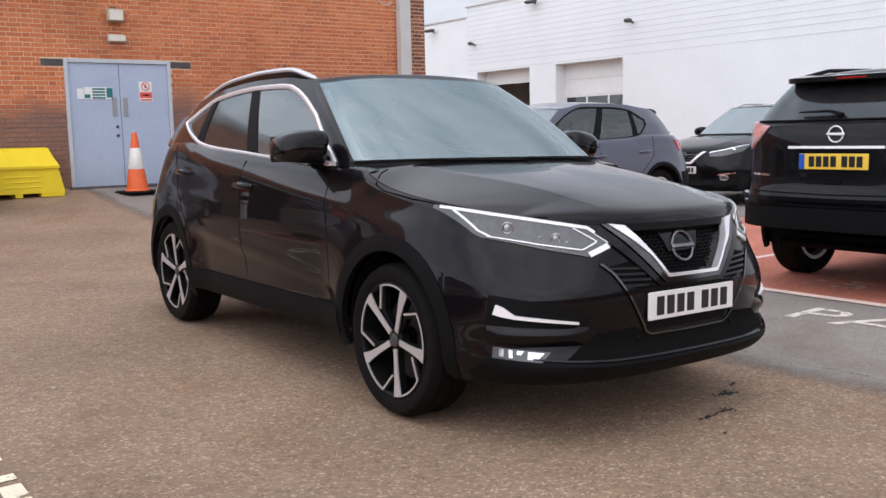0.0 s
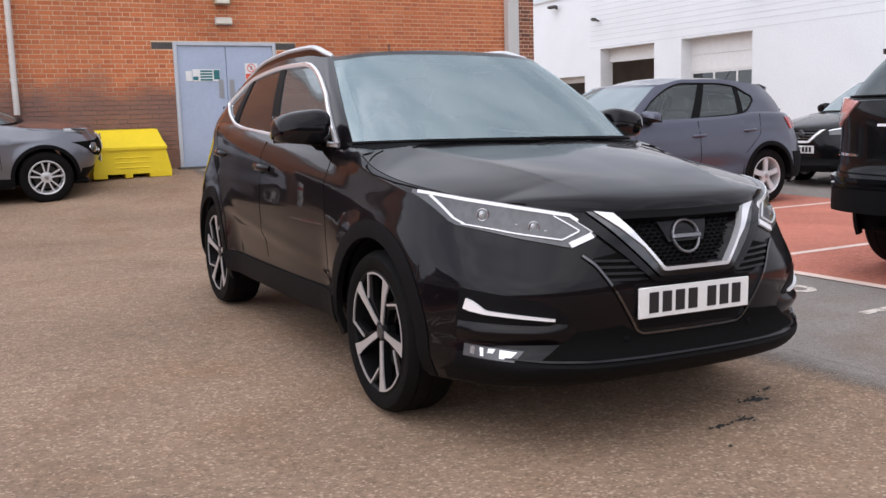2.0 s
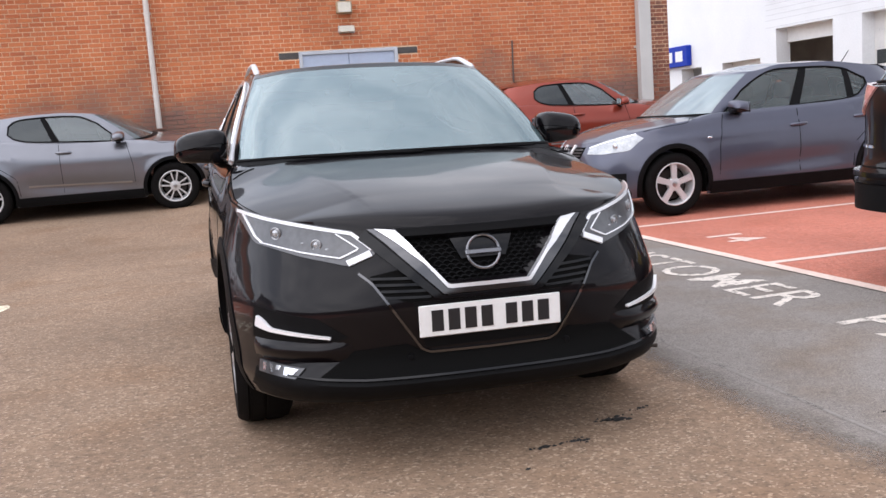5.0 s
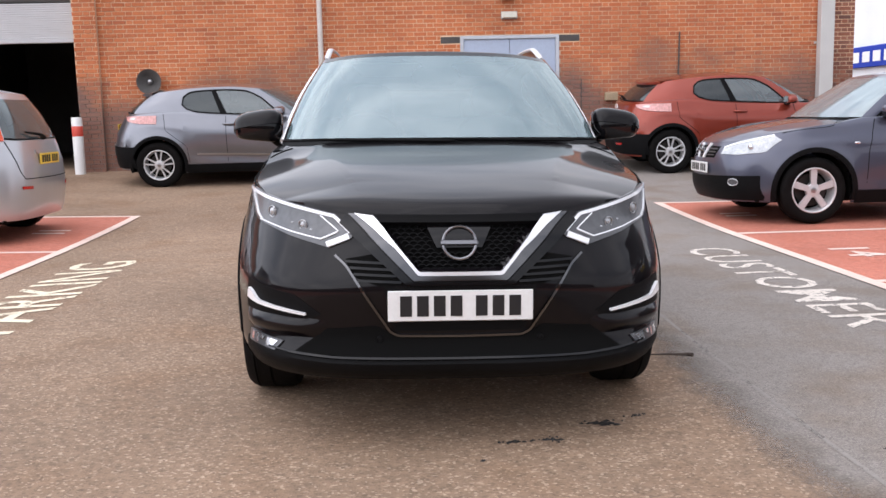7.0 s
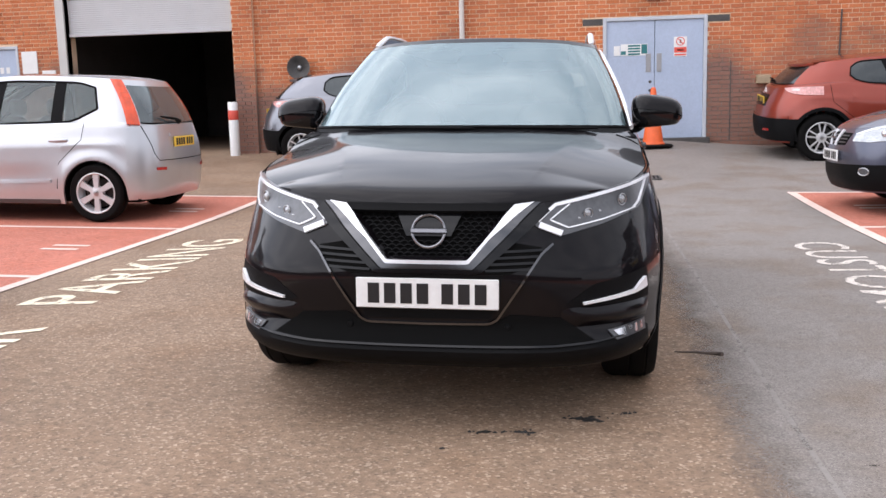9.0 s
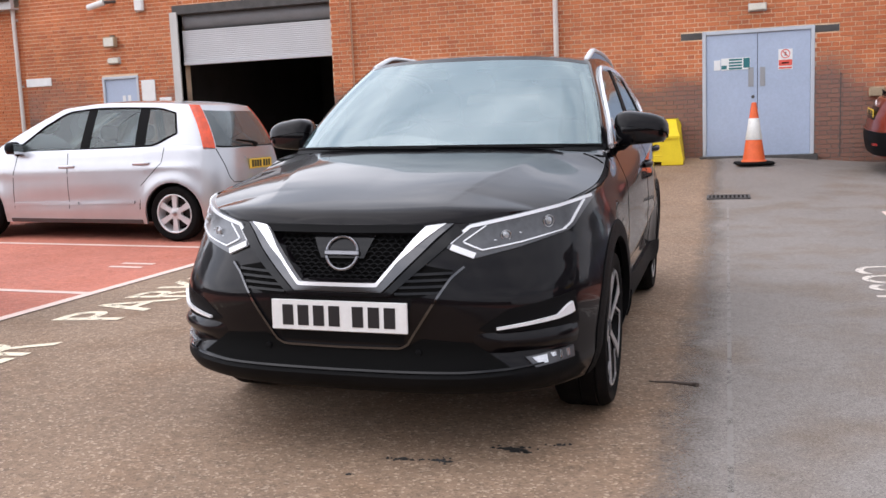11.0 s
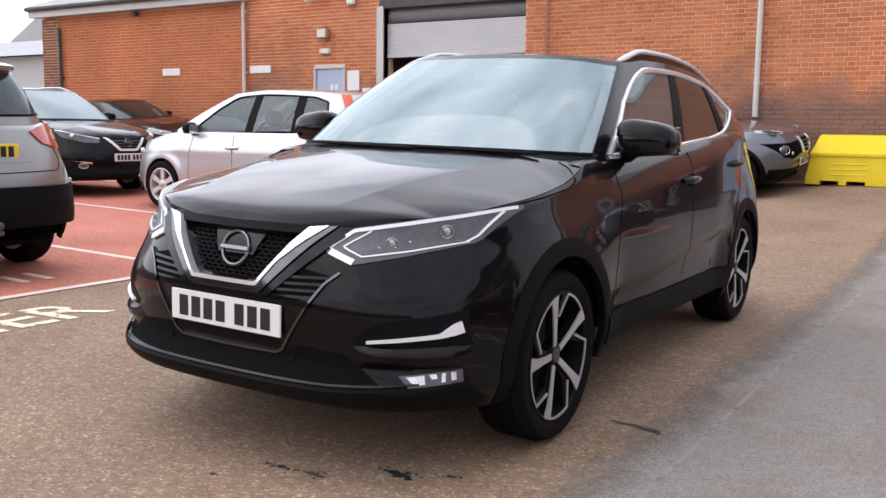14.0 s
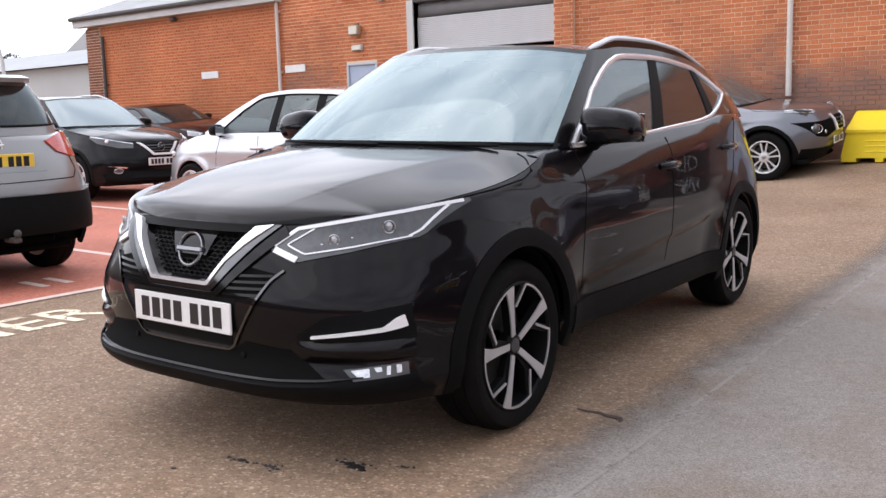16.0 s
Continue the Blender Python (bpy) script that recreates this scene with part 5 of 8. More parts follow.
    for side in pair(root, "fog_lamp", skin(s, "nose", [(0.645, 0.366), (0.785, 0.380)], [(0.68, 0.327), (0.79, 0.338)], 0.007, 0.02, 14, 5), LAMP_DARK, "clear fog lamp"):
        sg = 1 if side.data.vertices[0].co.x > 0 else -1
        for top, low in (([(0.664, 0.362), (0.708, 0.367)], [(0.690, 0.336), (0.714, 0.339)]), ([(0.718, 0.369), (0.734, 0.370)], [(0.726, 0.354), (0.738, 0.355)]), ([(0.745, 0.371), (0.753, 0.372)], [(0.748, 0.342), (0.756, 0.343)]), ([(0.763, 0.373), (0.773, 0.374)], [(0.767, 0.346), (0.776, 0.347)])):
            v, f = skin(s, "nose", top, low, 0.0095, 0.004, 5, 3)
            part("reflector_facet", mesh("reflector_facet", [(sg * a, b, c) for a, b, c in v], f if sg > 0 else [q[::-1] for q in f], LAMP_CLEAR), side)
    # headlamps
    top_line = [(0.380, 0.766), (0.446, 0.832), (0.60, 0.862), (0.72, 0.887), (0.812, 0.908)]
    low_line = [(0.384, 0.752), (0.474, 0.716), (0.62, 0.748), (0.765, 0.790), (0.816, 0.895)]
    lamps = pair(root, "headlamp", skin(s, "nose", top_line, low_line, 0.006, 0.02, 30, 8), LAMP_DARK, "clear-lensed headlamp with white light guides")
    for lamp, sg in zip(lamps, (1, -1)):
        def add(nm, vf, mat):
            v, f = vf
            part(nm, mesh(nm, [(sg * a, b, c) for a, b, c in v], f if sg > 0 else [q[::-1] for q in f], mat), lamp)
        add("light_guide", ribbon(s, "nose", [(0.390, 0.768), (0.450, 0.823), (0.60, 0.852), (0.72, 0.877), (0.806, 0.900)], 0.012, 0.011, 0.008, 40), LED)
        add("light_guide", ribbon(s, "nose", [(0.395, 0.756), (0.476, 0.724)], 0.019, 0.011, 0.008, 10), LED)
        add("inner_guide", ribbon(s, "nose", [(0.50, 0.823), (0.432, 0.770), (0.497, 0.742), (0.62, 0.762), (0.745, 0.792)], 0.0045, 0.011, 0.007, 40), LED)
        add("inner_guide", ribbon(s, "nose", [(0.788, 0.888), (0.758, 0.812), (0.738, 0.792)], 0.0065, 0.011, 0.007, 20), LED)
        for x, z, rr in ((0.565, 0.790, 0.018), (0.690, 0.828, 0.021)):
            px, py, pz = s.nose(x, z)
            d = Vector((px * 0.8, py, 0)).normalized()
            ring = [(px + d.x * 0.012 + rr * math.cos(a) * -d.y, py + d.y * 0.012 + rr * math.cos(a) * d.x, pz + rr * math.sin(a)) for a in (2 * math.pi * k / 18 for k in range(19))]
            add("projector_ring", tube(ring, 0.0025, 6, 1, False), SATIN)
            add("projector_lens", egg(px + d.x * 0.004, py + d.y * 0.004, pz, rr * 0.8, rr * 0.5, rr * 0.8, 2, 14, 8), LAMP_LENS)
        for x, z in ((0.535, 0.775), (0.61, 0.795)):
            px, py, pz = s.nose(x, z)
            add("reflector_facet", egg(px * 1.006, py * 1.006, pz, 0.007, 0.004, 0.004, 2.5, 8, 6), LAMP_LENS)
    mirror(root, s, 0.920, 0.70, 1.131, BLACK_PAINT, 0.124, 0.095, 0.082, 0.74)
    for sg in (1, -1):
        sail = block(-0.012, 0.020, 0.0, 0.13, 0.0, 0.12, 0.008)
        sail = ([(sg * (0.775 + x - 0.25 * z), 0.60 + y + 0.6 * z, 1.025 + z) for x, y, z in sail[0]], sail[1])
        part("mirror_sail", mesh("mirror_sail", *turned_out(sail), PLASTIC), root, "black triangular mirror base")
    # roof rails: low silver arches
    for sg in (1, -1):
        pts = []
        for k in range(25):
            t = k / 24
            y = lerp(1.10, 2.72, t)
            lift = 0.042 * math.sin(math.pi * min(1, t / 0.22) / 2) if t < 0.22 else 0.042 * (1 if t < 0.7 else math.cos(math.pi / 2 * (t - 0.7) / 0.3))
            pts.append((sg * lerp(0.595, 0.57, t), y, s.z1(y) + 0.003 + lift))
        rail = part("roof_rail", mesh("roof_rail", *tube(pts, [0.010] + [0.017] * 23 + [0.010], 10, 0.8), ALLOY), root, "silver roof rail")
        web = [[(x - sg * 0.012, y, z - 0.006), (x - sg * 0.012, y, s.z1(y) - 0.01), (x + sg * 0.008, y, s.z1(y) - 0.01), (x + sg * 0.008, y, z - 0.006)] for x, y, z in pts]
        part("rail_foot", mesh("rail_foot", *grid(web, True), GLOSS_BLACK), rail, "black rail base")
    wipers(root, s, 0.2, 1.06)
    part("front_wiper_jet", mesh("washer_jet", *egg(0.3, 0.15, 1.058, 0.015, 0.012, 0.007), PLASTIC), root)
    part("roof_fin", mesh("roof_fin", *moved(egg(0, 0, 0, 0.02, 0.09, 0.035, 2.2), 0, 2.75, 1.475), GLOSS_BLACK), root)
    # printed black band and sensor patch at the head of the windscreen
    def screen_u(x, v):
        lo, hi = 0.0, 1.3
        for _ in range(24):
            mid = (lo + hi) / 2
            lo, hi = (mid, hi) if s.cabin_at(("F", mid), v)[0] < x else (lo, mid)
        return lo
    flip = s.cabin_at(("F", 1.0), 0.9)[0] < s.cabin_at(("F", 0.2), 0.9)[0]
    frit = []
    for v, half in ((0.955, 0.185), (0.925, 0.178), (0.905, 0.165), (0.89, 0.10), (0.865, 0.085), (0.83, 0.072), (0.815, 0.06)):
        row = []
        for k in range(7):
            x = half * k / 6
            if flip:
                lo, hi = 0.0, math.pi / 2
                for _ in range(24):
                    mid = (lo + hi) / 2
                    lo, hi = (mid, hi) if s.cabin_at(("F", mid), v)[0] > x else (lo, mid)
                q = s.cabin_at(("F", lo), v)
            else:
                q = s.cabin_at(("F", screen_u(x, v)), v)
            row.append((x, q[1] + 0.005, q[2] - 0.006))
        frit.append(row)
    part("screen_print", mesh("screen_print", *turned_out(both(*grid(frit))), FRIT, 40, 0.0006), root, "dark printed band at the head of the windscreen")
    part("mirror_pod", mesh("mirror_pod", *egg(0, 0.98, 1.40, 0.13, 0.05, 0.055, 2.6), PLASTIC), root)
    part("inner_mirror", mesh("inner_mirror", *egg(0, 1.06, 1.365, 0.12, 0.02, 0.035, 3), PLASTIC), root)


def tail_details(root, s, coat, lamp, plate_z, plate_y, emblem_z, bumper, spoiler=0.16, wiper=True, lamp_mat=TAIL_RED, band=False, bump_mat=PLASTIC, garnish=True, reflectors=True, recess=None):
    """Tail lamps, plate, emblem, rear bumper and roof spoiler."""
    pair(root, "tail_lamp", skin(s, "tail", lamp[0], lamp[1], 0.012, 0.03, 14, 6), lamp_mat, "red tail lamp")
    pair(root, "reverse_lamp", skin(s, "tail", lamp[2], lamp[3], 0.017, 0.02, 8, 4), TAIL_CLEAR)
    part("rear_bumper", mesh("rear_bumper", *whole(skin(s, "tail", [(0, bumper[0]), (s.wide(0.6) * 0.96, bumper[0])], [(0, bumper[1]), (s.wide(0.4) * 0.96, bumper[1])], 0.016, 0.05, 26, 8)), bump_mat), root)
    part("bumper_edge", mesh("bumper_edge", *whole(ribbon(s, "tail", [(0, bumper[0] + 0.012), (s.wide(0.6) * 0.9, bumper[0] + 0.02)], 0.018, 0.022, 0.03, 22)), coat), root)
    plate(root, s.tail(0, plate_z)[1] + 0.012, plate_z, PLATE_YELLOW, True, band)
    part("plate_recess", mesh("plate_recess", *whole(skin(s, "tail", [(0, plate_z + 0.085), (0.30, plate_z + 0.085)], [(0, plate_z - 0.08), (0.36, plate_z - 0.08)], 0.002, 0.006, 8, 4)), recess or GLOSS_BLACK), root)
    emblem(root, 0, s.tail(0, emblem_z)[1] + 0.008, emblem_z, 0.055, True)
    if garnish:
        part("tail_garnish", mesh("tail_garnish", *whole(ribbon(s, "tail", [(0, plate_z + 0.098), (0.36, plate_z + 0.098)], 0.018, 0.012, 0.02, 10)), BRIGHT_TRIM), root)
    for sx in (-1, 1) if reflectors else ():
        v, f = skin(s, "tail", [(0.40, bumper[1] + 0.16), (0.56, bumper[1] + 0.17)], [(0.40, bumper[1] + 0.13), (0.56, bumper[1] + 0.14)], 0.020, 0.01, 6, 3)
        part("rear_reflector", mesh("rear_reflector", [(sx * a, b, c) for a, b, c in v], f, TAIL_RED), root)
    if spoiler:
        ring = [s.cabin_at(("R", 1.25 - 1.25 * k / 10), 1.0) for k in range(11)]
        rows = []
        for x, y, z in ring:
            q = abs(x) / s.cab["w"][1]
            rows.append([(x, y - 0.12, z + 0.018), (x * 0.995, y + 0.0, z + 0.016), (x * 0.97, y + spoiler * (1 - 0.25 * q ** 3), z - 0.01), (x * 0.965, y + spoiler * (1 - 0.25 * q ** 3), z - 0.045), (x * 0.97, y + 0.02, z - 0.055)])
        part("roof_spoiler", mesh("roof_spoiler", *turned_out(both(*grid(rows))), coat, 40, 0.0006), root)
        zb = ring[-1]
        part("high_brake_lamp", mesh("high_brake_lamp", *block(-0.11, 0.11, zb[1] + spoiler - 0.006, zb[1] + spoiler + 0.002, zb[2] - 0.034, zb[2] - 0.024, 0.002), TAIL_RED), root)
    if wiper:
        p = [s.cabin_at(("R", 0.0), 0.2), s.cabin_at(("R", 0.35), 0.22)]
        pts = [(0.02, p[0][1] + 0.03, p[0][2]), (0.12, p[0][1] + 0.028, p[0][2] + 0.03), (0.36, p[1][1] + 0.04, p[1][2] + 0.02)]
        part("rear_wiper", mesh("rear_wiper", *tube(pts, [0.028, 0.018, 0.01], 8, 0.6), PLASTIC), root)


def face_details(root, s, coat, lamp, lamp_mat, grille, plate_z, emblem_z, fog=None, vee=None, lower=0.42, grille_bar=TRIM_GREY):
    """Headlamps, grille, plate and lower bumper of a parked car."""
    lamps = pair(root, "headlamp", skin(s, "nose", lamp[0], lamp[1], 0.008, 0.02, 18, 6), lamp_mat, "clear-lensed headlamp")
    for l, sg in zip(lamps, (1, -1)):
        mid = lamp[0][len(lamp[0]) // 2]
        x, z = lerp(mid[0], lamp[1][len(lamp[1]) // 2][0], 0.5), lerp(mid[1], lamp[1][len(lamp[1]) // 2][1], 0.5)
        px, py, pz = s.nose(x, z)
        part("lamp_bulb", mesh("lamp_bulb", *egg(sg * px * 1.01, py * 1.01, pz, 0.04, 0.025, 0.035, 2, 12, 8), LAMP_CLEAR), l)
        v, f = ribbon(s, "nose", [(lerp(a[0], b[0], 0.12), lerp(a[1], b[1], 0.12)) for a, b in zip(resample(lamp[0], 9), resample(lamp[1], 9))], 0.012, 0.010, 0.006, 14)
        part("lamp_brow", mesh("lamp_brow", [(sg * a, b, c) for a, b, c in v], f, LAMP_CLEAR), l)
    part("grille", mesh("grille", *whole(skin(s, "nose", grille[0], grille[1], 0.003, 0.01, 12, 5)), DARK), root)
    for k in range(1, 4):
        zt, zl = grille[0][0][1], grille[1][0][1]
        part("grille_bar", mesh("grille_bar", *whole(ribbon(s, "nose", [(0, lerp(zt, zl, k / 4)), (lerp(grille[0][-1][0], grille[1][-1][0], k / 4) * 0.95, lerp(zt, zl, k / 4))], 0.012, 0.008, 0.012, 10)), grille_bar), root)
    if vee and vee[0][0][0] > 0:
        pair(root, "grille_strip", skin(s, "nose", vee[0], vee[1], 0.018, 0.025, 20, 4), BRIGHT_TRIM)
    elif vee:
        part("grille_surround", mesh("grille_surround", *whole(skin(s, "nose", vee[0], vee[1], 0.018, 0.025, 20, 4)), BRIGHT_TRIM), root)
    emblem(root, 0, s.nose(0, emblem_z)[1] - 0.02, emblem_z, 0.058)
    plate(root, s.nose(0, plate_z)[1] - 0.014, plate_z, PLATE_WHITE)
    part("lower_bumper", mesh("lower_bumper", *whole(skin(s, "nose", [(0, lower), (0.78, lower + 0.02)], [(0, s.under + 0.01), (0.78, s.under + 0.02)], 0.006, 0.02, 20, 5)), PLASTIC), root)
    if fog:
        for sg in (1, -1):
            rows = [[s.nose(fog[0] + 0.05 * q * math.cos(a), fog[1] + 0.036 * q * math.sin(a)) for q in (0.05, 0.5, 0.95)] for a in (2 * math.pi * k / 18 for k in range(19))]
            v, f = shell(rows, 0.010, 0.012)
            lamp_ob = part("fog_lamp", mesh("fog_lamp", [(sg * a, b, c) for a, b, c in v], f, LAMP_DARK), root)
            ring = [(sg * r[2][0], r[2][1] - 0.010, r[2][2]) for r in rows]
            part("fog_lamp_ring", mesh("fog_lamp_ring", *tube(ring, 0.006, 6, 1, False), SATIN), lamp_ob)


def rails(root, s, mat, y0, y1, lift=0.045):
    for sg in (1, -1):
        pts = []
        for k in range(17):
            t = k / 16
            y = lerp(y0, y1, t)
            pts.append((sg * s.cab["w"][1] * 0.955, y, s.z1(y) + 0.004 + lift * min(1, math.sin(math.pi * t) * 1.8)))
        part("roof_rail", mesh("roof_rail", *tube(pts, 0.016, 8), mat), root)


def facing(x, y, heading, wb=2.63):
    """A pose on the ground at the front axle; heading 90 looks to +x, -90 to -x."""
    zf, zr = ground_z(x, y), ground_z(x - math.copysign(wb, heading), y)
    return Matrix.Translation((x, y, zf)) @ Matrix.Rotation(radians(heading), 4, "Z") @ Matrix.Rotation(math.atan2(zr - zf, wb), 4, "X")


def on_slope(x, y, heading):
    """A pose on the rising ground along the wall, for a car parked across the slope."""
    mid = x - 1.3 * math.copysign(1, heading)
    rise = math.atan2(ground_z(mid, y + 0.75) - ground_z(mid, y - 0.75), 1.5)
    return Matrix.Translation((x, y, ground_z(mid, y))) @ Matrix.Rotation(rise, 4, "X") @ Matrix.Rotation(radians(heading), 4, "Z")


def black_suv():
    s = variant(wb=2.705, r=0.355, arch=0.40, under=0.28, sill=0.26,
                rear=[(0.2, 0.85), (0.33, 0.95), (0.5, 0.985), (0.7, 0.975), (0.76, 0.93), (0.95, 0.91), (1.1, 0.895), (1.3, 0.84)],
                wide=[(0.15, 0.86), (0.3, 0.89), (0.5, 0.91), (0.8, 0.91), (1.0, 0.905), (1.15, 0.895), (1.3, 0.87)],
                nr=[(0.3, 4.0), (0.9, 4.0), (1.2, 4.6)], tail_under=0.47,
                top=[(-0.9, 0.90), (-0.6, 0.95), (-0.3, 1.0), (0.2, 1.05), (0.5, 1.12), (2.0, 1.18), (2.6, 1.215), (3.6, 1.215)],
                crest=[(-0.9, 0.90), (-0.6, 1.02), (0.0, 1.10), (0.24, 1.14)],
                waist=[(0, 0.9), (2.7, 1.02)],
                cab=dict(ya=(0.24, 0.95), c1=(0.62, 1.2), c2=(2.95, 2.85), yb=(3.5, 3.18), w=(0.87, 0.655), nr=4.4, z0=[(0.2, 1.13), (0.6, 1.12), (2.0, 1.175), (2.9, 1.205), (3.6, 1.205)],
                         z1=[(0.95, 1.54), (1.3, 1.585), (1.9, 1.61), (2.6, 1.595), (3.2, 1.565)], pinch=smooth([(0.2, 0.955), (0.9, 1.0), (2.6, 1.0), (3.5, 0.98)]),
                         windows=[(0.035, 0.36, "front_door_window"), (0.40, 0.69, "rear_door_window"), (0.72, 0.93, "quarter_window")],
                         low=smooth([(0, 0.04), (0.8, 0.04), (0.93, 0.3)]), high=smooth([(0, 0.84), (0.1, 0.88), (0.8, 0.85), (0.93, 0.7)]), bpost=0.38, glass=(1.1, 0.10, 0.90)))
    panes = dict(windscreen=FAR_SCREEN, rear_window=PRIVACY, front_door_window=FAR_PANE, rear_door_window=PRIVACY, quarter_window=PRIVACY)
    kit = wheel_kit(0.355, 0.235, FIVE, 0.225)
    root, rows, cols = build_car("suv_car", "glossy black SUV with red tail lamps and yellow plate", "parked cars", facing(6.66, 0.34, 90), s, SUV_PAINT, kit, 0.78, panes, PLASTIC, CLOTH, True, [(1.4, 1.0), (2.35, 1.05)])
    tail_details(root, s, SUV_PAINT,
                 ([(0.55, 1.21), (0.72, 1.235), (0.84, 1.243)], [(0.65, 1.11), (0.74, 1.045), (0.84, 1.035)], [(0.66, 1.135), (0.83, 1.14)], [(0.70, 1.085), (0.75, 1.06), (0.83, 1.055)]),
                 0.955, 0, 1.145, (0.63, 0.475), 0.24, True, TAIL_PINK, True, reflectors=False)
    pair(root, "tail_wing_lamp", skin(s, "flank", [(3.02, 1.21), (3.32, 1.235)], [(3.14, 1.14), (3.32, 1.065)], 0.010, 0.02, 8, 5), TAIL_PINK)
    part("bumper_step", mesh("bumper_step", *whole(ribbon(s, "tail", [(0, 0.685), (0.60, 0.688), (0.84, 0.70)], 0.03, 0.028, 0.04, 24)), SUV_PAINT), root)
    part("tailgate_gap", mesh("tailgate_gap", *whole(ribbon(s, "tail", [(0, 0.725), (0.70, 0.735), (0.74, 0.80), (0.70, 1.05)], 0.007, 0.0015, 0.004, 30)), DARK), root)
    part("tailgate_pull", mesh("tailgate_pull", *whole(ribbon(s, "tail", [(0, 0.80), (0.055, 0.80), (0.075, 0.815)], 0.012, 0.006, 0.01, 8)), GLOSS_BLACK), root)
    part("model_badge_bar", mesh("model_badge_bar", *skin(s, "tail", [(0.52, 0.86), (0.70, 0.865)], [(0.52, 0.843), (0.70, 0.848)], 0.008, 0.01, 6, 3), CHROME), root, "small bright badge")
    rails(root, s, PLASTIC, 1.3, 3.0, 0.04)


def slate_crossover():
    s = variant(wb=2.63, r=0.335,
                front=[(0.15, 0.74), (0.25, 0.82), (0.4, 0.87), (0.55, 0.875), (0.68, 0.85), (0.8, 0.79), (0.9, 0.72)],
                nf=[(0.3, 2.7), (0.6, 2.5), (0.9, 2.2)],
                top=[(-0.87, 0.80), (-0.7, 0.83), (-0.4, 0.90), (0.0, 0.965), (0.3, 1.0), (0.5, 1.035), (2.0, 1.075), (2.5, 1.11), (3.4, 1.08)],
                crest=[(-0.8, 0.80), (-0.7, 0.87), (-0.4, 0.955), (0.0, 1.02), (0.26, 1.045)], yb=0.26,
                waist=[(-0.4, 0.78), (2.6, 0.94)],
                cab=dict(ya=(0.22, 0.92), c1=(0.60, 1.15), w=(0.785, 0.60), z0=[(0.2, 1.03), (0.6, 1.025), (2.0, 1.07), (2.75, 1.1), (3.25, 1.08)],
                         z1=[(0.92, 1.47), (1.1, 1.47), (1.5, 1.53), (2.0, 1.53), (2.6, 1.47), (3.0, 1.42)],
                         low=smooth([(0, 0.03), (0.7, 0.04), (0.8, 0.1), (0.9, 0.42)])))
    panes = dict(windscreen=FAR_SCREEN, rear_window=PRIVACY, front_door_window=CLEAR_PANE, rear_door_window=CLEAR_PANE, quarter_window=CLEAR_PANE)
    kit = wheel_kit(0.335, 0.225, FIVE, 0.215)
    root, rows, cols = build_car("crossover_car", "slate-blue metallic crossover car parked nose out in a red bay", "parked cars", facing(3.96, 5.80, -90), s, SLATE_PAINT, kit, 0.765, panes, PLASTIC, GREY_CLOTH, True, [(1.5, 0.86), (2.32, 0.90)])
    face_details(root, s, SLATE_PAINT, ([(0.40, 0.775), (0.55, 0.835), (0.74, 0.895)], [(0.40, 0.70), (0.60, 0.695), (0.77, 0.72), (0.80, 0.84)]), LAMP_LENS,
                 ([(0, 0.78), (0.33, 0.775)], [(0, 0.655), (0.30, 0.66)]), 0.555, 0.725, (0.60, 0.42), ([(0.10, 0.80), (0.14, 0.80)], [(0.06, 0.65), (0.10, 0.65)]), 0.47)
    tail_details(root, s, SLATE_PAINT, ([(0.68, 1.03), (0.80, 1.045)], [(0.70, 0.91), (0.82, 0.90)], [(0.71, 0.97), (0.75, 0.97)], [(0.71, 0.93), (0.76, 0.93)]), 0.86, 0, 0.99, (0.62, 0.3), 0.12, False, TAIL_RED)
    mirror(root, s, 0.90, 0.76, 1.09, SLATE_PAINT, 0.10, 0.08, 0.07, 0.72)
    for sg in (1, -1):
        x, y, z = s.flank(0.42, 0.80)
        part("side_repeater", mesh("side_repeater", *egg(sg * x, y, z, 0.008, 0.03, 0.012, 2.4, 8, 6), LAMP_CLEAR), root)
    part("roof_aerial", mesh("roof_aerial", *tube([(0, 2.7, 1.47), (0, 2.85, 1.66)], 0.005, 5), PLASTIC), root)


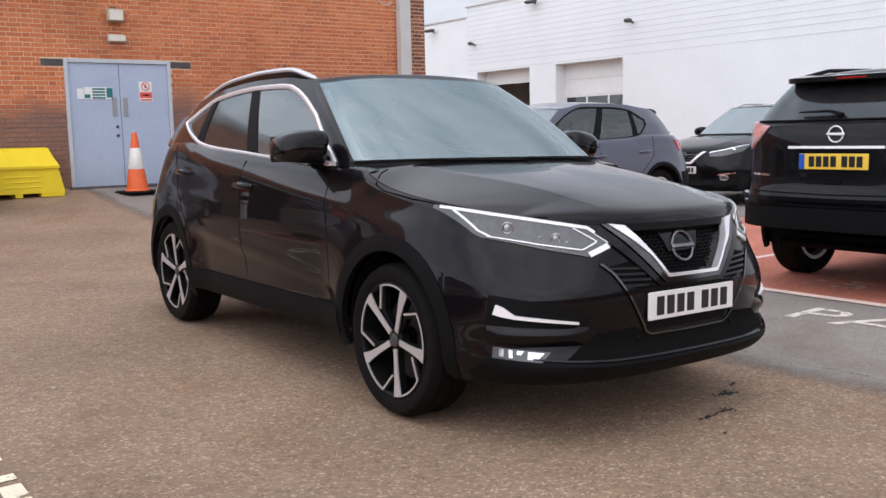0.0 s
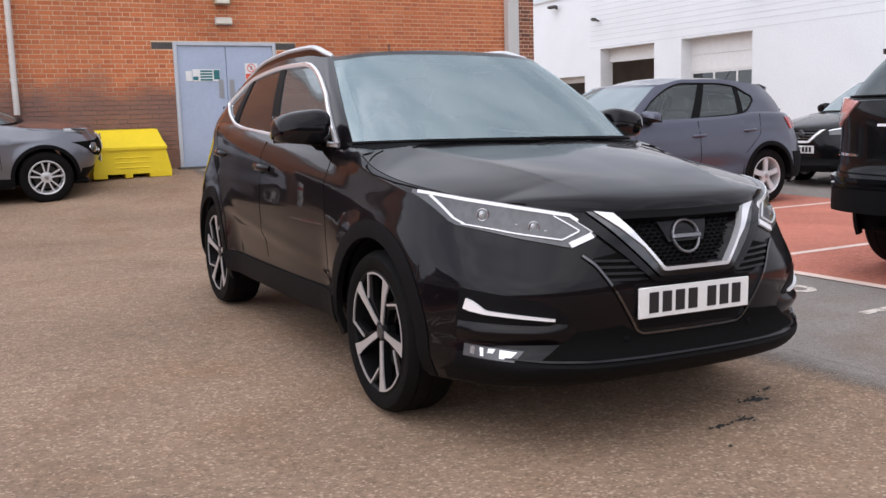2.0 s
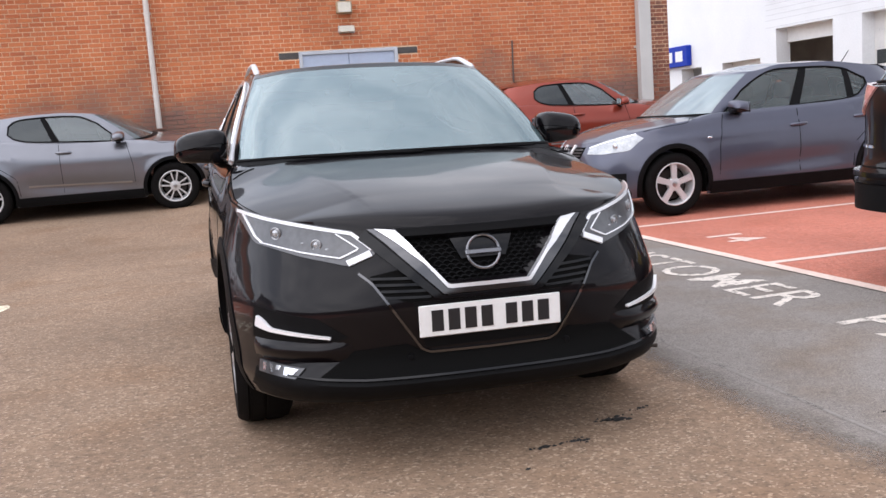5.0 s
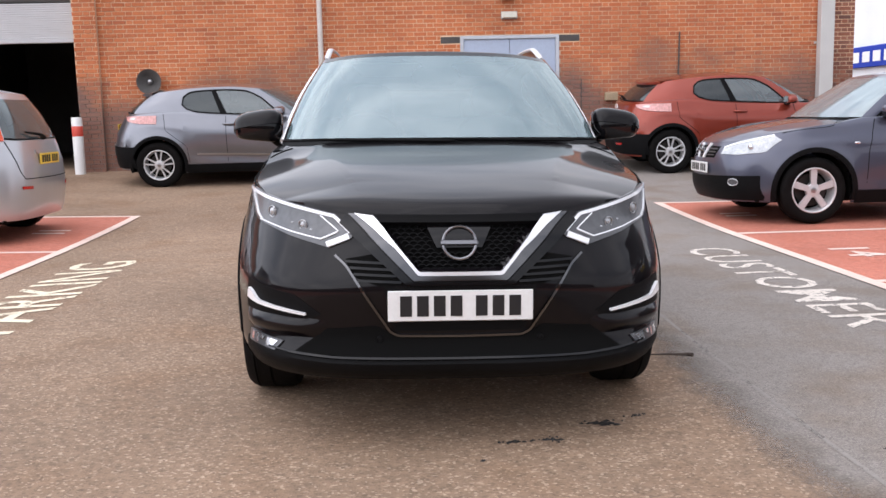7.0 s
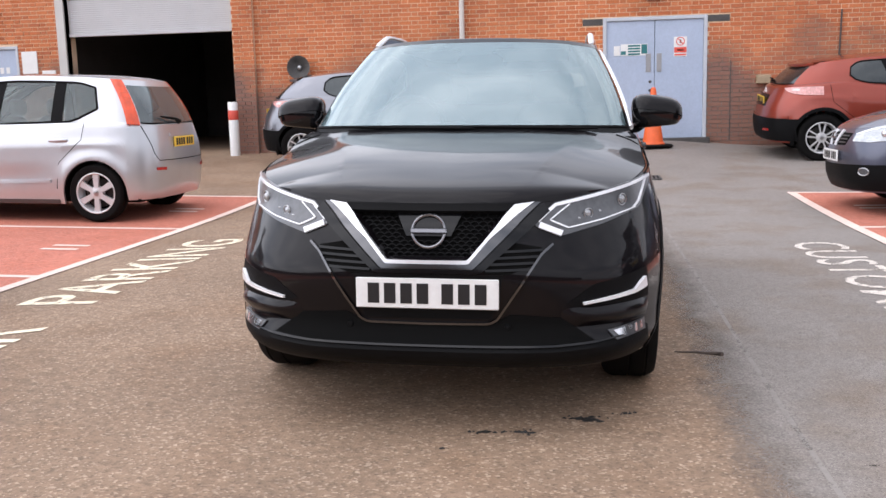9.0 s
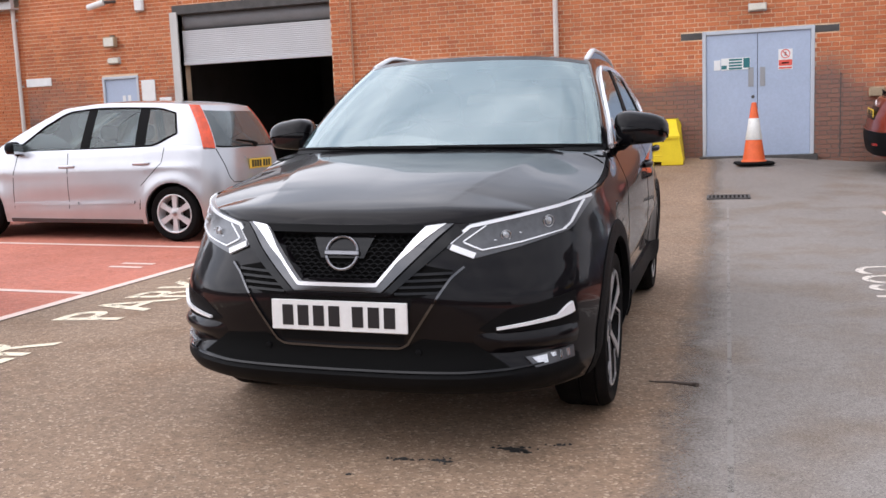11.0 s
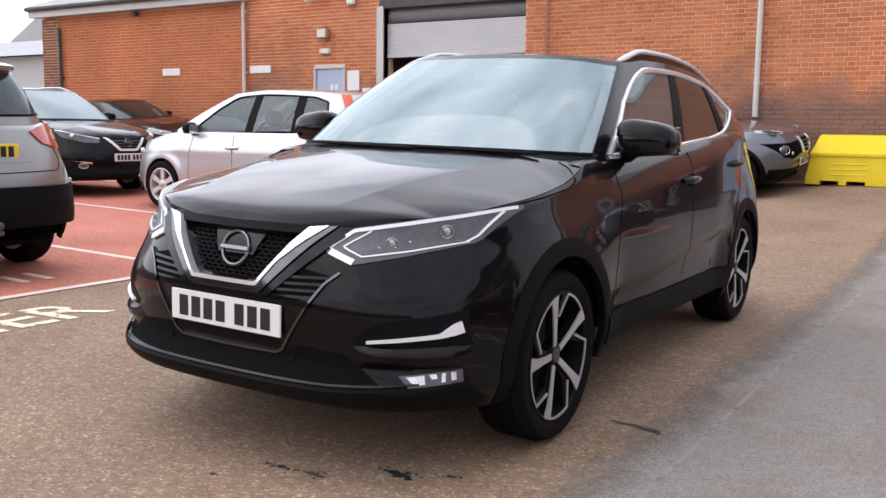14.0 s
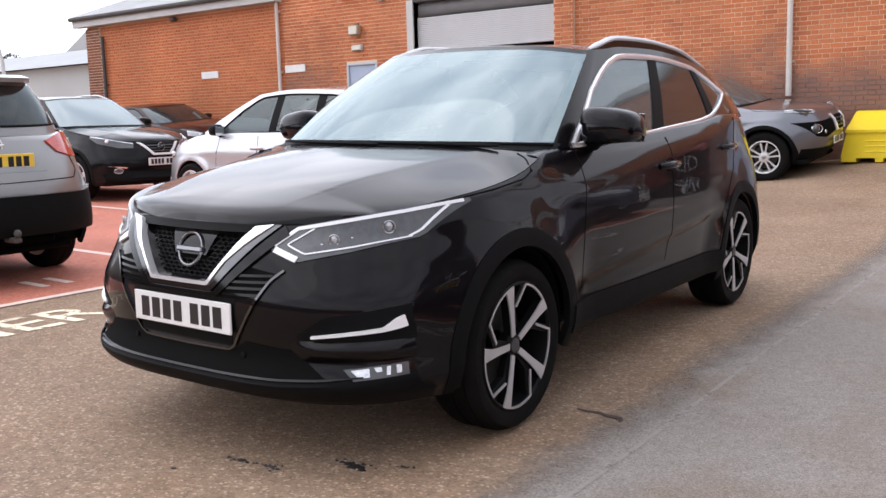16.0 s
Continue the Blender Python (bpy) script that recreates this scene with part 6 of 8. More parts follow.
def silver_hatch():
    s = variant(wb=2.60, r=0.305, arch=0.345, under=0.20, sill=0.19,
                front=[(0.15, 0.72), (0.25, 0.82), (0.45, 0.875), (0.6, 0.86), (0.75, 0.76), (0.88, 0.62)],
                nf=[(0.3, 2.6), (0.9, 2.2)],
                rear=[(0.2, 0.58), (0.35, 0.63), (0.6, 0.65), (0.75, 0.64), (0.95, 0.60), (1.2, 0.54)],
                wide=[(0.15, 0.80), (0.3, 0.84), (0.5, 0.85), (0.75, 0.845), (0.9, 0.825), (1.0, 0.81), (1.1, 0.795)],
                top=[(-0.86, 0.73), (-0.6, 0.785), (-0.3, 0.86), (-0.1, 0.91), (0.2, 0.965), (0.5, 0.985), (2.0, 1.02), (2.7, 1.04), (3.3, 1.0)],
                crest=[(-0.80, 0.74), (-0.64, 0.83), (-0.3, 0.93), (0.0, 1.0)], yb=0.0, scallop=0.012, waist=[(-0.2, 0.74), (2.6, 0.82)],
                cab=dict(upright=0.85, ya=(-0.12, 0.92), c1=(0.30, 1.16), c2=(2.86, 2.63), yb=(3.16, 2.90), w=(0.775, 0.60), z0=[(-0.1, 0.985), (0.4, 0.965), (2.0, 1.015), (2.8, 1.03), (3.2, 0.99)],
                         z1=[(0.9, 1.44), (1.2, 1.485), (1.7, 1.525), (2.4, 1.51), (3.0, 1.465)], pinch=smooth([(0.0, 0.95), (0.6, 1.0), (2.5, 1.0), (3.2, 0.93)]), screen=1.26,
                         windows=[(0.04, 0.35, "front_door_window"), (0.395, 0.695, "rear_door_window"), (0.745, 0.93, "quarter_window")],
                         low=smooth([(0, 0.04), (0.78, 0.05), (0.93, 0.32)]), high=smooth([(0, 0.55), (0.04, 0.62), (0.07, 0.76), (0.11, 0.85), (0.2, 0.895), (0.8, 0.88), (0.93, 0.78)]), bpost=0.375, glass=(1.0, 0.04, 0.88)))
    panes = dict(windscreen=FAR_SCREEN, rear_window=PANE, front_door_window=CLEAR_PANE, rear_door_window=CLEAR_PANE, quarter_window=CLEAR_PANE)
    kit = wheel_kit(0.305, 0.212, SIX, 0.19)
    root, rows, cols = build_car("hatchback_car", "silver compact hatchback with tall orange-red tail lamps", "parked cars", facing(-7.07, 5.80, -90), s, SILVER_PAINT, kit, 0.745, panes, PLASTIC, GREY_CLOTH, False, [(1.25, 0.82), (2.22, 0.85)])
    face_details(root, s, SILVER_PAINT, ([(0.42, 0.74), (0.62, 0.81), (0.72, 0.87)], [(0.42, 0.63), (0.62, 0.62), (0.76, 0.70)]), LAMP_CLEAR,
                 ([(0, 0.72), (0.35, 0.71)], [(0, 0.62), (0.30, 0.62)]), 0.48, 0.67, (0.58, 0.36), None, 0.30)
    pair(root, "tail_lamp", cab_skin(s, "R", 1.04, 1.42, 0.0, 0.985, 0.012, 0.03, 8, 12), TAIL_ORANGE, "tall orange-red tail lamp")
    plate(root, s.tail(0, 0.82)[1] + 0.012, 0.82, PLATE_YELLOW, True)
    part("tail_garnish", mesh("tail_garnish", *whole(ribbon(s, "tail", [(0, 0.895), (0.30, 0.895)], 0.03, 0.012, 0.02, 10)), SILVER_PAINT), root)
    part("tailgate_gap", mesh("tailgate_gap", *whole(ribbon(s, "tail", [(0, 0.63), (0.55, 0.635), (0.60, 0.70), (0.66, 1.0)], 0.008, 0.0015, 0.004, 30)), DARK), root)
    for sx in (-1, 1):
        v, f = skin(s, "tail", [(0.46, 0.56), (0.60, 0.565)], [(0.46, 0.53), (0.60, 0.535)], 0.012, 0.01, 6, 3)
        part("rear_reflector", mesh("rear_reflector", [(sx * a, b, c) for a, b, c in v], f, TAIL_RED), root)
    p0, p1 = s.cabin_at(("R", 0.0), 0.08), s.cabin_at(("R", 0.5), 0.2)
    part("rear_wiper", mesh("rear_wiper", *tube([(0, p0[1] + 0.04, p0[2]), (0.1, p0[1] + 0.05, p0[2] + 0.03), (0.36, p1[1] + 0.04, p1[2])], [0.03, 0.016, 0.009], 8), PLASTIC), root)
    pair(root, "door_moulding", ribbon(s, "flank", [(0.50, 0.40), (1.38, 0.415)], 0.035, 0.020, 0.024, 12), SILVER_PAINT)
    pair(root, "door_moulding", ribbon(s, "flank", [(1.42, 0.415), (2.12, 0.43)], 0.035, 0.020, 0.024, 12), SILVER_PAINT)
    # grey strip paints in the shading along the lower sill
    pair(root, "sill_shade_strip", ribbon(s, "flank", [(0.42, 0.215), (2.20, 0.215)], 0.045, 0.006, 0.012, 20), TRIM_GREY)
    mirror(root, s, 0.86, 0.55, 1.03, PLASTIC, 0.09, 0.07, 0.075, 0.70)


def grey_crossover():
    s = variant(tail_under=0.42, cab=dict(z1=[(0.92, 1.522), (1.06, 1.492), (1.2, 1.50), (1.4, 1.53), (1.75, 1.57), (2.2, 1.585), (2.65, 1.585), (3.0, 1.575)]))
    panes = dict(windscreen=FAR_SCREEN, rear_window=PRIVACY, front_door_window=FAR_PANE, rear_door_window=PRIVACY, quarter_window=PRIVACY)
    kit = wheel_kit(0.335, 0.225, FIVE, 0.215)
    root, rows, cols = build_car("crossover_car", "warm grey metallic crossover car with black lower rear bumper", "parked cars", facing(-7.335, 0.66, -90), s, GREY_PAINT, kit, 0.765, panes, PLASTIC, CLOTH, True, [(1.55, 0.955), (2.33, 1.0)])
    tail_details(root, s, GREY_PAINT, ([(0.42, 1.085), (0.60, 1.14), (0.785, 1.15)], [(0.50, 1.0), (0.66, 0.955), (0.785, 0.955)], [(0.66, 1.08), (0.75, 1.09)], [(0.66, 1.02), (0.76, 1.02)]),
                 0.945, 0, 1.065, (0.69, 0.40), 0.17, True, TAIL_BRICK, False, PLASTIC, False, False, recess=GREY_PAINT)
    part("tailgate_gap", mesh("tailgate_gap", *whole(ribbon(s, "tail", [(0, 0.79), (0.60, 0.80), (0.66, 0.86), (0.62, 1.0)], 0.007, 0.0015, 0.004, 30)), DARK), root)
    pair(root, "tail_wing_lamp", skin(s, "flank", [(2.70, 1.13), (3.02, 1.15)], [(2.80, 1.03), (3.02, 0.955)], 0.011, 0.02, 8, 5), TAIL_BRICK)
    part("tow_bracket", mesh("tow_bracket", *join(block(-0.03, 0.03, s.wb + 0.78, s.wb + 0.93, 0.36, 0.40, 0.008), moved(egg(0, 0, 0, 0.028, 0.028, 0.03, 2), 0, s.wb + 0.92, 0.43)), STEEL_DARK), root)
    face_details(root, s, GREY_PAINT, ([(0.42, 0.80), (0.60, 0.85), (0.78, 0.91)], [(0.42, 0.73), (0.60, 0.74), (0.79, 0.82)]), LAMP_CLEAR, ([(0, 0.81), (0.33, 0.80)], [(0, 0.64), (0.15, 0.64)]), 0.52, 0.73, (0.62, 0.42))
    mirror(root, s, 0.925, 0.70, 1.12, GREY_PAINT, 0.11, 0.085, 0.075, 0.74)


def dark_crossover(x, y, heading, label):
    """A black crossover seen from the front."""
    s = variant()
    panes = dict(windscreen=FAR_SCREEN, rear_window=PRIVACY, front_door_window=FAR_PANE, rear_door_window=PRIVACY, quarter_window=PRIVACY)
    kit = wheel_kit(0.335, 0.225, FIVE, 0.215)
    root, rows, cols = build_car("crossover_car", label, "parked cars", facing(x, y, heading), s, SUV_PAINT, kit, 0.765, panes, PLASTIC, CLOTH, True, [(1.55, 0.955), (2.33, 1.0)])
    face_details(root, s, SUV_PAINT, ([(0.40, 0.815), (0.60, 0.865), (0.79, 0.925)], [(0.43, 0.745), (0.60, 0.75), (0.77, 0.82), (0.80, 0.90)]), LAMP_DARK,
                 ([(0, 0.815), (0.30, 0.805)], [(0, 0.66), (0.14, 0.66)]), 0.545, 0.755, (0.66, 0.43), ([(0, 0.665), (0.135, 0.665), (0.30, 0.815)], [(0, 0.635), (0.155, 0.635), (0.36, 0.825)]), 0.40)
    rails(root, s, ALLOY, 1.15, 2.7, 0.05)
    mirror(root, s, 0.925, 0.70, 1.12, SUV_PAINT, 0.11, 0.085, 0.075, 0.74)
    pair(root, "corner_finisher", ribbon(s, "nose", [(0.56, 0.47), (0.77, 0.50)], 0.015, 0.012, 0.016, 12), CHROME)


def coupe_crossover(x, y, heading, coat, label):
    """A short crossover with swollen haunches and a sloping roof."""
    s = variant(wb=2.53, r=0.345, arch=0.395, under=0.24, sill=0.22,
                front=[(0.15, 0.50), (0.28, 0.58), (0.42, 0.70), (0.55, 0.785), (0.65, 0.815), (0.78, 0.80), (0.88, 0.74), (1.0, 0.66)],
                rear=[(0.2, 0.66), (0.35, 0.74), (0.55, 0.77), (0.75, 0.75), (0.95, 0.66), (1.15, 0.55)],
                wide=[(0.15, 0.82), (0.3, 0.865), (0.5, 0.88), (0.7, 0.875), (0.85, 0.855), (1.0, 0.80), (1.1, 0.76)],
                taper=[(-0.1, 0.985), (0, 0.99), (0.7, 0.975), (1.3, 0.965), (2.0, 0.985), (2.6, 1.0)],
                nf=[(0.3, 2.5), (0.9, 2.25)], nr=[(0.3, 3.0), (1.2, 2.5)],
                top=[(-0.82, 0.90), (-0.5, 0.945), (-0.2, 0.975), (0.2, 1.0), (0.45, 1.03), (1.6, 1.08), (2.2, 1.12), (3.3, 1.06)],
                crest=[(-0.78, 0.90), (-0.66, 0.965), (-0.4, 1.02), (0.0, 1.055), (0.24, 1.065)], scallop=0.03, waist=[(-0.3, 0.86), (1.2, 0.80), (2.5, 0.93)],
                cab=dict(ya=(0.22, 0.88), c1=(0.58, 1.1), c2=(2.52, 2.35), yb=(3.1, 2.72), w=(0.745, 0.575), z0=[(0.2, 1.045), (0.6, 1.03), (1.6, 1.07), (2.4, 1.11), (3.1, 1.06)],
                         z1=[(0.88, 1.42), (1.1, 1.445), (1.5, 1.475), (1.9, 1.465), (2.4, 1.42), (2.8, 1.375)], pinch=smooth([(0.2, 0.955), (0.8, 1.0), (1.9, 1.0), (3.0, 0.90)]),
                         windows=[(0.04, 0.47, "front_door_window"), (0.51, 0.82, "rear_door_window")],
                         low=smooth([(0, 0.03), (0.66, 0.06), (0.76, 0.14), (0.82, 0.34)]), high=smooth([(0, 0.6), (0.04, 0.66), (0.08, 0.8), (0.14, 0.88), (0.5, 0.89), (0.7, 0.87), (0.78, 0.80), (0.82, 0.66)]), bpost=0.48, glass=(0.95, 0.1, 0.85)))
    panes = dict(windscreen=PANE, rear_window=PRIVACY, front_door_window=FAR_PANE, rear_door_window=PRIVACY)
    kit = wheel_kit(0.345, 0.225, TWIN, 0.215)
    m = on_slope(x, y, heading)
    root, rows, cols = build_car("compact_crossover_car", label, "parked cars", m, s, coat, kit, 0.755, panes, PLASTIC, CLOTH, True, [(1.45, 0.93)])
    face_details(root, s, coat, ([(0.50, 0.955), (0.62, 0.965), (0.76, 0.975)], [(0.52, 0.915), (0.64, 0.92), (0.78, 0.94)]), LAMP_LENS, ([(0, 0.86), (0.30, 0.85)], [(0, 0.66), (0.2, 0.66)]), 0.52, 0.78, None, ([(0.25, 0.875), (0.30, 0.87)], [(0.17, 0.655), (0.21, 0.65)]), 0.42)
    for side in pair(root, "lamp_surround", skin(s, "nose", [(0.31, 0.83), (0.52, 0.80), (0.80, 0.80)], [(0.24, 0.66), (0.44, 0.575), (0.60, 0.60)], 0.004, 0.012, 16, 6), DARK, "black mask round the lower headlamp"):
        sg = 1 if side.data.vertices[0].co.x > 0 else -1
        px, py, pz = s.nose(0.60, 0.705)
        part("headlamp_bowl", mesh("headlamp_bowl", *egg(sg * px, py + 0.012, pz, 0.075, 0.05, 0.07, 2, 18, 10), LAMP_DARK), side)
        ring = [(sg * (px + 0.062 * math.cos(a)), s.nose(px + 0.062 * math.cos(a), pz + 0.058 * math.sin(a))[1] - 0.012, pz + 0.058 * math.sin(a)) for a in (2 * math.pi * k / 20 for k in range(21))]
        part("lamp_ring", mesh("lamp_ring", *tube(ring, 0.007, 6, 1, False), CHROME), side)
        qx, qy, qz = s.nose(0.47, 0.655)
        part("side_lamp", mesh("side_lamp", *egg(sg * qx, qy + 0.005, qz, 0.03, 0.02, 0.03, 2, 12, 8), LAMP_CLEAR), side)
    tail_details(root, s, coat, ([(0.56, 1.05), (0.78, 1.075)], [(0.62, 1.01), (0.72, 0.975), (0.82, 0.955)], [(0.68, 1.04), (0.73, 1.045)], [(0.68, 1.01), (0.74, 1.01)]), 0.86, 0, 0.98, (0.62, 0.30), 0.13, True, TAIL_PINK, False, PLASTIC, False)
    for sg in (1, -1):
        pod = part("lamp_pod", mesh("lamp_pod", *moved(egg(0, 0, 0, 0.042, 0.15, 0.020, 2.4, 14, 8), sg * 0.665, -0.44, 0.962, Matrix.Rotation(-sg * 0.30, 4, "Z") @ Matrix.Rotation(0.12, 4, "X")), LAMP_DARK), root, "raised almond-shaped side lamp")
        part("lamp_core", mesh("lamp_core", *moved(egg(0, 0, 0, 0.016, 0.05, 0.012, 2.2, 10, 6), sg * 0.668, -0.48, 0.968), LAMP_LENS), pod)
    pair(root, "door_moulding", ribbon(s, "flank", [(0.58, 0.46), (1.95, 0.50)], 0.022, 0.010, 0.014, 16), SATIN)
    mirror(root, s, 0.90, 0.70, 1.10, coat, 0.10, 0.08, 0.07, 0.70)


def maroon_saloon():
    s = variant(wb=2.62, r=0.31, arch=0.35, under=0.19, sill=0.18,
                top=[(-0.86, 0.70), (-0.5, 0.78), (0.0, 0.87), (0.4, 0.92), (2.0, 0.96), (2.6, 0.985), (3.4, 0.95)],
                crest=[(-0.83, 0.70), (-0.5, 0.85), (0.24, 0.95)],
                cab=dict(ya=(0.2, 1.0), c1=(0.6, 1.2), c2=(2.7, 2.2), yb=(3.25, 2.5), z0=[(0.2, 0.93), (0.6, 0.92), (2.0, 0.955), (3.25, 0.94)],
                         z1=[(1.0, 1.28), (1.5, 1.32), (2.0, 1.31), (2.5, 1.26)]))
    panes = dict(windscreen=PRIVACY, rear_window=PRIVACY, front_door_window=PRIVACY, rear_door_window=PRIVACY, quarter_window=PRIVACY)
    kit = wheel_kit(0.31, 0.21, FIVE, 0.2)
    m = on_slope(-13.5, 10.6, 90)
    root, rows, cols = build_car("saloon_car", "dark maroon car parked against the brick wall", "parked cars", m, s, MAROON_PAINT, kit, 0.76, panes, PLASTIC, CLOTH, False, [(1.5, 0.82), (2.3, 0.85)])
    face_details(root, s, MAROON_PAINT, ([(0.42, 0.68), (0.6, 0.73), (0.75, 0.78)], [(0.42, 0.61), (0.6, 0.62), (0.77, 0.68)]), LAMP_LENS, ([(0, 0.68), (0.33, 0.67)], [(0, 0.58), (0.3, 0.58)]), 0.46, 0.64)
    tail_details(root, s, MAROON_PAINT, ([(0.55, 0.90), (0.84, 0.92)], [(0.55, 0.80), (0.88, 0.80)], [(0.58, 0.87), (0.64, 0.87)], [(0.58, 0.83), (0.64, 0.83)]), 0.72, 0, 0.85, (0.5, 0.27), 0.0, False)
    mirror(root, s, 0.90, 0.72, 0.98, MAROON_PAINT, 0.09, 0.07, 0.06, 0.74)


# ---- the yard ----
def ground_z(x, y):
    """The yard: nearly level by the car, climbing to the brick wall."""
    t = min(max((y - 4) / 8, 0), 1)
    climb = 0.35 + 0.15 * math.exp(-((x - 1.0) / 1.9) ** 4)
    dip = 0.019 * math.exp(-(x / 1.9) ** 4 - ((y + 0.25) / 1.35) ** 4)
    return climb * t * t + 0.022 * min(max(-3.4 - x, 0), 6.5) - (0.0185 * x * math.exp(-(x / 1.7) ** 4) if x > 0 else 0.0165 * x * math.exp(-(x / 2.75) ** 6)) * math.exp(-((y - 0.5) / 5.0) ** 6) - dip


WALL_Y = 11.95


def steps(a, b, size):
    n = max(1, math.ceil((b - a) / size))
    return [lerp(a, b, k / n) for k in range(n + 1)]


def sheet(name, xs, ys, lift, mat, kind="structure", label="", wavy=0.0):
    """A thin sheet that lies on the yard."""
    rows = []
    for y in ys:
        row = []
        for i, x in enumerate(xs):
            if wavy and i == 0:
                x += wavy * noise.noise((0, y * 0.9, 3.1)) + wavy * 0.4 * noise.noise((0, y * 4.0, 8.3))
            row.append((x, y, ground_z(x, y) + lift))
        rows.append(row)
    ob = new(name, mesh(name, *grid(rows), mat, 60))
    return tagged(ob, label, "", "", kind)


def build_ground():
    near = steps(-3, 3, 0.25)
    xs = [-400, -120, -60, -30, -20, -12, -8, -5, -4] + near + [4, 5, 8, 12, 20, 30, 60, 120, 400]
    ys = [-400, -120, -60, -30, -15, -8] + steps(-5, 13, 0.25) + [16, 24, 40, 80, 200, 600]
    xs = sorted(set(xs + steps(-7, 8, 0.5)))
    sheet("ground", xs, ys, 0.0, BROWN_ASPHALT, label="worn brown asphalt yard with pale stone chips")
    sheet("grey_pavement", [0.75] + steps(0.95, 3, 0.2) + [3.5, 4, 4.5, 5, 6, 10, 16.9], [-14, -10, -7] + steps(-5, 11.9, 0.2), 0.003, GREY_ASPHALT, label="smoother grey asphalt strip")
    sheet("red_bay_surface", [2.97, 3.5, 5, 7.6], [-13, -8, -5] + steps(-3, 7.02, 0.3), 0.0065, RED_SURFACE, label="faded red parking bay surfacing")
    sheet("red_bay_surface", steps(-7.9, -3.4, 0.5) + [-3.36], [-13, -8, -5] + steps(-3, 7.22, 0.3), 0.0065, RED_SURFACE, label="faded red parking bay surfacing")
    sheet("red_bay_surface", steps(-15.5, -7.9, 0.8), [-13, -8, -5] + steps(-3, 7.4, 0.4), 0.0045, RED_SURFACE, label="faded red parking bay surfacing")
    sheet("asphalt_seam", [1.325, 1.346], steps(-3, 8.0, 0.25), 0.0045, SEAM, label="pale straight seam in the asphalt")
    w = 0.085

    def line(name, x0, x1, y0, y1):
        sheet(name, steps(x0, x1, 0.4), steps(y0, y1, 0.4), 0.0095, PINK_LINE, label="worn pinkish-white bay line")
    line("bay_line", 2.92, 3.02, -13, 7.06)
    line("bay_line", -3.41, -3.31, -13, 7.26)
    for y in (7.02, 4.46, 1.89, -0.68, -3.25, -5.8):
        line("bay_line", 3.02, 7.6, y - w / 2, y + w / 2)
    for y in (7.22, 4.62, 2.08, -0.47, -3.0, -5.6):
        line("bay_line", -12.5, -3.41, y - w / 2, y + w / 2)


def lettering(name, text, m, height, length, mat, label, offset=0.012):
    """Painted words: flat letters scaled to their painted size."""
    cu = bpy.data.curves.new(name, "FONT")
    cu.body, cu.size, cu.offset, cu.resolution_u = text, 1.0, offset, 3
    tmp = bpy.data.objects.new(name, cu)
    scene.collection.objects.link(tmp)
    bpy.context.view_layer.update()
    me = bpy.data.meshes.new_from_object(tmp.evaluated_get(bpy.context.evaluated_depsgraph_get()))
    bpy.data.objects.remove(tmp)
    xs, ys = [v.co.x for v in me.vertices], [v.co.y for v in me.vertices]
    for v in me.vertices:
        v.co = ((v.co.x - min(xs)) / (max(xs) - min(xs)) * length, (v.co.y - min(ys)) / (max(ys) - min(ys)) * height, 0)
        on = m @ v.co
        v.co.z = ground_z(on.x, on.y)
    me.materials.clear()
    me.materials.append(mat)
    ob = new(name, me)
    ob.matrix_basis = m
    return tagged(ob, label, "road marking", "", "structure")


def build_markings():
    # right of the car the words are read looking to +x, left of it looking to -x
    z = 0.0065
    lettering("painted_word", "CUSTOMER", pose(2.22, 3.62, z, 0, 0, -90), 0.40, 2.98, WHITE_LINE, "worn white painted word CUSTOMER", 0.003)
    lettering("painted_word", "PARKING", pose(2.22, 0.16, z, 0, 0, -90), 0.40, 2.75, WHITE_LINE, "worn white painted word PARKING", 0.003)
    lettering("painted_word", "PARKING", pose(-2.41, 1.10, z - 0.0025, 0, 0, 90), 0.53, 2.72, CREAM_LINE, "worn cream painted word PARKING", 0.008)
    lettering("painted_word", "CUSTOMER", pose(-2.34, -2.57, z - 0.0025, 0, 0, 90), 0.53, 3.07, CREAM_LINE, "worn cream painted word CUSTOMER", 0.008)
    lettering("bay_number", "15", pose(3.38, 0.78, z + 0.004, 0, 0, -90), 0.36, 0.44, GHOST_LINE, "faded painted bay number 15", 0.012)
    lettering("bay_number", "14", pose(3.36, 3.36, z + 0.004, 0, 0, -90), 0.34, 0.46, PINK_LINE, "painted bay number 14", 0.012)
    for x, y in ((3.36, 5.75), (-4.1, 3.3), (-4.1, 5.9), (-4.1, 0.85)):
        for k in (0, 1):
            sheet("bay_number_bar", [x, x + 0.34], [y + 0.2 * k - 0.035, y + 0.2 * k + 0.035], 0.0105, PINK_LINE, label="worn bay number, too worn to read")


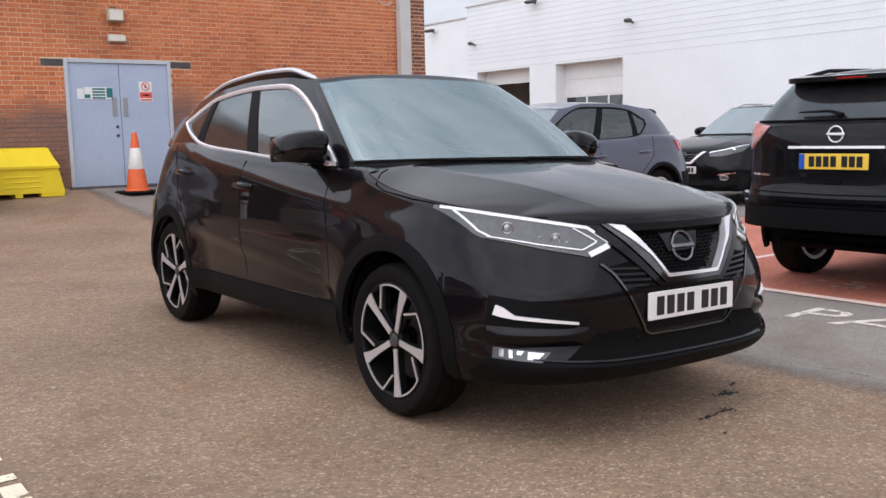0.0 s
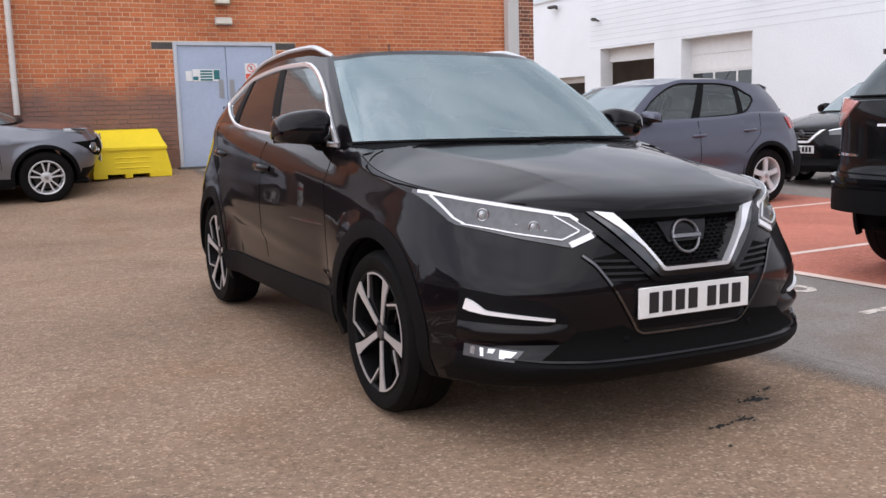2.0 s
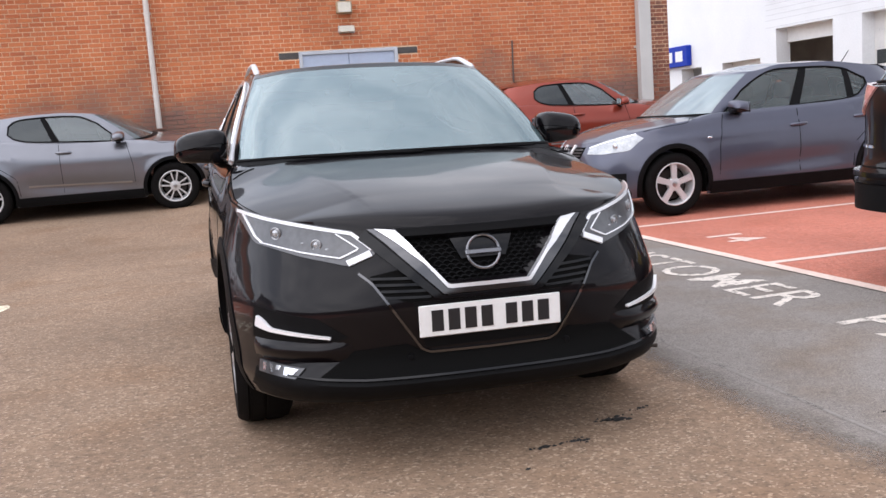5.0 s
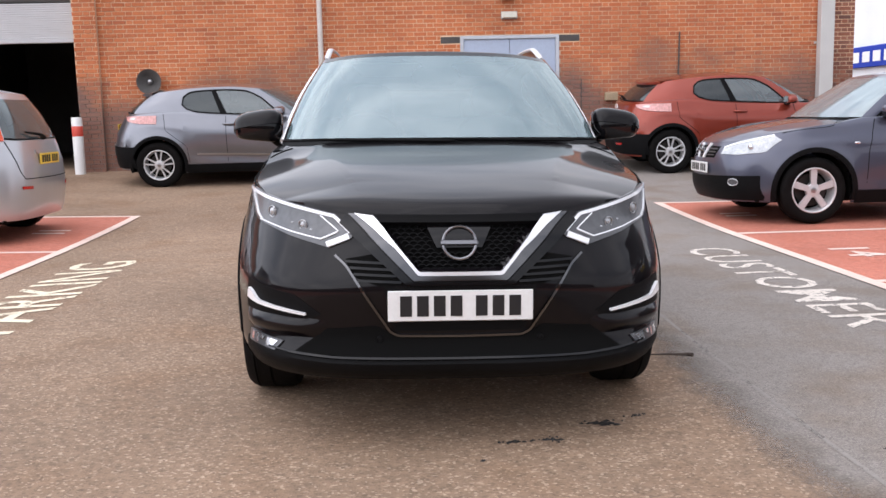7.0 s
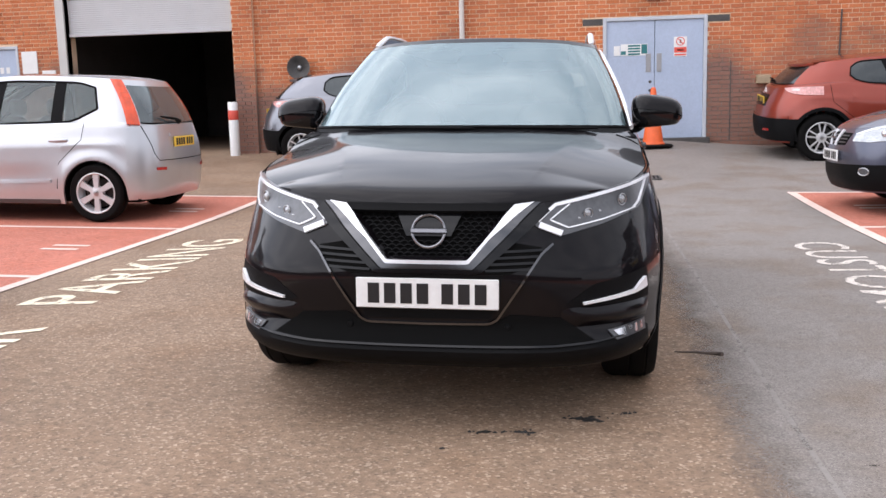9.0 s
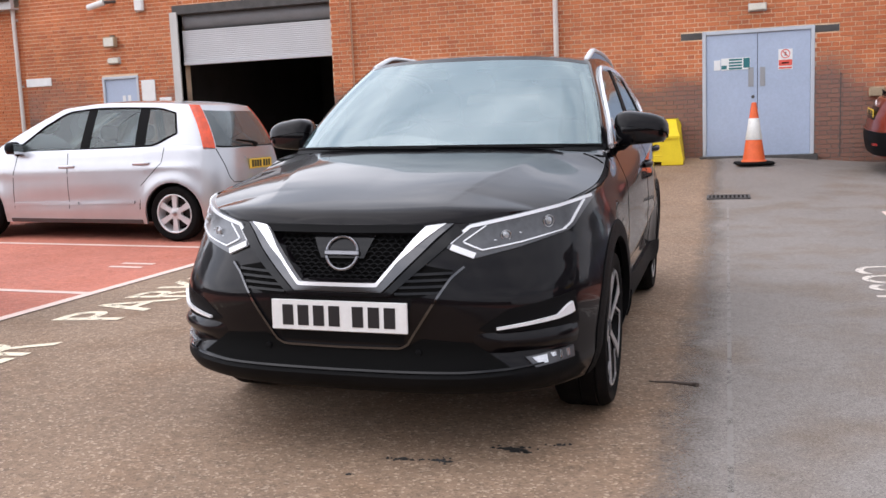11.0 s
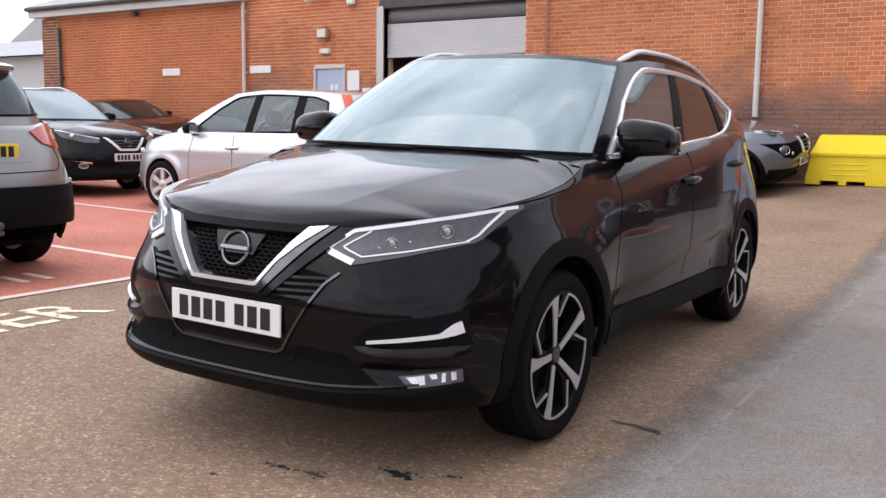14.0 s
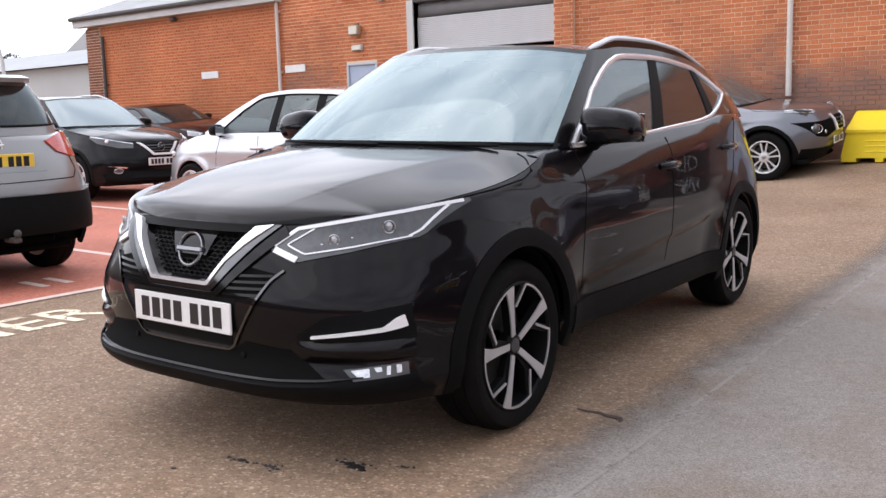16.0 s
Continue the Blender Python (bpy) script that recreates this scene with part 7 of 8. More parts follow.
def stain(x, y, size, seed):
    """A scatter of dark crumbs, thick in the middle."""
    rng = random.Random(seed)
    verts, faces = [], []
    for k in range(16):
        d, a = size * 1.5 * rng.random() ** 1.3, rng.uniform(0, 6.28)
        cx, cy, cr = x + d * math.cos(a), y + 0.45 * d * math.sin(a), size * rng.uniform(0.08, 0.34) * (1.2 - 0.5 * d / size)
        n, m = len(verts), 9
        z = ground_z(cx, cy)
        verts.append((cx, cy, z + 0.006 + 0.1 * cr))
        for j in range(m):
            rr = cr * rng.uniform(0.5, 1.3)
            verts.append((cx + rr * math.cos(2 * math.pi * j / m), cy + 0.6 * rr * math.sin(2 * math.pi * j / m), z + 0.001))
        faces += [[n, n + 1 + j, n + 1 + (j + 1) % m] for j in range(m)]
    thing("oil_stain", "small dark crumbly oil patch on the asphalt", "stain", me=mesh("oil_stain", verts, faces, OIL), group="oil patches")["kind"] = "stuff"


# ---- bricks ----
def free_spans(x0, x1, z0, z1, holes):
    spans = [(x0, x1)]
    for a, b, c, d in holes:
        if c < z1 - 0.004 and d > z0 + 0.004:
            nxt = []
            for s, e in spans:
                if b <= s or a >= e:
                    nxt.append((s, e))
                else:
                    if a > s:
                        nxt.append((s, a))
                    if b < e:
                        nxt.append((b, e))
            spans = nxt
    return spans


def brick_rects(x0, x1, z0, z1, holes, course=0.0715, long=0.222, short=0.111):
    """The bricks of a wall face, course by course, cut at openings: stretchers and headers by turns."""
    out, i, z = [], 0, z0
    pitch = long + short
    while z < z1 - 0.02:
        top = min(z + course - 0.011, z1)
        shift = (pitch / 2) * (i % 2)
        for s, e in free_spans(x0, x1, z, top, holes):
            k = math.floor((s + shift) / pitch)
            while k * pitch - shift < e:
                p = k * pitch - shift
                for u, w in ((p, p + long), (p + long, p + pitch)):
                    a, b = max(u + 0.005, s), min(w - 0.005, e)
                    if b - a > 0.02:
                        out.append((a, b, z, top, abs(b - a - (long - 0.01)) < 1e-4 and abs(top - z - (course - 0.011)) < 1e-4))
                k += 1
        z += course
        i += 1
    return out


def brick_mesh(rects, y, mat, name, proud=0.009):
    """Many bricks in one mesh, each its own island with five faces."""
    rng = random.Random(5)
    verts, faces = [], []
    for a, b, c, d, _ in rects:
        f = y - proud - rng.uniform(-0.003, 0.003)
        n = len(verts)
        e = 0.003
        verts += [(a + e, f, c + e), (b - e, f, c + e), (b - e, f, d - e), (a + e, f, d - e), (a, y + 0.004, c), (b, y + 0.004, c), (b, y + 0.004, d), (a, y + 0.004, d)]
        faces += [(n, n + 1, n + 2, n + 3), (n + 1, n, n + 4, n + 5), (n + 2, n + 1, n + 5, n + 6), (n + 3, n + 2, n + 6, n + 7), (n, n + 3, n + 7, n + 4)]
    me = bpy.data.meshes.new(name)
    me.from_pydata(verts, [], faces)
    me.materials.append(mat)
    return me


def slab_with_holes(x0, x1, y0, y1, z0, z1, holes):
    """A wall of real thickness, open where the holes are."""
    xs = sorted({x0, x1} | {v for h in holes for v in h[:2] if x0 < v < x1})
    zs = sorted({z0, z1} | {v for h in holes for v in h[2:] if z0 < v < z1})
    def solid(i, k):
        if not (0 <= i < len(xs) - 1 and 0 <= k < len(zs) - 1):
            return False
        a, b, c, d = xs[i], xs[i + 1], zs[k], zs[k + 1]
        return not any(h[0] <= a and b <= h[1] and h[2] <= c and d <= h[3] for h in holes)

    nz = len(zs)
    verts = [(x, y, z) for y in (y0, y1) for x in xs for z in zs]
    n = len(xs) * nz
    faces = []
    for i in range(len(xs) - 1):
        for k in range(nz - 1):
            if not solid(i, k):
                continue
            p, q, u, w = i * nz + k, (i + 1) * nz + k, (i + 1) * nz + k + 1, i * nz + k + 1
            faces += [[p, q, u, w], [w + n, u + n, q + n, p + n]]
            for near, (a, b) in (((i, k - 1), (q, p)), ((i, k + 1), (w, u)), ((i - 1, k), (p, w)), ((i + 1, k), (u, q))):
                if not solid(*near):
                    faces.append([a, b, b + n, a + n])
    return verts, faces


DOOR = (0.95, 2.64, 0.3, 2.50)
LINTEL = [(0.615, 0.95, 2.38, 2.495), (2.64, 2.995, 2.38, 2.495)]
GARAGE = (-8.62, -5.46, 0.3, 3.52)
SIDE_DOOR = (-10.40, -9.58, 0.3, 2.40)


def build_brick_buildings():
    holes = [DOOR, GARAGE, SIDE_DOOR]
    main = tagged(new("wall_north", mesh("wall_north", *slab_with_holes(-12.2, 7.78, WALL_Y, WALL_Y + 0.32, 0.2, 4.75, holes), MORTAR)), "long red-brick workshop wall", "", "", "structure")
    face = brick_rects(-12.2, 7.40, 0.3, 4.72, holes + LINTEL)
    full = [r for r in face if r[4] and 0.3 < r[0] < 5.4 and r[2] > 1.9]
    full.sort(key=lambda r: (r[0] - 2.6) ** 2 + (r[2] - 2.9) ** 2)
    pieces = set(full[:300])
    part("brickwork", brick_mesh([r for r in face if r not in pieces], WALL_Y, BRICK, "brickwork"), main)["kind"] = "stuff"
    pier = brick_rects(7.40, 7.78, 0.3, 4.72, [])
    part("brick_pier", brick_mesh(pier, WALL_Y - 0.03, BROWN_BRICK, "brick_pier"), main, "darker brown brick corner pier")
    jamb = brick_rects(GARAGE[1] + 0.005, GARAGE[1] + 0.385, 0.3, 3.9, [])
    part("brick_pier", brick_mesh(jamb, WALL_Y - 0.09, BRICK, "brick_pier"), main, "brick pier beside the shutter")
    part("pier_core", mesh("pier_core", *block(GARAGE[1] + 0.006, GARAGE[1] + 0.384, WALL_Y - 0.09, WALL_Y - 0.001, 0.15, 3.9), MORTAR), main)
    part("pier_core", mesh("pier_core", *block(7.40, 7.78, WALL_Y - 0.03, WALL_Y - 0.001, 0.3, 4.72), MORTAR), main)
    rightside = slab_with_holes(0, 9, 0, 0.32, 0.2, 4.75, [])
    m = Matrix.Translation((7.78, WALL_Y + 0.001, 0)) @ Matrix.Rotation(math.pi / 2, 4, "Z")
    east = tagged(new("wall_east", mesh("wall_east", *rightside, MORTAR)), "brick end wall of the workshop", "", "", "structure")
    east.matrix_basis = m
    part("brickwork", brick_mesh(brick_rects(0, 9, 0.3, 4.72, []), 0, BROWN_BRICK, "brickwork"), east)["kind"] = "stuff"
    roof = tagged(new("roof_1", mesh("roof_1", *block(-12.2, 7.9, WALL_Y - 0.1, WALL_Y + 9, 4.75, 4.95, 0.02), FASCIA)), "flat workshop roof edge", "", "", "structure")
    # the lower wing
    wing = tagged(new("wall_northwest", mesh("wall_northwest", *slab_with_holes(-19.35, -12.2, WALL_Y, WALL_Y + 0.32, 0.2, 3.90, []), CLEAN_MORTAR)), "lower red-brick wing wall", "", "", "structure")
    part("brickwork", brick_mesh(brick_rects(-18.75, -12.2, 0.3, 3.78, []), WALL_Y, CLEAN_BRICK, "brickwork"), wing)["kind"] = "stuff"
    part("brick_pier", brick_mesh(brick_rects(-19.35, -18.75, 0.3, 3.78, []), WALL_Y - 0.05, BROWN_BRICK, "brick_pier"), wing)
    part("pier_core", mesh("pier_core", *block(-19.35, -18.75, WALL_Y - 0.05, WALL_Y - 0.001, 0.3, 3.78), MORTAR), wing)
    west = tagged(new("wall_west", mesh("wall_west", *block(-19.35, -19.05, WALL_Y + 0.32, WALL_Y + 9, 0.2, 3.8), MORTAR)), "end wall of the wing", "", "", "structure")
    rows = []
    for k in range(181):
        x = lerp(-19.7, -12.2, k / 180)
        dz = 0.022 * math.sin(2 * math.pi * x / 0.15)
        rows.append([(x, WALL_Y - 0.28, 4.08 + dz), (x, WALL_Y + 4.5, 5.75 + dz), (x, WALL_Y + 9.2, 4.08 + dz)])
    tagged(new("roof_2", mesh("roof_2", *grid(rows), ROOF_SHEET)), "pale corrugated sheet roof", "", "", "structure")
    tagged(new("roof_fascia", mesh("roof_fascia", *block(-19.65, -12.2, WALL_Y - 0.24, WALL_Y - 0.16, 3.82, 4.06, 0.01), FASCIA)), "grey-white eaves board", "", "", "structure")
    tagged(new("roof_soffit", mesh("roof_soffit", *block(-19.65, -12.2, WALL_Y - 0.16, WALL_Y, 3.83, 3.86), FASCIA)), "eaves soffit", "", "", "structure")
    tagged(new("gutter", mesh("gutter", *tube([(-19.65, WALL_Y - 0.30, 4.03), (-12.2, WALL_Y - 0.30, 4.03)], 0.055, 8), STEEL_DARK)), "grey half-round gutter", "", "", "structure")
    # the dark workshop behind the shutter; its gloom is put into the wall colour
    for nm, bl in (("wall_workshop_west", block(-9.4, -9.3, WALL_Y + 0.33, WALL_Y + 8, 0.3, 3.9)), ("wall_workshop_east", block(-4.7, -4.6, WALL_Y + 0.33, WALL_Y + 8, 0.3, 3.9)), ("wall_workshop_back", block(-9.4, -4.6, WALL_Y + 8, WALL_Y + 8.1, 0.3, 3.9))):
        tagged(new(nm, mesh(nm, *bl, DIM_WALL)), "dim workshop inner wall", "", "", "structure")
    # unseen plain walls added behind the walk, closing the yard to darken car reflections
    tagged(new("wall_south", mesh("wall_south", *block(-26, 20, -17.3, -17, -0.2, 3.0), PLAIN_WALL)), "plain brick-coloured wall that closes the yard", "", "", "structure")
    tagged(new("wall_far_west", mesh("wall_far_west", *block(-26.3, -26, -17, 7, -0.2, 3.0), PLAIN_WALL)), "plain brick-coloured wall that closes the yard", "", "", "structure")
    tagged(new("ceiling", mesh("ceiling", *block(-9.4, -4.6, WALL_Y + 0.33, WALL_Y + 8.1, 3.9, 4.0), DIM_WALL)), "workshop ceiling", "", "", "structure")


def roller_shutter():
    x0, x1, top = GARAGE[0], GARAGE[1], GARAGE[3]
    r = thing("roller_shutter", "grey roller shutter door, half raised, with a dark gap below", "shutter")
    z = 2.60
    n = 16
    h = (top - 0.34 - z) / n
    for k in range(n):
        a = z + k * h
        v = [(x0 + 0.02, WALL_Y + 0.10, a), (x1 - 0.02, WALL_Y + 0.10, a), (x1 - 0.02, WALL_Y + 0.095, a + h * 0.5), (x0 + 0.02, WALL_Y + 0.095, a + h * 0.5), (x1 - 0.02, WALL_Y + 0.10, a + h * 0.98), (x0 + 0.02, WALL_Y + 0.10, a + h * 0.98)]
        v += [(x, y + 0.03, c) for x, y, c in v]
        f = [[0, 1, 2, 3], [3, 2, 4, 5], [1, 0, 6, 7], [5, 4, 10, 11], [7, 6, 9, 8], [8, 9, 11, 10]]
        part("slat", mesh("slat", v, f, SHUTTER, 20), r)
    part("bottom_rail", mesh("bottom_rail", *block(x0 + 0.02, x1 - 0.02, WALL_Y + 0.07, WALL_Y + 0.14, z - 0.07, z - 0.004, 0.008), SHUTTER), r)
    for x in (x0 - 0.16,):
        wide = 0.16
        part("guide_rail", mesh("guide_rail", *block(x, x + wide, WALL_Y - 0.035, WALL_Y + 0.16, 0.35, top, 0.006), PIPE_GREY), r)
    part("shutter_roll", mesh("shutter_roll", *moved(tube([(x0 + 0.03, 0, 0), (x1 - 0.03, 0, 0)], 0.19, 20), 0, WALL_Y + 0.30, top - 0.16), STEEL_GREY), r, "darker grey rolled curtain")
    part("shutter_box", mesh("shutter_box", *block(x0 - 0.1, x1 + 0.05, WALL_Y - 0.03, WALL_Y + 0.25, top - 0.05, top + 0.12, 0.01), STEEL_DARK), r)


def double_door():
    x0, x1, _, top = DOOR
    z0 = 0.52
    d = tagged(new("door_1", mesh("door_1", *join(block(x0, x0 + 0.06, WALL_Y - 0.03, WALL_Y + 0.1, z0 - 0.05, top, 0.006), block(x1 - 0.06, x1, WALL_Y - 0.03, WALL_Y + 0.1, z0 - 0.05, top, 0.006),
                                                  block(x0 + 0.06, x1 - 0.06, WALL_Y - 0.03, WALL_Y + 0.1, top - 0.06, top, 0.006)), DOOR_FRAME)), "pale blue-grey double fire door with safety signs", "", "", "structure")
    mid = (x0 + x1) / 2
    for a, b in ((x0 + 0.062, mid - 0.004), (mid + 0.004, x1 - 0.062)):
        part("door_leaf", mesh("door_leaf", *block(a, b, WALL_Y + 0.0, WALL_Y + 0.05, z0 - 0.03, top - 0.062, 0.004), DOOR_BLUE), d)
    # added plate that stops light showing through the gap between the leaves
    part("door_light_block", mesh("door_light_block", *block(x0 + 0.01, x1 - 0.01, WALL_Y + 0.11, WALL_Y + 0.14, z0 - 0.05, top), STEEL_DARK), d)
    for x in (mid - 0.10, mid + 0.075):
        part("push_plate", mesh("push_plate", *block(x - 0.04, x + 0.04, WALL_Y - 0.006, WALL_Y + 0.0, 1.60, 1.90, 0.002), SATIN), d)
    for z in (1.44, 1.30):
        part("lock", mesh("lock", *moved(lathe([(0.001, -0.018), (0.022, -0.016), (0.026, 0.0), (0.026, 0.004)], 14, "y"), mid - 0.07, WALL_Y, z), STEEL_DARK), d)
    part("threshold", mesh("threshold", *block(x0 - 0.05, x1 + 0.05, WALL_Y - 0.16, WALL_Y + 0.2, 0.30, 0.508, 0.01), STEEL_DARK), d)
    for a, b in ((0.62, x0 - 0.003), (x1 + 0.003, 2.99)):
        tagged(new("lintel", mesh("lintel", *block(a, b, WALL_Y - 0.013, WALL_Y - 0.0, 2.385, 2.49, 0.003), STEEL_DARK)), "dark steel end of the double door's lintel", "", "", "structure")

    def sign(name, label, x, z, w, h, bands):
        s = thing(name, label, "sign", me=mesh(name, *block(x - w / 2, x + w / 2, WALL_Y - 0.006, WALL_Y - 0.001, z - h / 2, z + h / 2, 0.001), SIGN_WHITE))
        for bx0, bx1, bz0, bz1, mat in bands:
            part("sign_bar", mesh("sign_bar", *block(x + bx0 * w / 2, x + bx1 * w / 2, WALL_Y - 0.0085, WALL_Y - 0.006, z + bz0 * h / 2, z + bz1 * h / 2), mat), s)
    bars = [(-0.98, -0.6, -0.8, -0.2, SIGN_GREEN)]
    bars += [(-0.45, 0.45, -0.9 + 0.48 * k, -0.6 + 0.48 * k, SIGN_GREEN) for k in range(4)] + [(0.55, 0.98, -0.7, 0.9, SIGN_GREEN)]
    sign("safety_sign", "white and dark green safety notice on the door", 1.46, 1.97, 0.44, 0.19, bars)
    sign("notice_sheet", "small plain white notice on the door", 1.18, 1.96, 0.1, 0.16, [])
    sign("prohibition_sign", "white and red prohibition notice on the door", 2.21, 2.0, 0.21, 0.32, [(-0.95, 0.95, -0.62, -0.05, SIGN_RED), (-0.5, 0.5, -0.42, -0.28, SIGN_WHITE), (-0.9, 0.9, -0.9, -0.74, SIGN_RED), (-0.12, 0.12, 0.36, 0.70, STEEL_DARK)])
    ban = thing("prohibition_roundel", "red ring with a slash on the door notice", "sign", me=mesh("prohibition_roundel", *moved(join(lathe([(0.058, -0.004), (0.070, -0.004), (0.070, 0.0), (0.058, 0.0), (0.058, -0.004)], 28, "y"), moved(block(-0.06, 0.06, -0.004, 0.0, -0.006, 0.006), 0, 0, 0, Matrix.Rotation(0.78, 4, "Y"))), 2.21, WALL_Y - 0.0065, 2.085), SIGN_RED))


def side_door():
    x0, x1, _, top = SIDE_DOOR
    d = tagged(new("door_2", mesh("door_2", *join(block(x0, x0 + 0.05, WALL_Y - 0.02, WALL_Y + 0.1, 0.5, top, 0.005), block(x1 - 0.05, x1, WALL_Y - 0.02, WALL_Y + 0.1, 0.5, top, 0.005), block(x0 + 0.05, x1 - 0.05, WALL_Y - 0.02, WALL_Y + 0.1, top - 0.05, top, 0.005)), DOOR_FRAME)), "pale blue side door", "", "", "structure")
    part("door_leaf", mesh("door_leaf", *block(x0 + 0.052, x1 - 0.052, WALL_Y + 0.02, WALL_Y + 0.06, 0.5, top - 0.052, 0.004), DOOR_BLUE), d)
    for k in (0, 1):
        part("number_bar", mesh("number_bar", *block(-9.98 + 0.12 * k, -9.91 + 0.12 * k, WALL_Y + 0.014, WALL_Y + 0.02, 1.92, 2.03), SIGN_WHITE), d)


def wall_sign(x, z, w, h, label, mat=None):
    thing("wall_sign", label, "sign", me=mesh("wall_sign", *block(x - w / 2, x + w / 2, WALL_Y - 0.03, WALL_Y - 0.008, z - h / 2, z + h / 2, 0.003), mat or SIGN_WHITE), group="wall signs")


def bulkhead(x, z, w, label):
    b = thing("emergency_light", label, "light", me=mesh("emergency_light", *block(x - w / 2, x + w / 2, WALL_Y - 0.03, WALL_Y - 0.008, z - 0.065, z + 0.065, 0.008), SHUTTER))
    part("diffuser", mesh("diffuser", *block(x - w / 2 + 0.008, x + w / 2 - 0.008, WALL_Y - 0.085, WALL_Y - 0.03, z - 0.055, z + 0.055, 0.015), LIGHT_BOX), b)


def floodlight(x, z, label):
    b = thing("floodlight", label, "light", me=mesh("floodlight", *block(x - 0.13, x + 0.13, WALL_Y - 0.17, WALL_Y - 0.05, z - 0.1, z + 0.1, 0.015), TAN))
    part("lamp_glass", mesh("lamp_glass", *block(x - 0.105, x + 0.105, WALL_Y - 0.176, WALL_Y - 0.17, z - 0.08, z + 0.08, 0.002), LIGHT_BOX), b)
    part("bracket", mesh("bracket", *block(x - 0.05, x + 0.05, WALL_Y - 0.05, WALL_Y - 0.008, z + 0.0, z + 0.14, 0.005), STEEL_DARK), b)


def downpipe(x, z0, z1, rad, mat, label, square=False):
    shape = block(x - rad, x + rad, WALL_Y - 0.04 - 2 * rad * (0.6 if square else 1), WALL_Y - 0.03, z0, z1, 0.006) if square else tube([(x, WALL_Y - 0.04 - rad, z0), (x, WALL_Y - 0.04 - rad, z1)], rad, 12)
    p = thing("downpipe", label, "pipe", me=mesh("downpipe", *shape, mat))
    z = z0 + 0.5
    while z < z1:
        part("pipe_clip", mesh("pipe_clip", *block(x - rad * 1.3, x + rad * 1.3, WALL_Y - 0.05, WALL_Y - 0.004, z, z + 0.04, 0.004), mat), p)
        z += 1.3


def wall_horn():
    """A round black horn vent on the wall."""
    x, z = -4.24, 1.85
    h = thing("wall_vent", "round black metal extractor horn on the brick wall", "vent", me=mesh("wall_vent", *moved(lathe([(0.09, 0.0), (0.10, -0.10), (0.13, -0.17), (0.20, -0.22), (0.205, -0.235), (0.19, -0.232), (0.12, -0.17), (0.06, -0.13), (0.001, -0.13)], 28, "y"), x, WALL_Y - 0.008, z), STEEL_DARK))
    part("vent_core", mesh("vent_core", *moved(egg(0, 0, 0, 0.045, 0.03, 0.045, 2), x, WALL_Y - 0.16, z), SATIN), h)
    part("vent_cable", mesh("vent_cable", *tube([(x - 0.1, WALL_Y - 0.02, z - 0.1), (x - 0.14, WALL_Y - 0.02, z - 0.4), (x - 0.14, WALL_Y - 0.02, z - 0.75)], 0.012, 6), STEEL_DARK), h)


def bollard():
    x, y = -5.43, 11.62
    z = ground_z(x, y)
    b = thing("bollard", "white steel bollard with a red band", "bollard", me=mesh("bollard", *moved(lathe([(0.001, 0.93), (0.075, 0.93), (0.085, 0.915), (0.085, -0.02)], 20, "z"), x, y, z), SIGN_WHITE))
    part("red_band", mesh("red_band", *moved(lathe([(0.086, 0.62), (0.088, 0.625), (0.088, 0.78), (0.086, 0.785)], 20, "z"), x, y, z), SIGN_RED), b)


def traffic_cone():
    x, y = 1.72, 11.15
    z = ground_z(x, y)
    c = thing("traffic_cone", "orange traffic cone with a white sleeve on a black base", "cone", pose(x, y, z, 0, 0, 12))
    part("base", mesh("base", *block(-0.26, 0.26, -0.26, 0.26, 0.0, 0.05, 0.02), RUBBER), c)

    def rr(h):
        return lerp(0.175, 0.035, h / 0.95)
    part("cone_body", mesh("cone_body", *lathe([(0.19, 0.05), (0.185, 0.07), (rr(0.08), 0.08), (rr(0.4), 0.4), (rr(0.70), 0.70), (rr(0.93), 0.93), (0.02, 0.945), (0.001, 0.945)], 28, "z"), CONE_ORANGE), c)
    part("sleeve", mesh("sleeve", *lathe([(rr(0.38) + 0.002, 0.38), (rr(0.38) + 0.005, 0.385), (rr(0.70) + 0.005, 0.70), (rr(0.70) + 0.001, 0.705)], 28, "z"), CONE_WHITE), c)


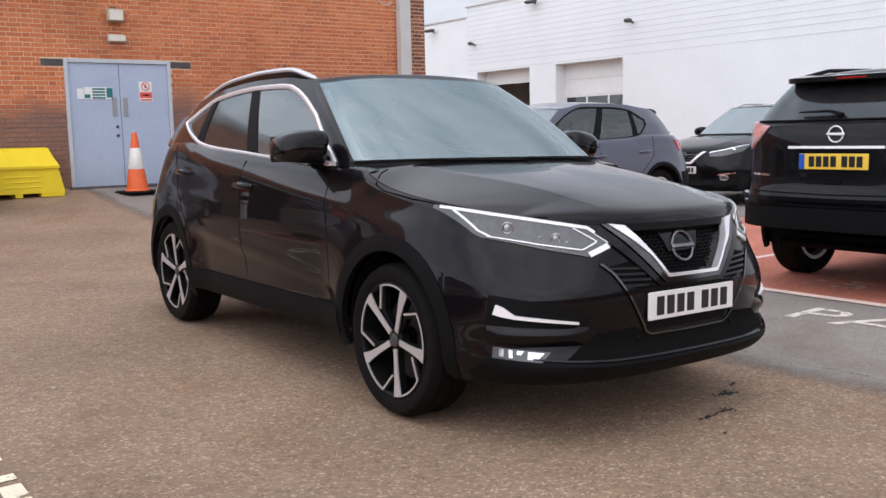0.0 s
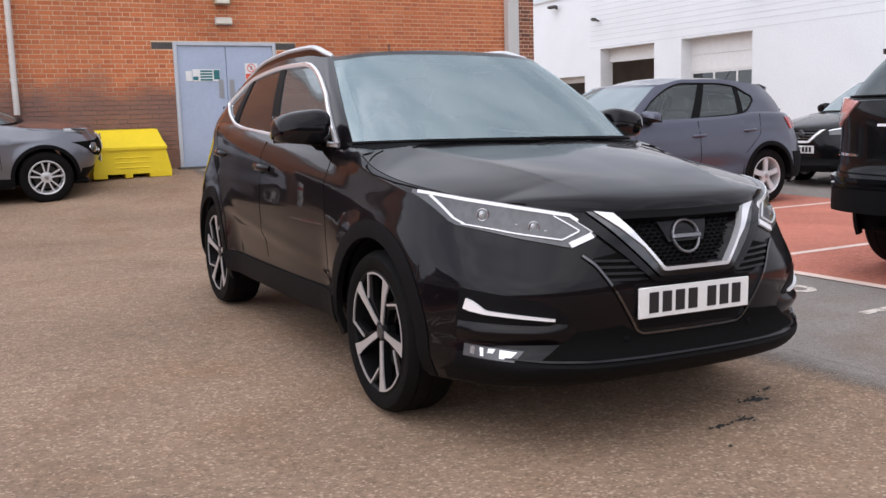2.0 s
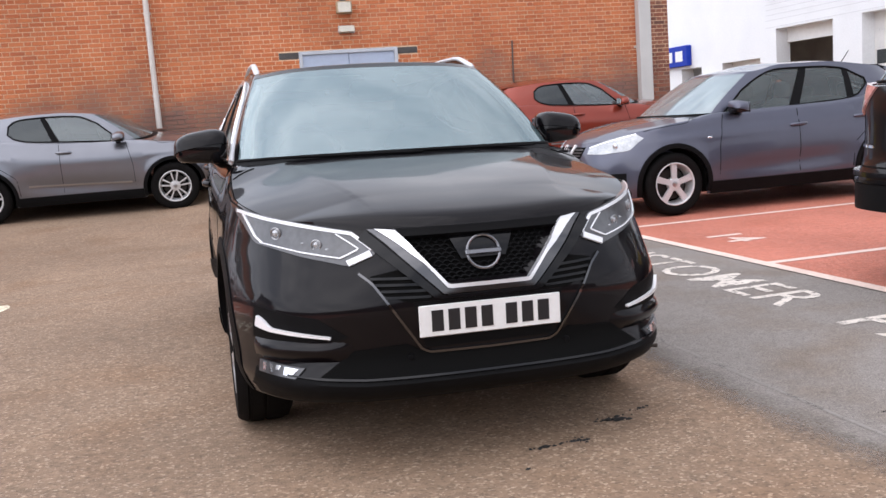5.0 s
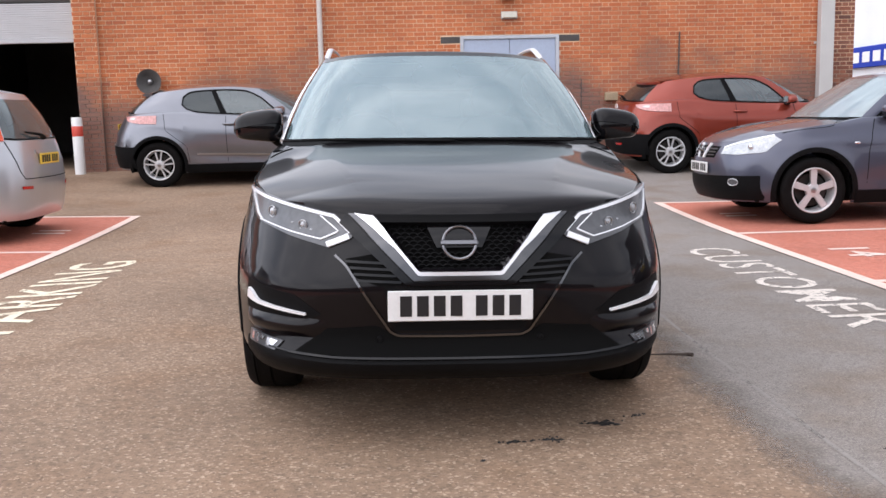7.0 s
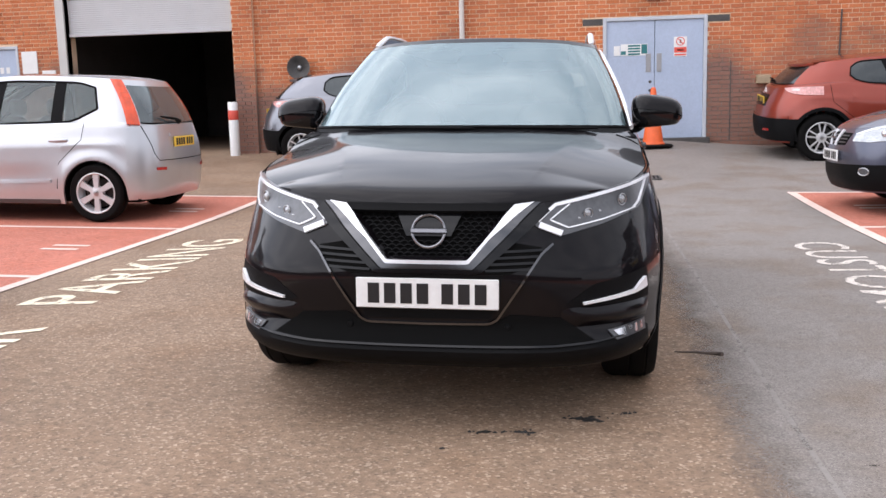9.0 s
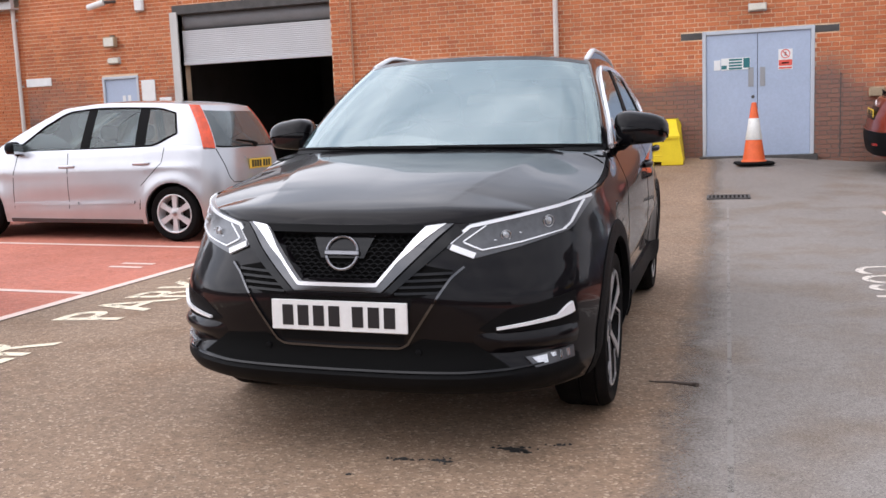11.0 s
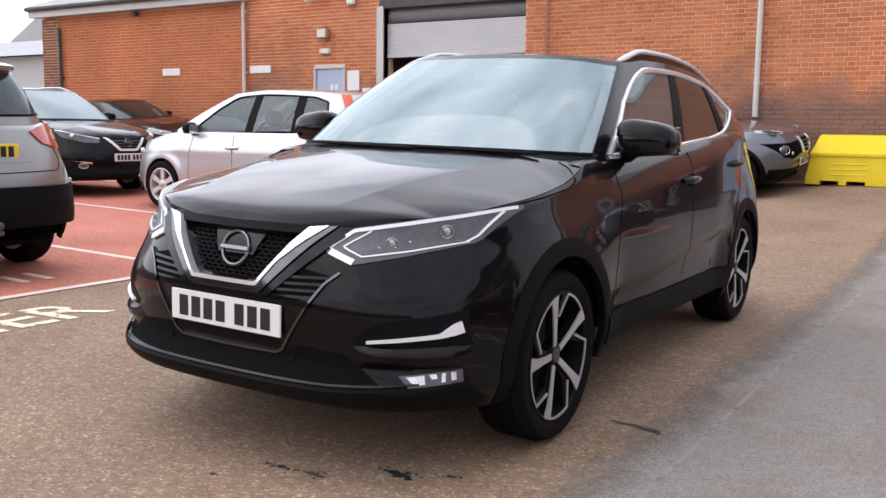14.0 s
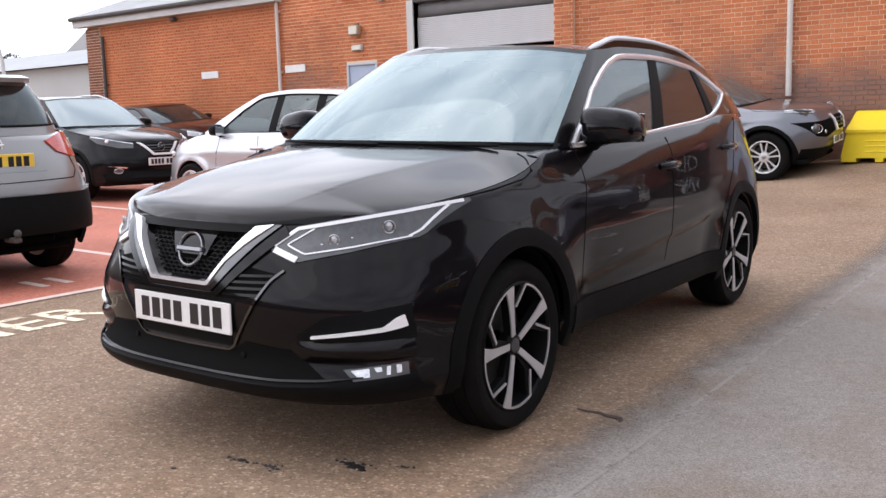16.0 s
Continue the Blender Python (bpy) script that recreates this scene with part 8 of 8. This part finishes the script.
def grit_bin():
    x0, x1, y0, y1 = -0.41, 0.60, 11.28, 11.88
    z = ground_z(0.1, 11.35)
    b = thing("grit_bin", "bright yellow plastic grit bin with a sloping lid", "bin", pose((x0 + x1) / 2, (y0 + y1) / 2, z))
    w, d = (x1 - x0) / 2, (y1 - y0) / 2
    feet = [(-w - 0.068, -0.37), (-0.12, -0.01), (0.24, w + 0.068)]
    tub = [(-w - 0.07, w + 0.07, -d - 0.03, d, 0.06), (-w - 0.07, w + 0.07, -d - 0.03, d, 0.09), (-w - 0.01, w + 0.01, -d + 0.005, d, 0.40), (-w - 0.01, w + 0.01, -d, d, 0.44)]
    rows = [[(a, c, h), (e, c, h), (e, f, h + (0.22 if i > 1 else 0)), (a, f, h + (0.22 if i > 1 else 0))] for i, (a, e, c, f, h) in enumerate(tub)]
    v, f = grid(rows, True)
    part("tub", mesh("tub", v, f + [[0, 3, 2, 1], [12, 13, 14, 15]], BIN_YELLOW, 30), b)
    for a, e in feet:
        part("foot", mesh("foot", *block(a, e, -d - 0.028, d - 0.01, 0.0, 0.07, 0.006), BIN_YELLOW), b)
    for k in range(3):
        zz = 0.15 + 0.075 * k
        part("rib", mesh("rib", *tube([(-w + 0.25, -d - 0.040 + zz * 0.11, zz), (w - 0.25, -d - 0.040 + zz * 0.11, zz + 0.005)], 0.010, 6), BIN_YELLOW), b)
    lid = [[(-w - 0.02, -d - 0.02, 0.42), (w + 0.02, -d - 0.02, 0.42)], [(-w - 0.02, -d - 0.02, 0.46), (w + 0.02, -d - 0.02, 0.46)], [(-w + 0.02, -d + 0.10, 0.56), (w - 0.02, -d + 0.10, 0.56)], [(-w + 0.05, -d + 0.30, 0.715), (w - 0.05, -d + 0.30, 0.715)], [(-w + 0.03, d, 0.73), (w - 0.03, d, 0.73)], [(-w - 0.02, d + 0.02, 0.62), (w + 0.02, d + 0.02, 0.62)]]
    v, f = grid(lid)
    f = f + [[2 * k for k in range(6)], [2 * k + 1 for k in range(6)][::-1], [10, 11, 1, 0]]
    part("lid", mesh("lid", v, f, BIN_YELLOW, 25), b)


def drain_cover():
    x, y = 1.345, 8.27
    z = ground_z(x, y)
    d = thing("drain_grate", "rectangular dark iron drain grate set in the asphalt", "drain", pose(x, y, z + 0.006, 2.6, 0, 0))
    part("frame", mesh("frame", *join(block(-0.26, 0.26, -0.17, -0.14, -0.03, 0.012), block(-0.26, 0.26, 0.14, 0.17, -0.03, 0.012), block(-0.26, -0.23, -0.14, 0.14, -0.03, 0.012), block(0.23, 0.26, -0.14, 0.14, -0.03, 0.012)), STEEL_DARK), d)
    part("pit", mesh("pit", *block(-0.23, 0.23, -0.14, 0.14, 0.0, 0.003), DARK), d)
    for k in range(9):
        a = -0.215 + k * 0.05
        part("grate_bar", mesh("grate_bar", *block(a, a + 0.025, -0.14, 0.14, 0.003, 0.011), STEEL_DARK), d)


def white_building():
    """The white showroom along the right side of the yard: x = 16.9 faces the yard."""
    X = 16.9
    holes = [(15.18, 17.93, 0, 3.24), (19.12, 21.78, 0, 3.24), (22.64, 24.85, 0, 2.42), (26.2, 27.6, 0, 2.4)]

    def along(vf):
        v, f = vf
        return [(X + y, x, z) for x, y, z in v], [q[::-1] for q in f]
    sets = [slab_with_holes(-12, 22.3, 0, 0.5, 0, 5.44, holes), slab_with_holes(22.3, 34, 0, 0.5, 0, 5.10, holes)]
    wall = tagged(new("wall_showroom", mesh("wall_showroom", *along(join(*sets)), RENDER_WHITE)), "tall white-painted masonry wall of a showroom", "", "", "structure")
    part("coping", mesh("coping", *along(join(block(-12, 22.34, -0.05, 0.55, 5.44, 5.50, 0.01), block(22.35, 34, -0.05, 0.55, 5.10, 5.16, 0.01))), FASCIA), wall)
    for k in range(13):
        z = 3.36 + 0.16 * k if k else 3.30
        part("board_joint", mesh("board_joint", *along(block(-12, 22.3, -0.006, 0.0, z, z + 0.014)), JOINT), wall)
    back = join(block(-12, 34, 3.2, 3.3, 0, 4.2), block(-12, 34, 0.5, 3.2, 4.1, 4.2))
    tagged(new("wall_showroom_inner", mesh("wall_showroom_inner", *along(back), CONCRETE)), "dim inner wall behind the white openings", "", "", "structure")

    def sectional(y0, y1, top, low, label, glazed):
        d = thing("sectional_door", label, "door")
        rows = glazed
        z = top
        k = 0
        while z > low + 0.01:
            h = min(0.48, z - low)
            if k in rows:
                part("door_rail", mesh("door_rail", *along(block(y0, y1, 0.40, 0.45, z - 0.05, z, 0.004)), SIGN_WHITE), d)
                part("door_rail", mesh("door_rail", *along(block(y0, y1, 0.40, 0.45, z - h + 0.004, z - h + 0.05, 0.004)), SIGN_WHITE), d)
                n = 3
                for j in range(n + 1):
                    yy = lerp(y0, y1 - 0.06, j / n)
                    part("door_stile", mesh("door_stile", *along(block(yy, yy + 0.06, 0.40, 0.45, z - h + 0.05, z - 0.05, 0.003)), SIGN_WHITE), d)
                pane = part("pane", mesh("pane", *along(block(y0 + 0.06, y1 - 0.06, 0.425, 0.43, z - h + 0.05, z - 0.05)), PRIVACY), d)
            else:
                part("panel", mesh("panel", *along(block(y0, y1, 0.40, 0.45, z - h + 0.004, z, 0.006)), SIGN_WHITE), d)
            z -= h
            k += 1
    sectional(15.18, 17.93, 3.24, 0.0, "white sectional workshop door with a band of dark panes", (2, 3))
    sectional(19.12, 21.78, 3.24, 2.8, "white sectional workshop door, raised over a dark opening", ())
    sectional(22.64, 24.85, 2.42, 2.22, "low white door, raised, over a dark opening", ())

    def fitting(y, z, name, label, size):
        f = thing(name, label, "light", me=mesh(name, *along(block(y - size, y + size, -0.30, -0.12, z - 0.05, z + 0.05, 0.03)), STEEL_DARK))
        part("bracket", mesh("bracket", *along(tube([(y, -0.15, z), (y, 0.01, z - 0.05)], 0.03, 8)), STEEL_DARK), f)
    fitting(24.2, 4.86, "wall_floodlight", "small dark floodlight on the white wall", 0.22)
    fitting(18.8, 5.2, "wall_floodlight", "small dark floodlight on the white wall", 0.22)
    fitting(21.85, 4.2, "security_camera", "tiny dark camera on the white wall", 0.08)
    fitting(14.8, 4.2, "wall_sounder", "small grey sounder on the white wall", 0.10)
    v = thing("wall_vent", "small grey flue on the white wall", "vent", me=mesh("wall_vent", *along(tube([(25.9, -0.12, 1.4), (25.9, -0.12, 2.05)], 0.06, 10)), PIPE_GREY))
    part("flue_cap", mesh("flue_cap", *along(block(25.78, 26.02, -0.24, 0.0, 2.05, 2.12, 0.01)), PIPE_GREY), v)
    s = thing("fascia_sign", "blue fascia sign with white shapes on the showroom", "sign", me=mesh("fascia_sign", *along(block(26.85, 32.5, -0.20, -0.004, 2.50, 3.24, 0.02)), SIGN_BLUE))
    for k in range(7):
        part("letter_bar", mesh("letter_bar", *along(block(27.15 + 0.75 * k, 27.65 + 0.75 * k, -0.215, -0.20, 2.68, 3.05)), SIGN_WHITE), s)


def far_things():
    # pale industrial unit beyond the wing, and bare trees on the skyline
    b = thing("industrial_unit", "far pale grey industrial building", "building")
    part("wall", mesh("wall", *block(-75, -26, 24, 44, 0, 4.3), FAR_WALL), b)
    part("roof", mesh("roof", [(-75.5, 23.5, 4.3), (-25.5, 23.5, 4.3), (-25.5, 34, 6.4), (-75.5, 34, 6.4), (-75.5, 44.5, 4.3), (-25.5, 44.5, 4.3)], [[0, 1, 2, 3], [3, 2, 5, 4], [0, 3, 4], [1, 5, 2]], FAR_ROOF, 20), b)
    part("sign", mesh("sign", *block(-34.2, -32.6, 23.9, 23.99, 2.9, 3.2), STEEL_DARK), b)
    c = thing("gabled_unit", "far grey gabled roof", "building")
    part("wall", mesh("wall", *block(-93, -78, 60, 76, 0, 9.8), FAR_WALL), c)
    part("roof", mesh("roof", [(-93.6, 59, 9.6), (-77.4, 59, 9.6), (-85.5, 59, 13.6), (-93.6, 77, 9.6), (-77.4, 77, 9.6), (-85.5, 77, 13.6)], [[0, 1, 2], [3, 5, 4], [0, 2, 5, 3], [1, 4, 5, 2]], FAR_ROOF, 20), c)
    rng = random.Random(11)
    for x, y, h in ((-92, 44, 9.5), (-84, 47, 8.6), (-71, 60, 9.0), (-66, 62, 8.4), (-60, 63, 8.8), (-54, 66, 8.6)):
        t = thing("tree", "far dark bare-looking tree on the skyline", "tree", pose(x, y, 0), "skyline trees")
        part("trunk", mesh("trunk", *tube([(0, 0, 0), (0.1, 0, h * 0.4), (0.0, 0.1, h * 0.8)], [0.25, 0.18, 0.06], 7), BARK), t)
        verts, faces = [], []
        for k in range(420):
            a, rr2, zz = rng.uniform(0, 6.28), math.sqrt(rng.random()) * h * 0.28, h * rng.uniform(0.45, 1.0)
            rr2 *= 1 - 0.6 * abs((zz / h - 0.68) / 0.35)
            p = Vector((rr2 * math.cos(a), rr2 * math.sin(a), zz))
            u, w = Vector((rng.uniform(-1, 1), rng.uniform(-1, 1), rng.uniform(-1, 1))).normalized(), Vector((rng.uniform(-1, 1), rng.uniform(-1, 1), rng.uniform(-1, 1))).normalized()
            n = len(verts)
            sz = 0.28
            verts += [tuple(p + u * sz), tuple(p + w * sz), tuple(p - u * sz * 0.6)]
            faces.append([n, n + 1, n + 2])
        part("crown", mesh("crown", verts, faces, LEAF), t)
    mast = thing("lamp_mast", "thin grey mast beyond the yard", "mast", me=mesh("lamp_mast", *tube([(-41, 22, 0), (-41.2, 22, 4.5), (-42.1, 22, 7.6)], [0.12, 0.09, 0.05], 8), PIPE_GREY))


# ---- put it together ----
build_ground()
build_markings()
white_building()
double_door()
side_door()
roller_shutter()
downpipe(-1.40, 1.4, 4.7, 0.045, PIPE_WHITE, "thin off-white drainpipe on the brick wall")
downpipe(7.24, 0.45, 4.7, 0.12, PIPE_GREY, "broad pale grey square downpipe by the wall corner", True)
downpipe(-18.62, 0.5, 3.55, 0.045, STEEL_DARK, "thin dark drainpipe beside the corner pier of the wing")
downpipe(-12.30, 0.5, 4.9, 0.04, PIPE_WHITE, "off-white drainpipe between the two brick walls")
bulkhead(1.79, 2.83, 0.28, "white emergency bulkhead light above the double door")
floodlight(1.76, 3.18, "cream floodlight above the double door")
bulkhead(-10.07, 2.70, 0.27, "white emergency bulkhead light above the side door")
floodlight(-10.07, 3.05, "cream floodlight above the side door")
wall_sign(-14.65, 2.38, 0.58, 0.16, "small white sign on the brick wing")
wall_sign(-11.88, 2.38, 0.60, 0.16, "small white sign on the brick wall")
wall_sign(-9.36, 2.10, 0.30, 0.40, "white paper notice by the shutter")
wall_sign(-9.0, 1.88, 0.26, 0.14, "small white notice by the shutter")
bell = thing("alarm_bell_box", "white alarm bell box high on the brick wall", "alarm", me=mesh("alarm_bell_box", *block(-9.5, -9.3, WALL_Y - 0.10, WALL_Y - 0.008, 3.58, 3.90, 0.03), SIGN_WHITE))
cctv = thing("security_camera", "white security camera high on the brick wall", "camera", me=mesh("security_camera", *tube([(-10.45, WALL_Y - 0.18, 3.72), (-10.1, WALL_Y - 0.16, 3.80)], 0.06, 10), SIGN_WHITE))
part("bracket", mesh("bracket", *tube([(-10.1, WALL_Y - 0.16, 3.80), (-9.95, WALL_Y - 0.008, 3.82)], 0.03, 8), STEEL_DARK), cctv)
rod = thing("wall_rod", "thin dark rod fixed to the brick wall", "rod", me=mesh("wall_rod", *tube([(4.70, WALL_Y - 0.03, 1.7), (4.72, WALL_Y - 0.03, 2.5)], 0.014, 6), STEEL_DARK))
box1 = thing("junction_box", "small cream junction box on the brick wall", "box", me=mesh("junction_box", *block(3.42, 3.64, WALL_Y - 0.10, WALL_Y - 0.008, 1.36, 1.50, 0.01), TAN))
spot = thing("wall_lamp", "small dark lamp under the eaves", "light", me=mesh("wall_lamp", *block(-15.86, -15.70, WALL_Y - 0.15, WALL_Y - 0.008, 3.70, 3.80, 0.02), STEEL_DARK))
tagged(new("trim", mesh("trim", *block(3.012, 3.028, WALL_Y - 0.0135, WALL_Y - 0.001, 0.45, 1.75), STEEL_DARK)), "dark movement joint in the brickwork", "", "", "structure")
cable = thing("wall_cable", "looped cable on the brick wall", "cable", me=mesh("wall_cable", *tube([(6.9 + 0.16 * math.cos(a), WALL_Y - 0.03, 3.82 + 0.16 * math.sin(a)) for a in (math.pi + 0.35 * k for k in range(12))], 0.01, 6), PIPE_WHITE))
wall_horn()
bollard()
traffic_cone()
grit_bin()
drain_cover()
for sx, sy, sz2, sd in ((0.20, -0.83, 0.055, 1), (0.34, -0.82, 0.05, 2), (0.575, -0.65, 0.075, 3), (0.72, -0.56, 0.04, 4), (0.06, -1.02, 0.02, 5), (1.5, -1.05, 0.02, 6)):
    stain(sx, sy, sz2, sd)
twig = thing("twig", "thin dark twig on the ground by the wheel", "twig", me=mesh("twig", *tube([(0.99, 0.24, 0.004), (1.04, 0.22, 0.008), (1.09, 0.235, 0.005), (1.13, 0.21, 0.008), (1.18, 0.215, 0.005), (1.20, 0.19, 0.008)], [0.003, 0.005, 0.006, 0.007, 0.009, 0.011], 6), BARK))
black_crossover()
black_suv()
slate_crossover()
silver_hatch()
grey_crossover()
dark_crossover(-9.58, 5.80, 90, "black crossover car facing the silver hatchback, chrome V grille")
dark_crossover(9.48, 6.20, -90, "black crossover car parked behind the slate-blue crossover")
coupe_crossover(-1.22, 10.93, 90, GUNMETAL_PAINT, "gunmetal grey compact crossover parked along the brick wall")
coupe_crossover(6.56, 10.93, 90, RED_PAINT, "burnt-red metallic compact crossover parked along the brick wall")
maroon_saloon()
far_things()
build_brick_buildings()


def brick_pieces():
    """The bricks above and beside the double door, each a piece of the wall."""
    wall = scene.objects["wall_north"]
    holes = [DOOR, GARAGE, SIDE_DOOR]
    face = [r for r in brick_rects(-12.2, 7.40, 0.3, 4.72, holes + LINTEL) if r[4] and 0.3 < r[0] < 5.4 and r[2] > 1.9]
    face.sort(key=lambda r: (r[0] - 2.6) ** 2 + (r[2] - 2.9) ** 2)
    w, h = face[0][1] - face[0][0], face[0][3] - face[0][2]
    me = brick_mesh([(0, w, 0, h, True)], 0, BRICK, "brick")
    rng = random.Random(9)
    for a, b, c, d, _ in face[:300]:
        ob = new("brick", me)
        ob.parent = wall
        ob.location = (a, WALL_Y - rng.uniform(0, 0.003), c)


brick_pieces()
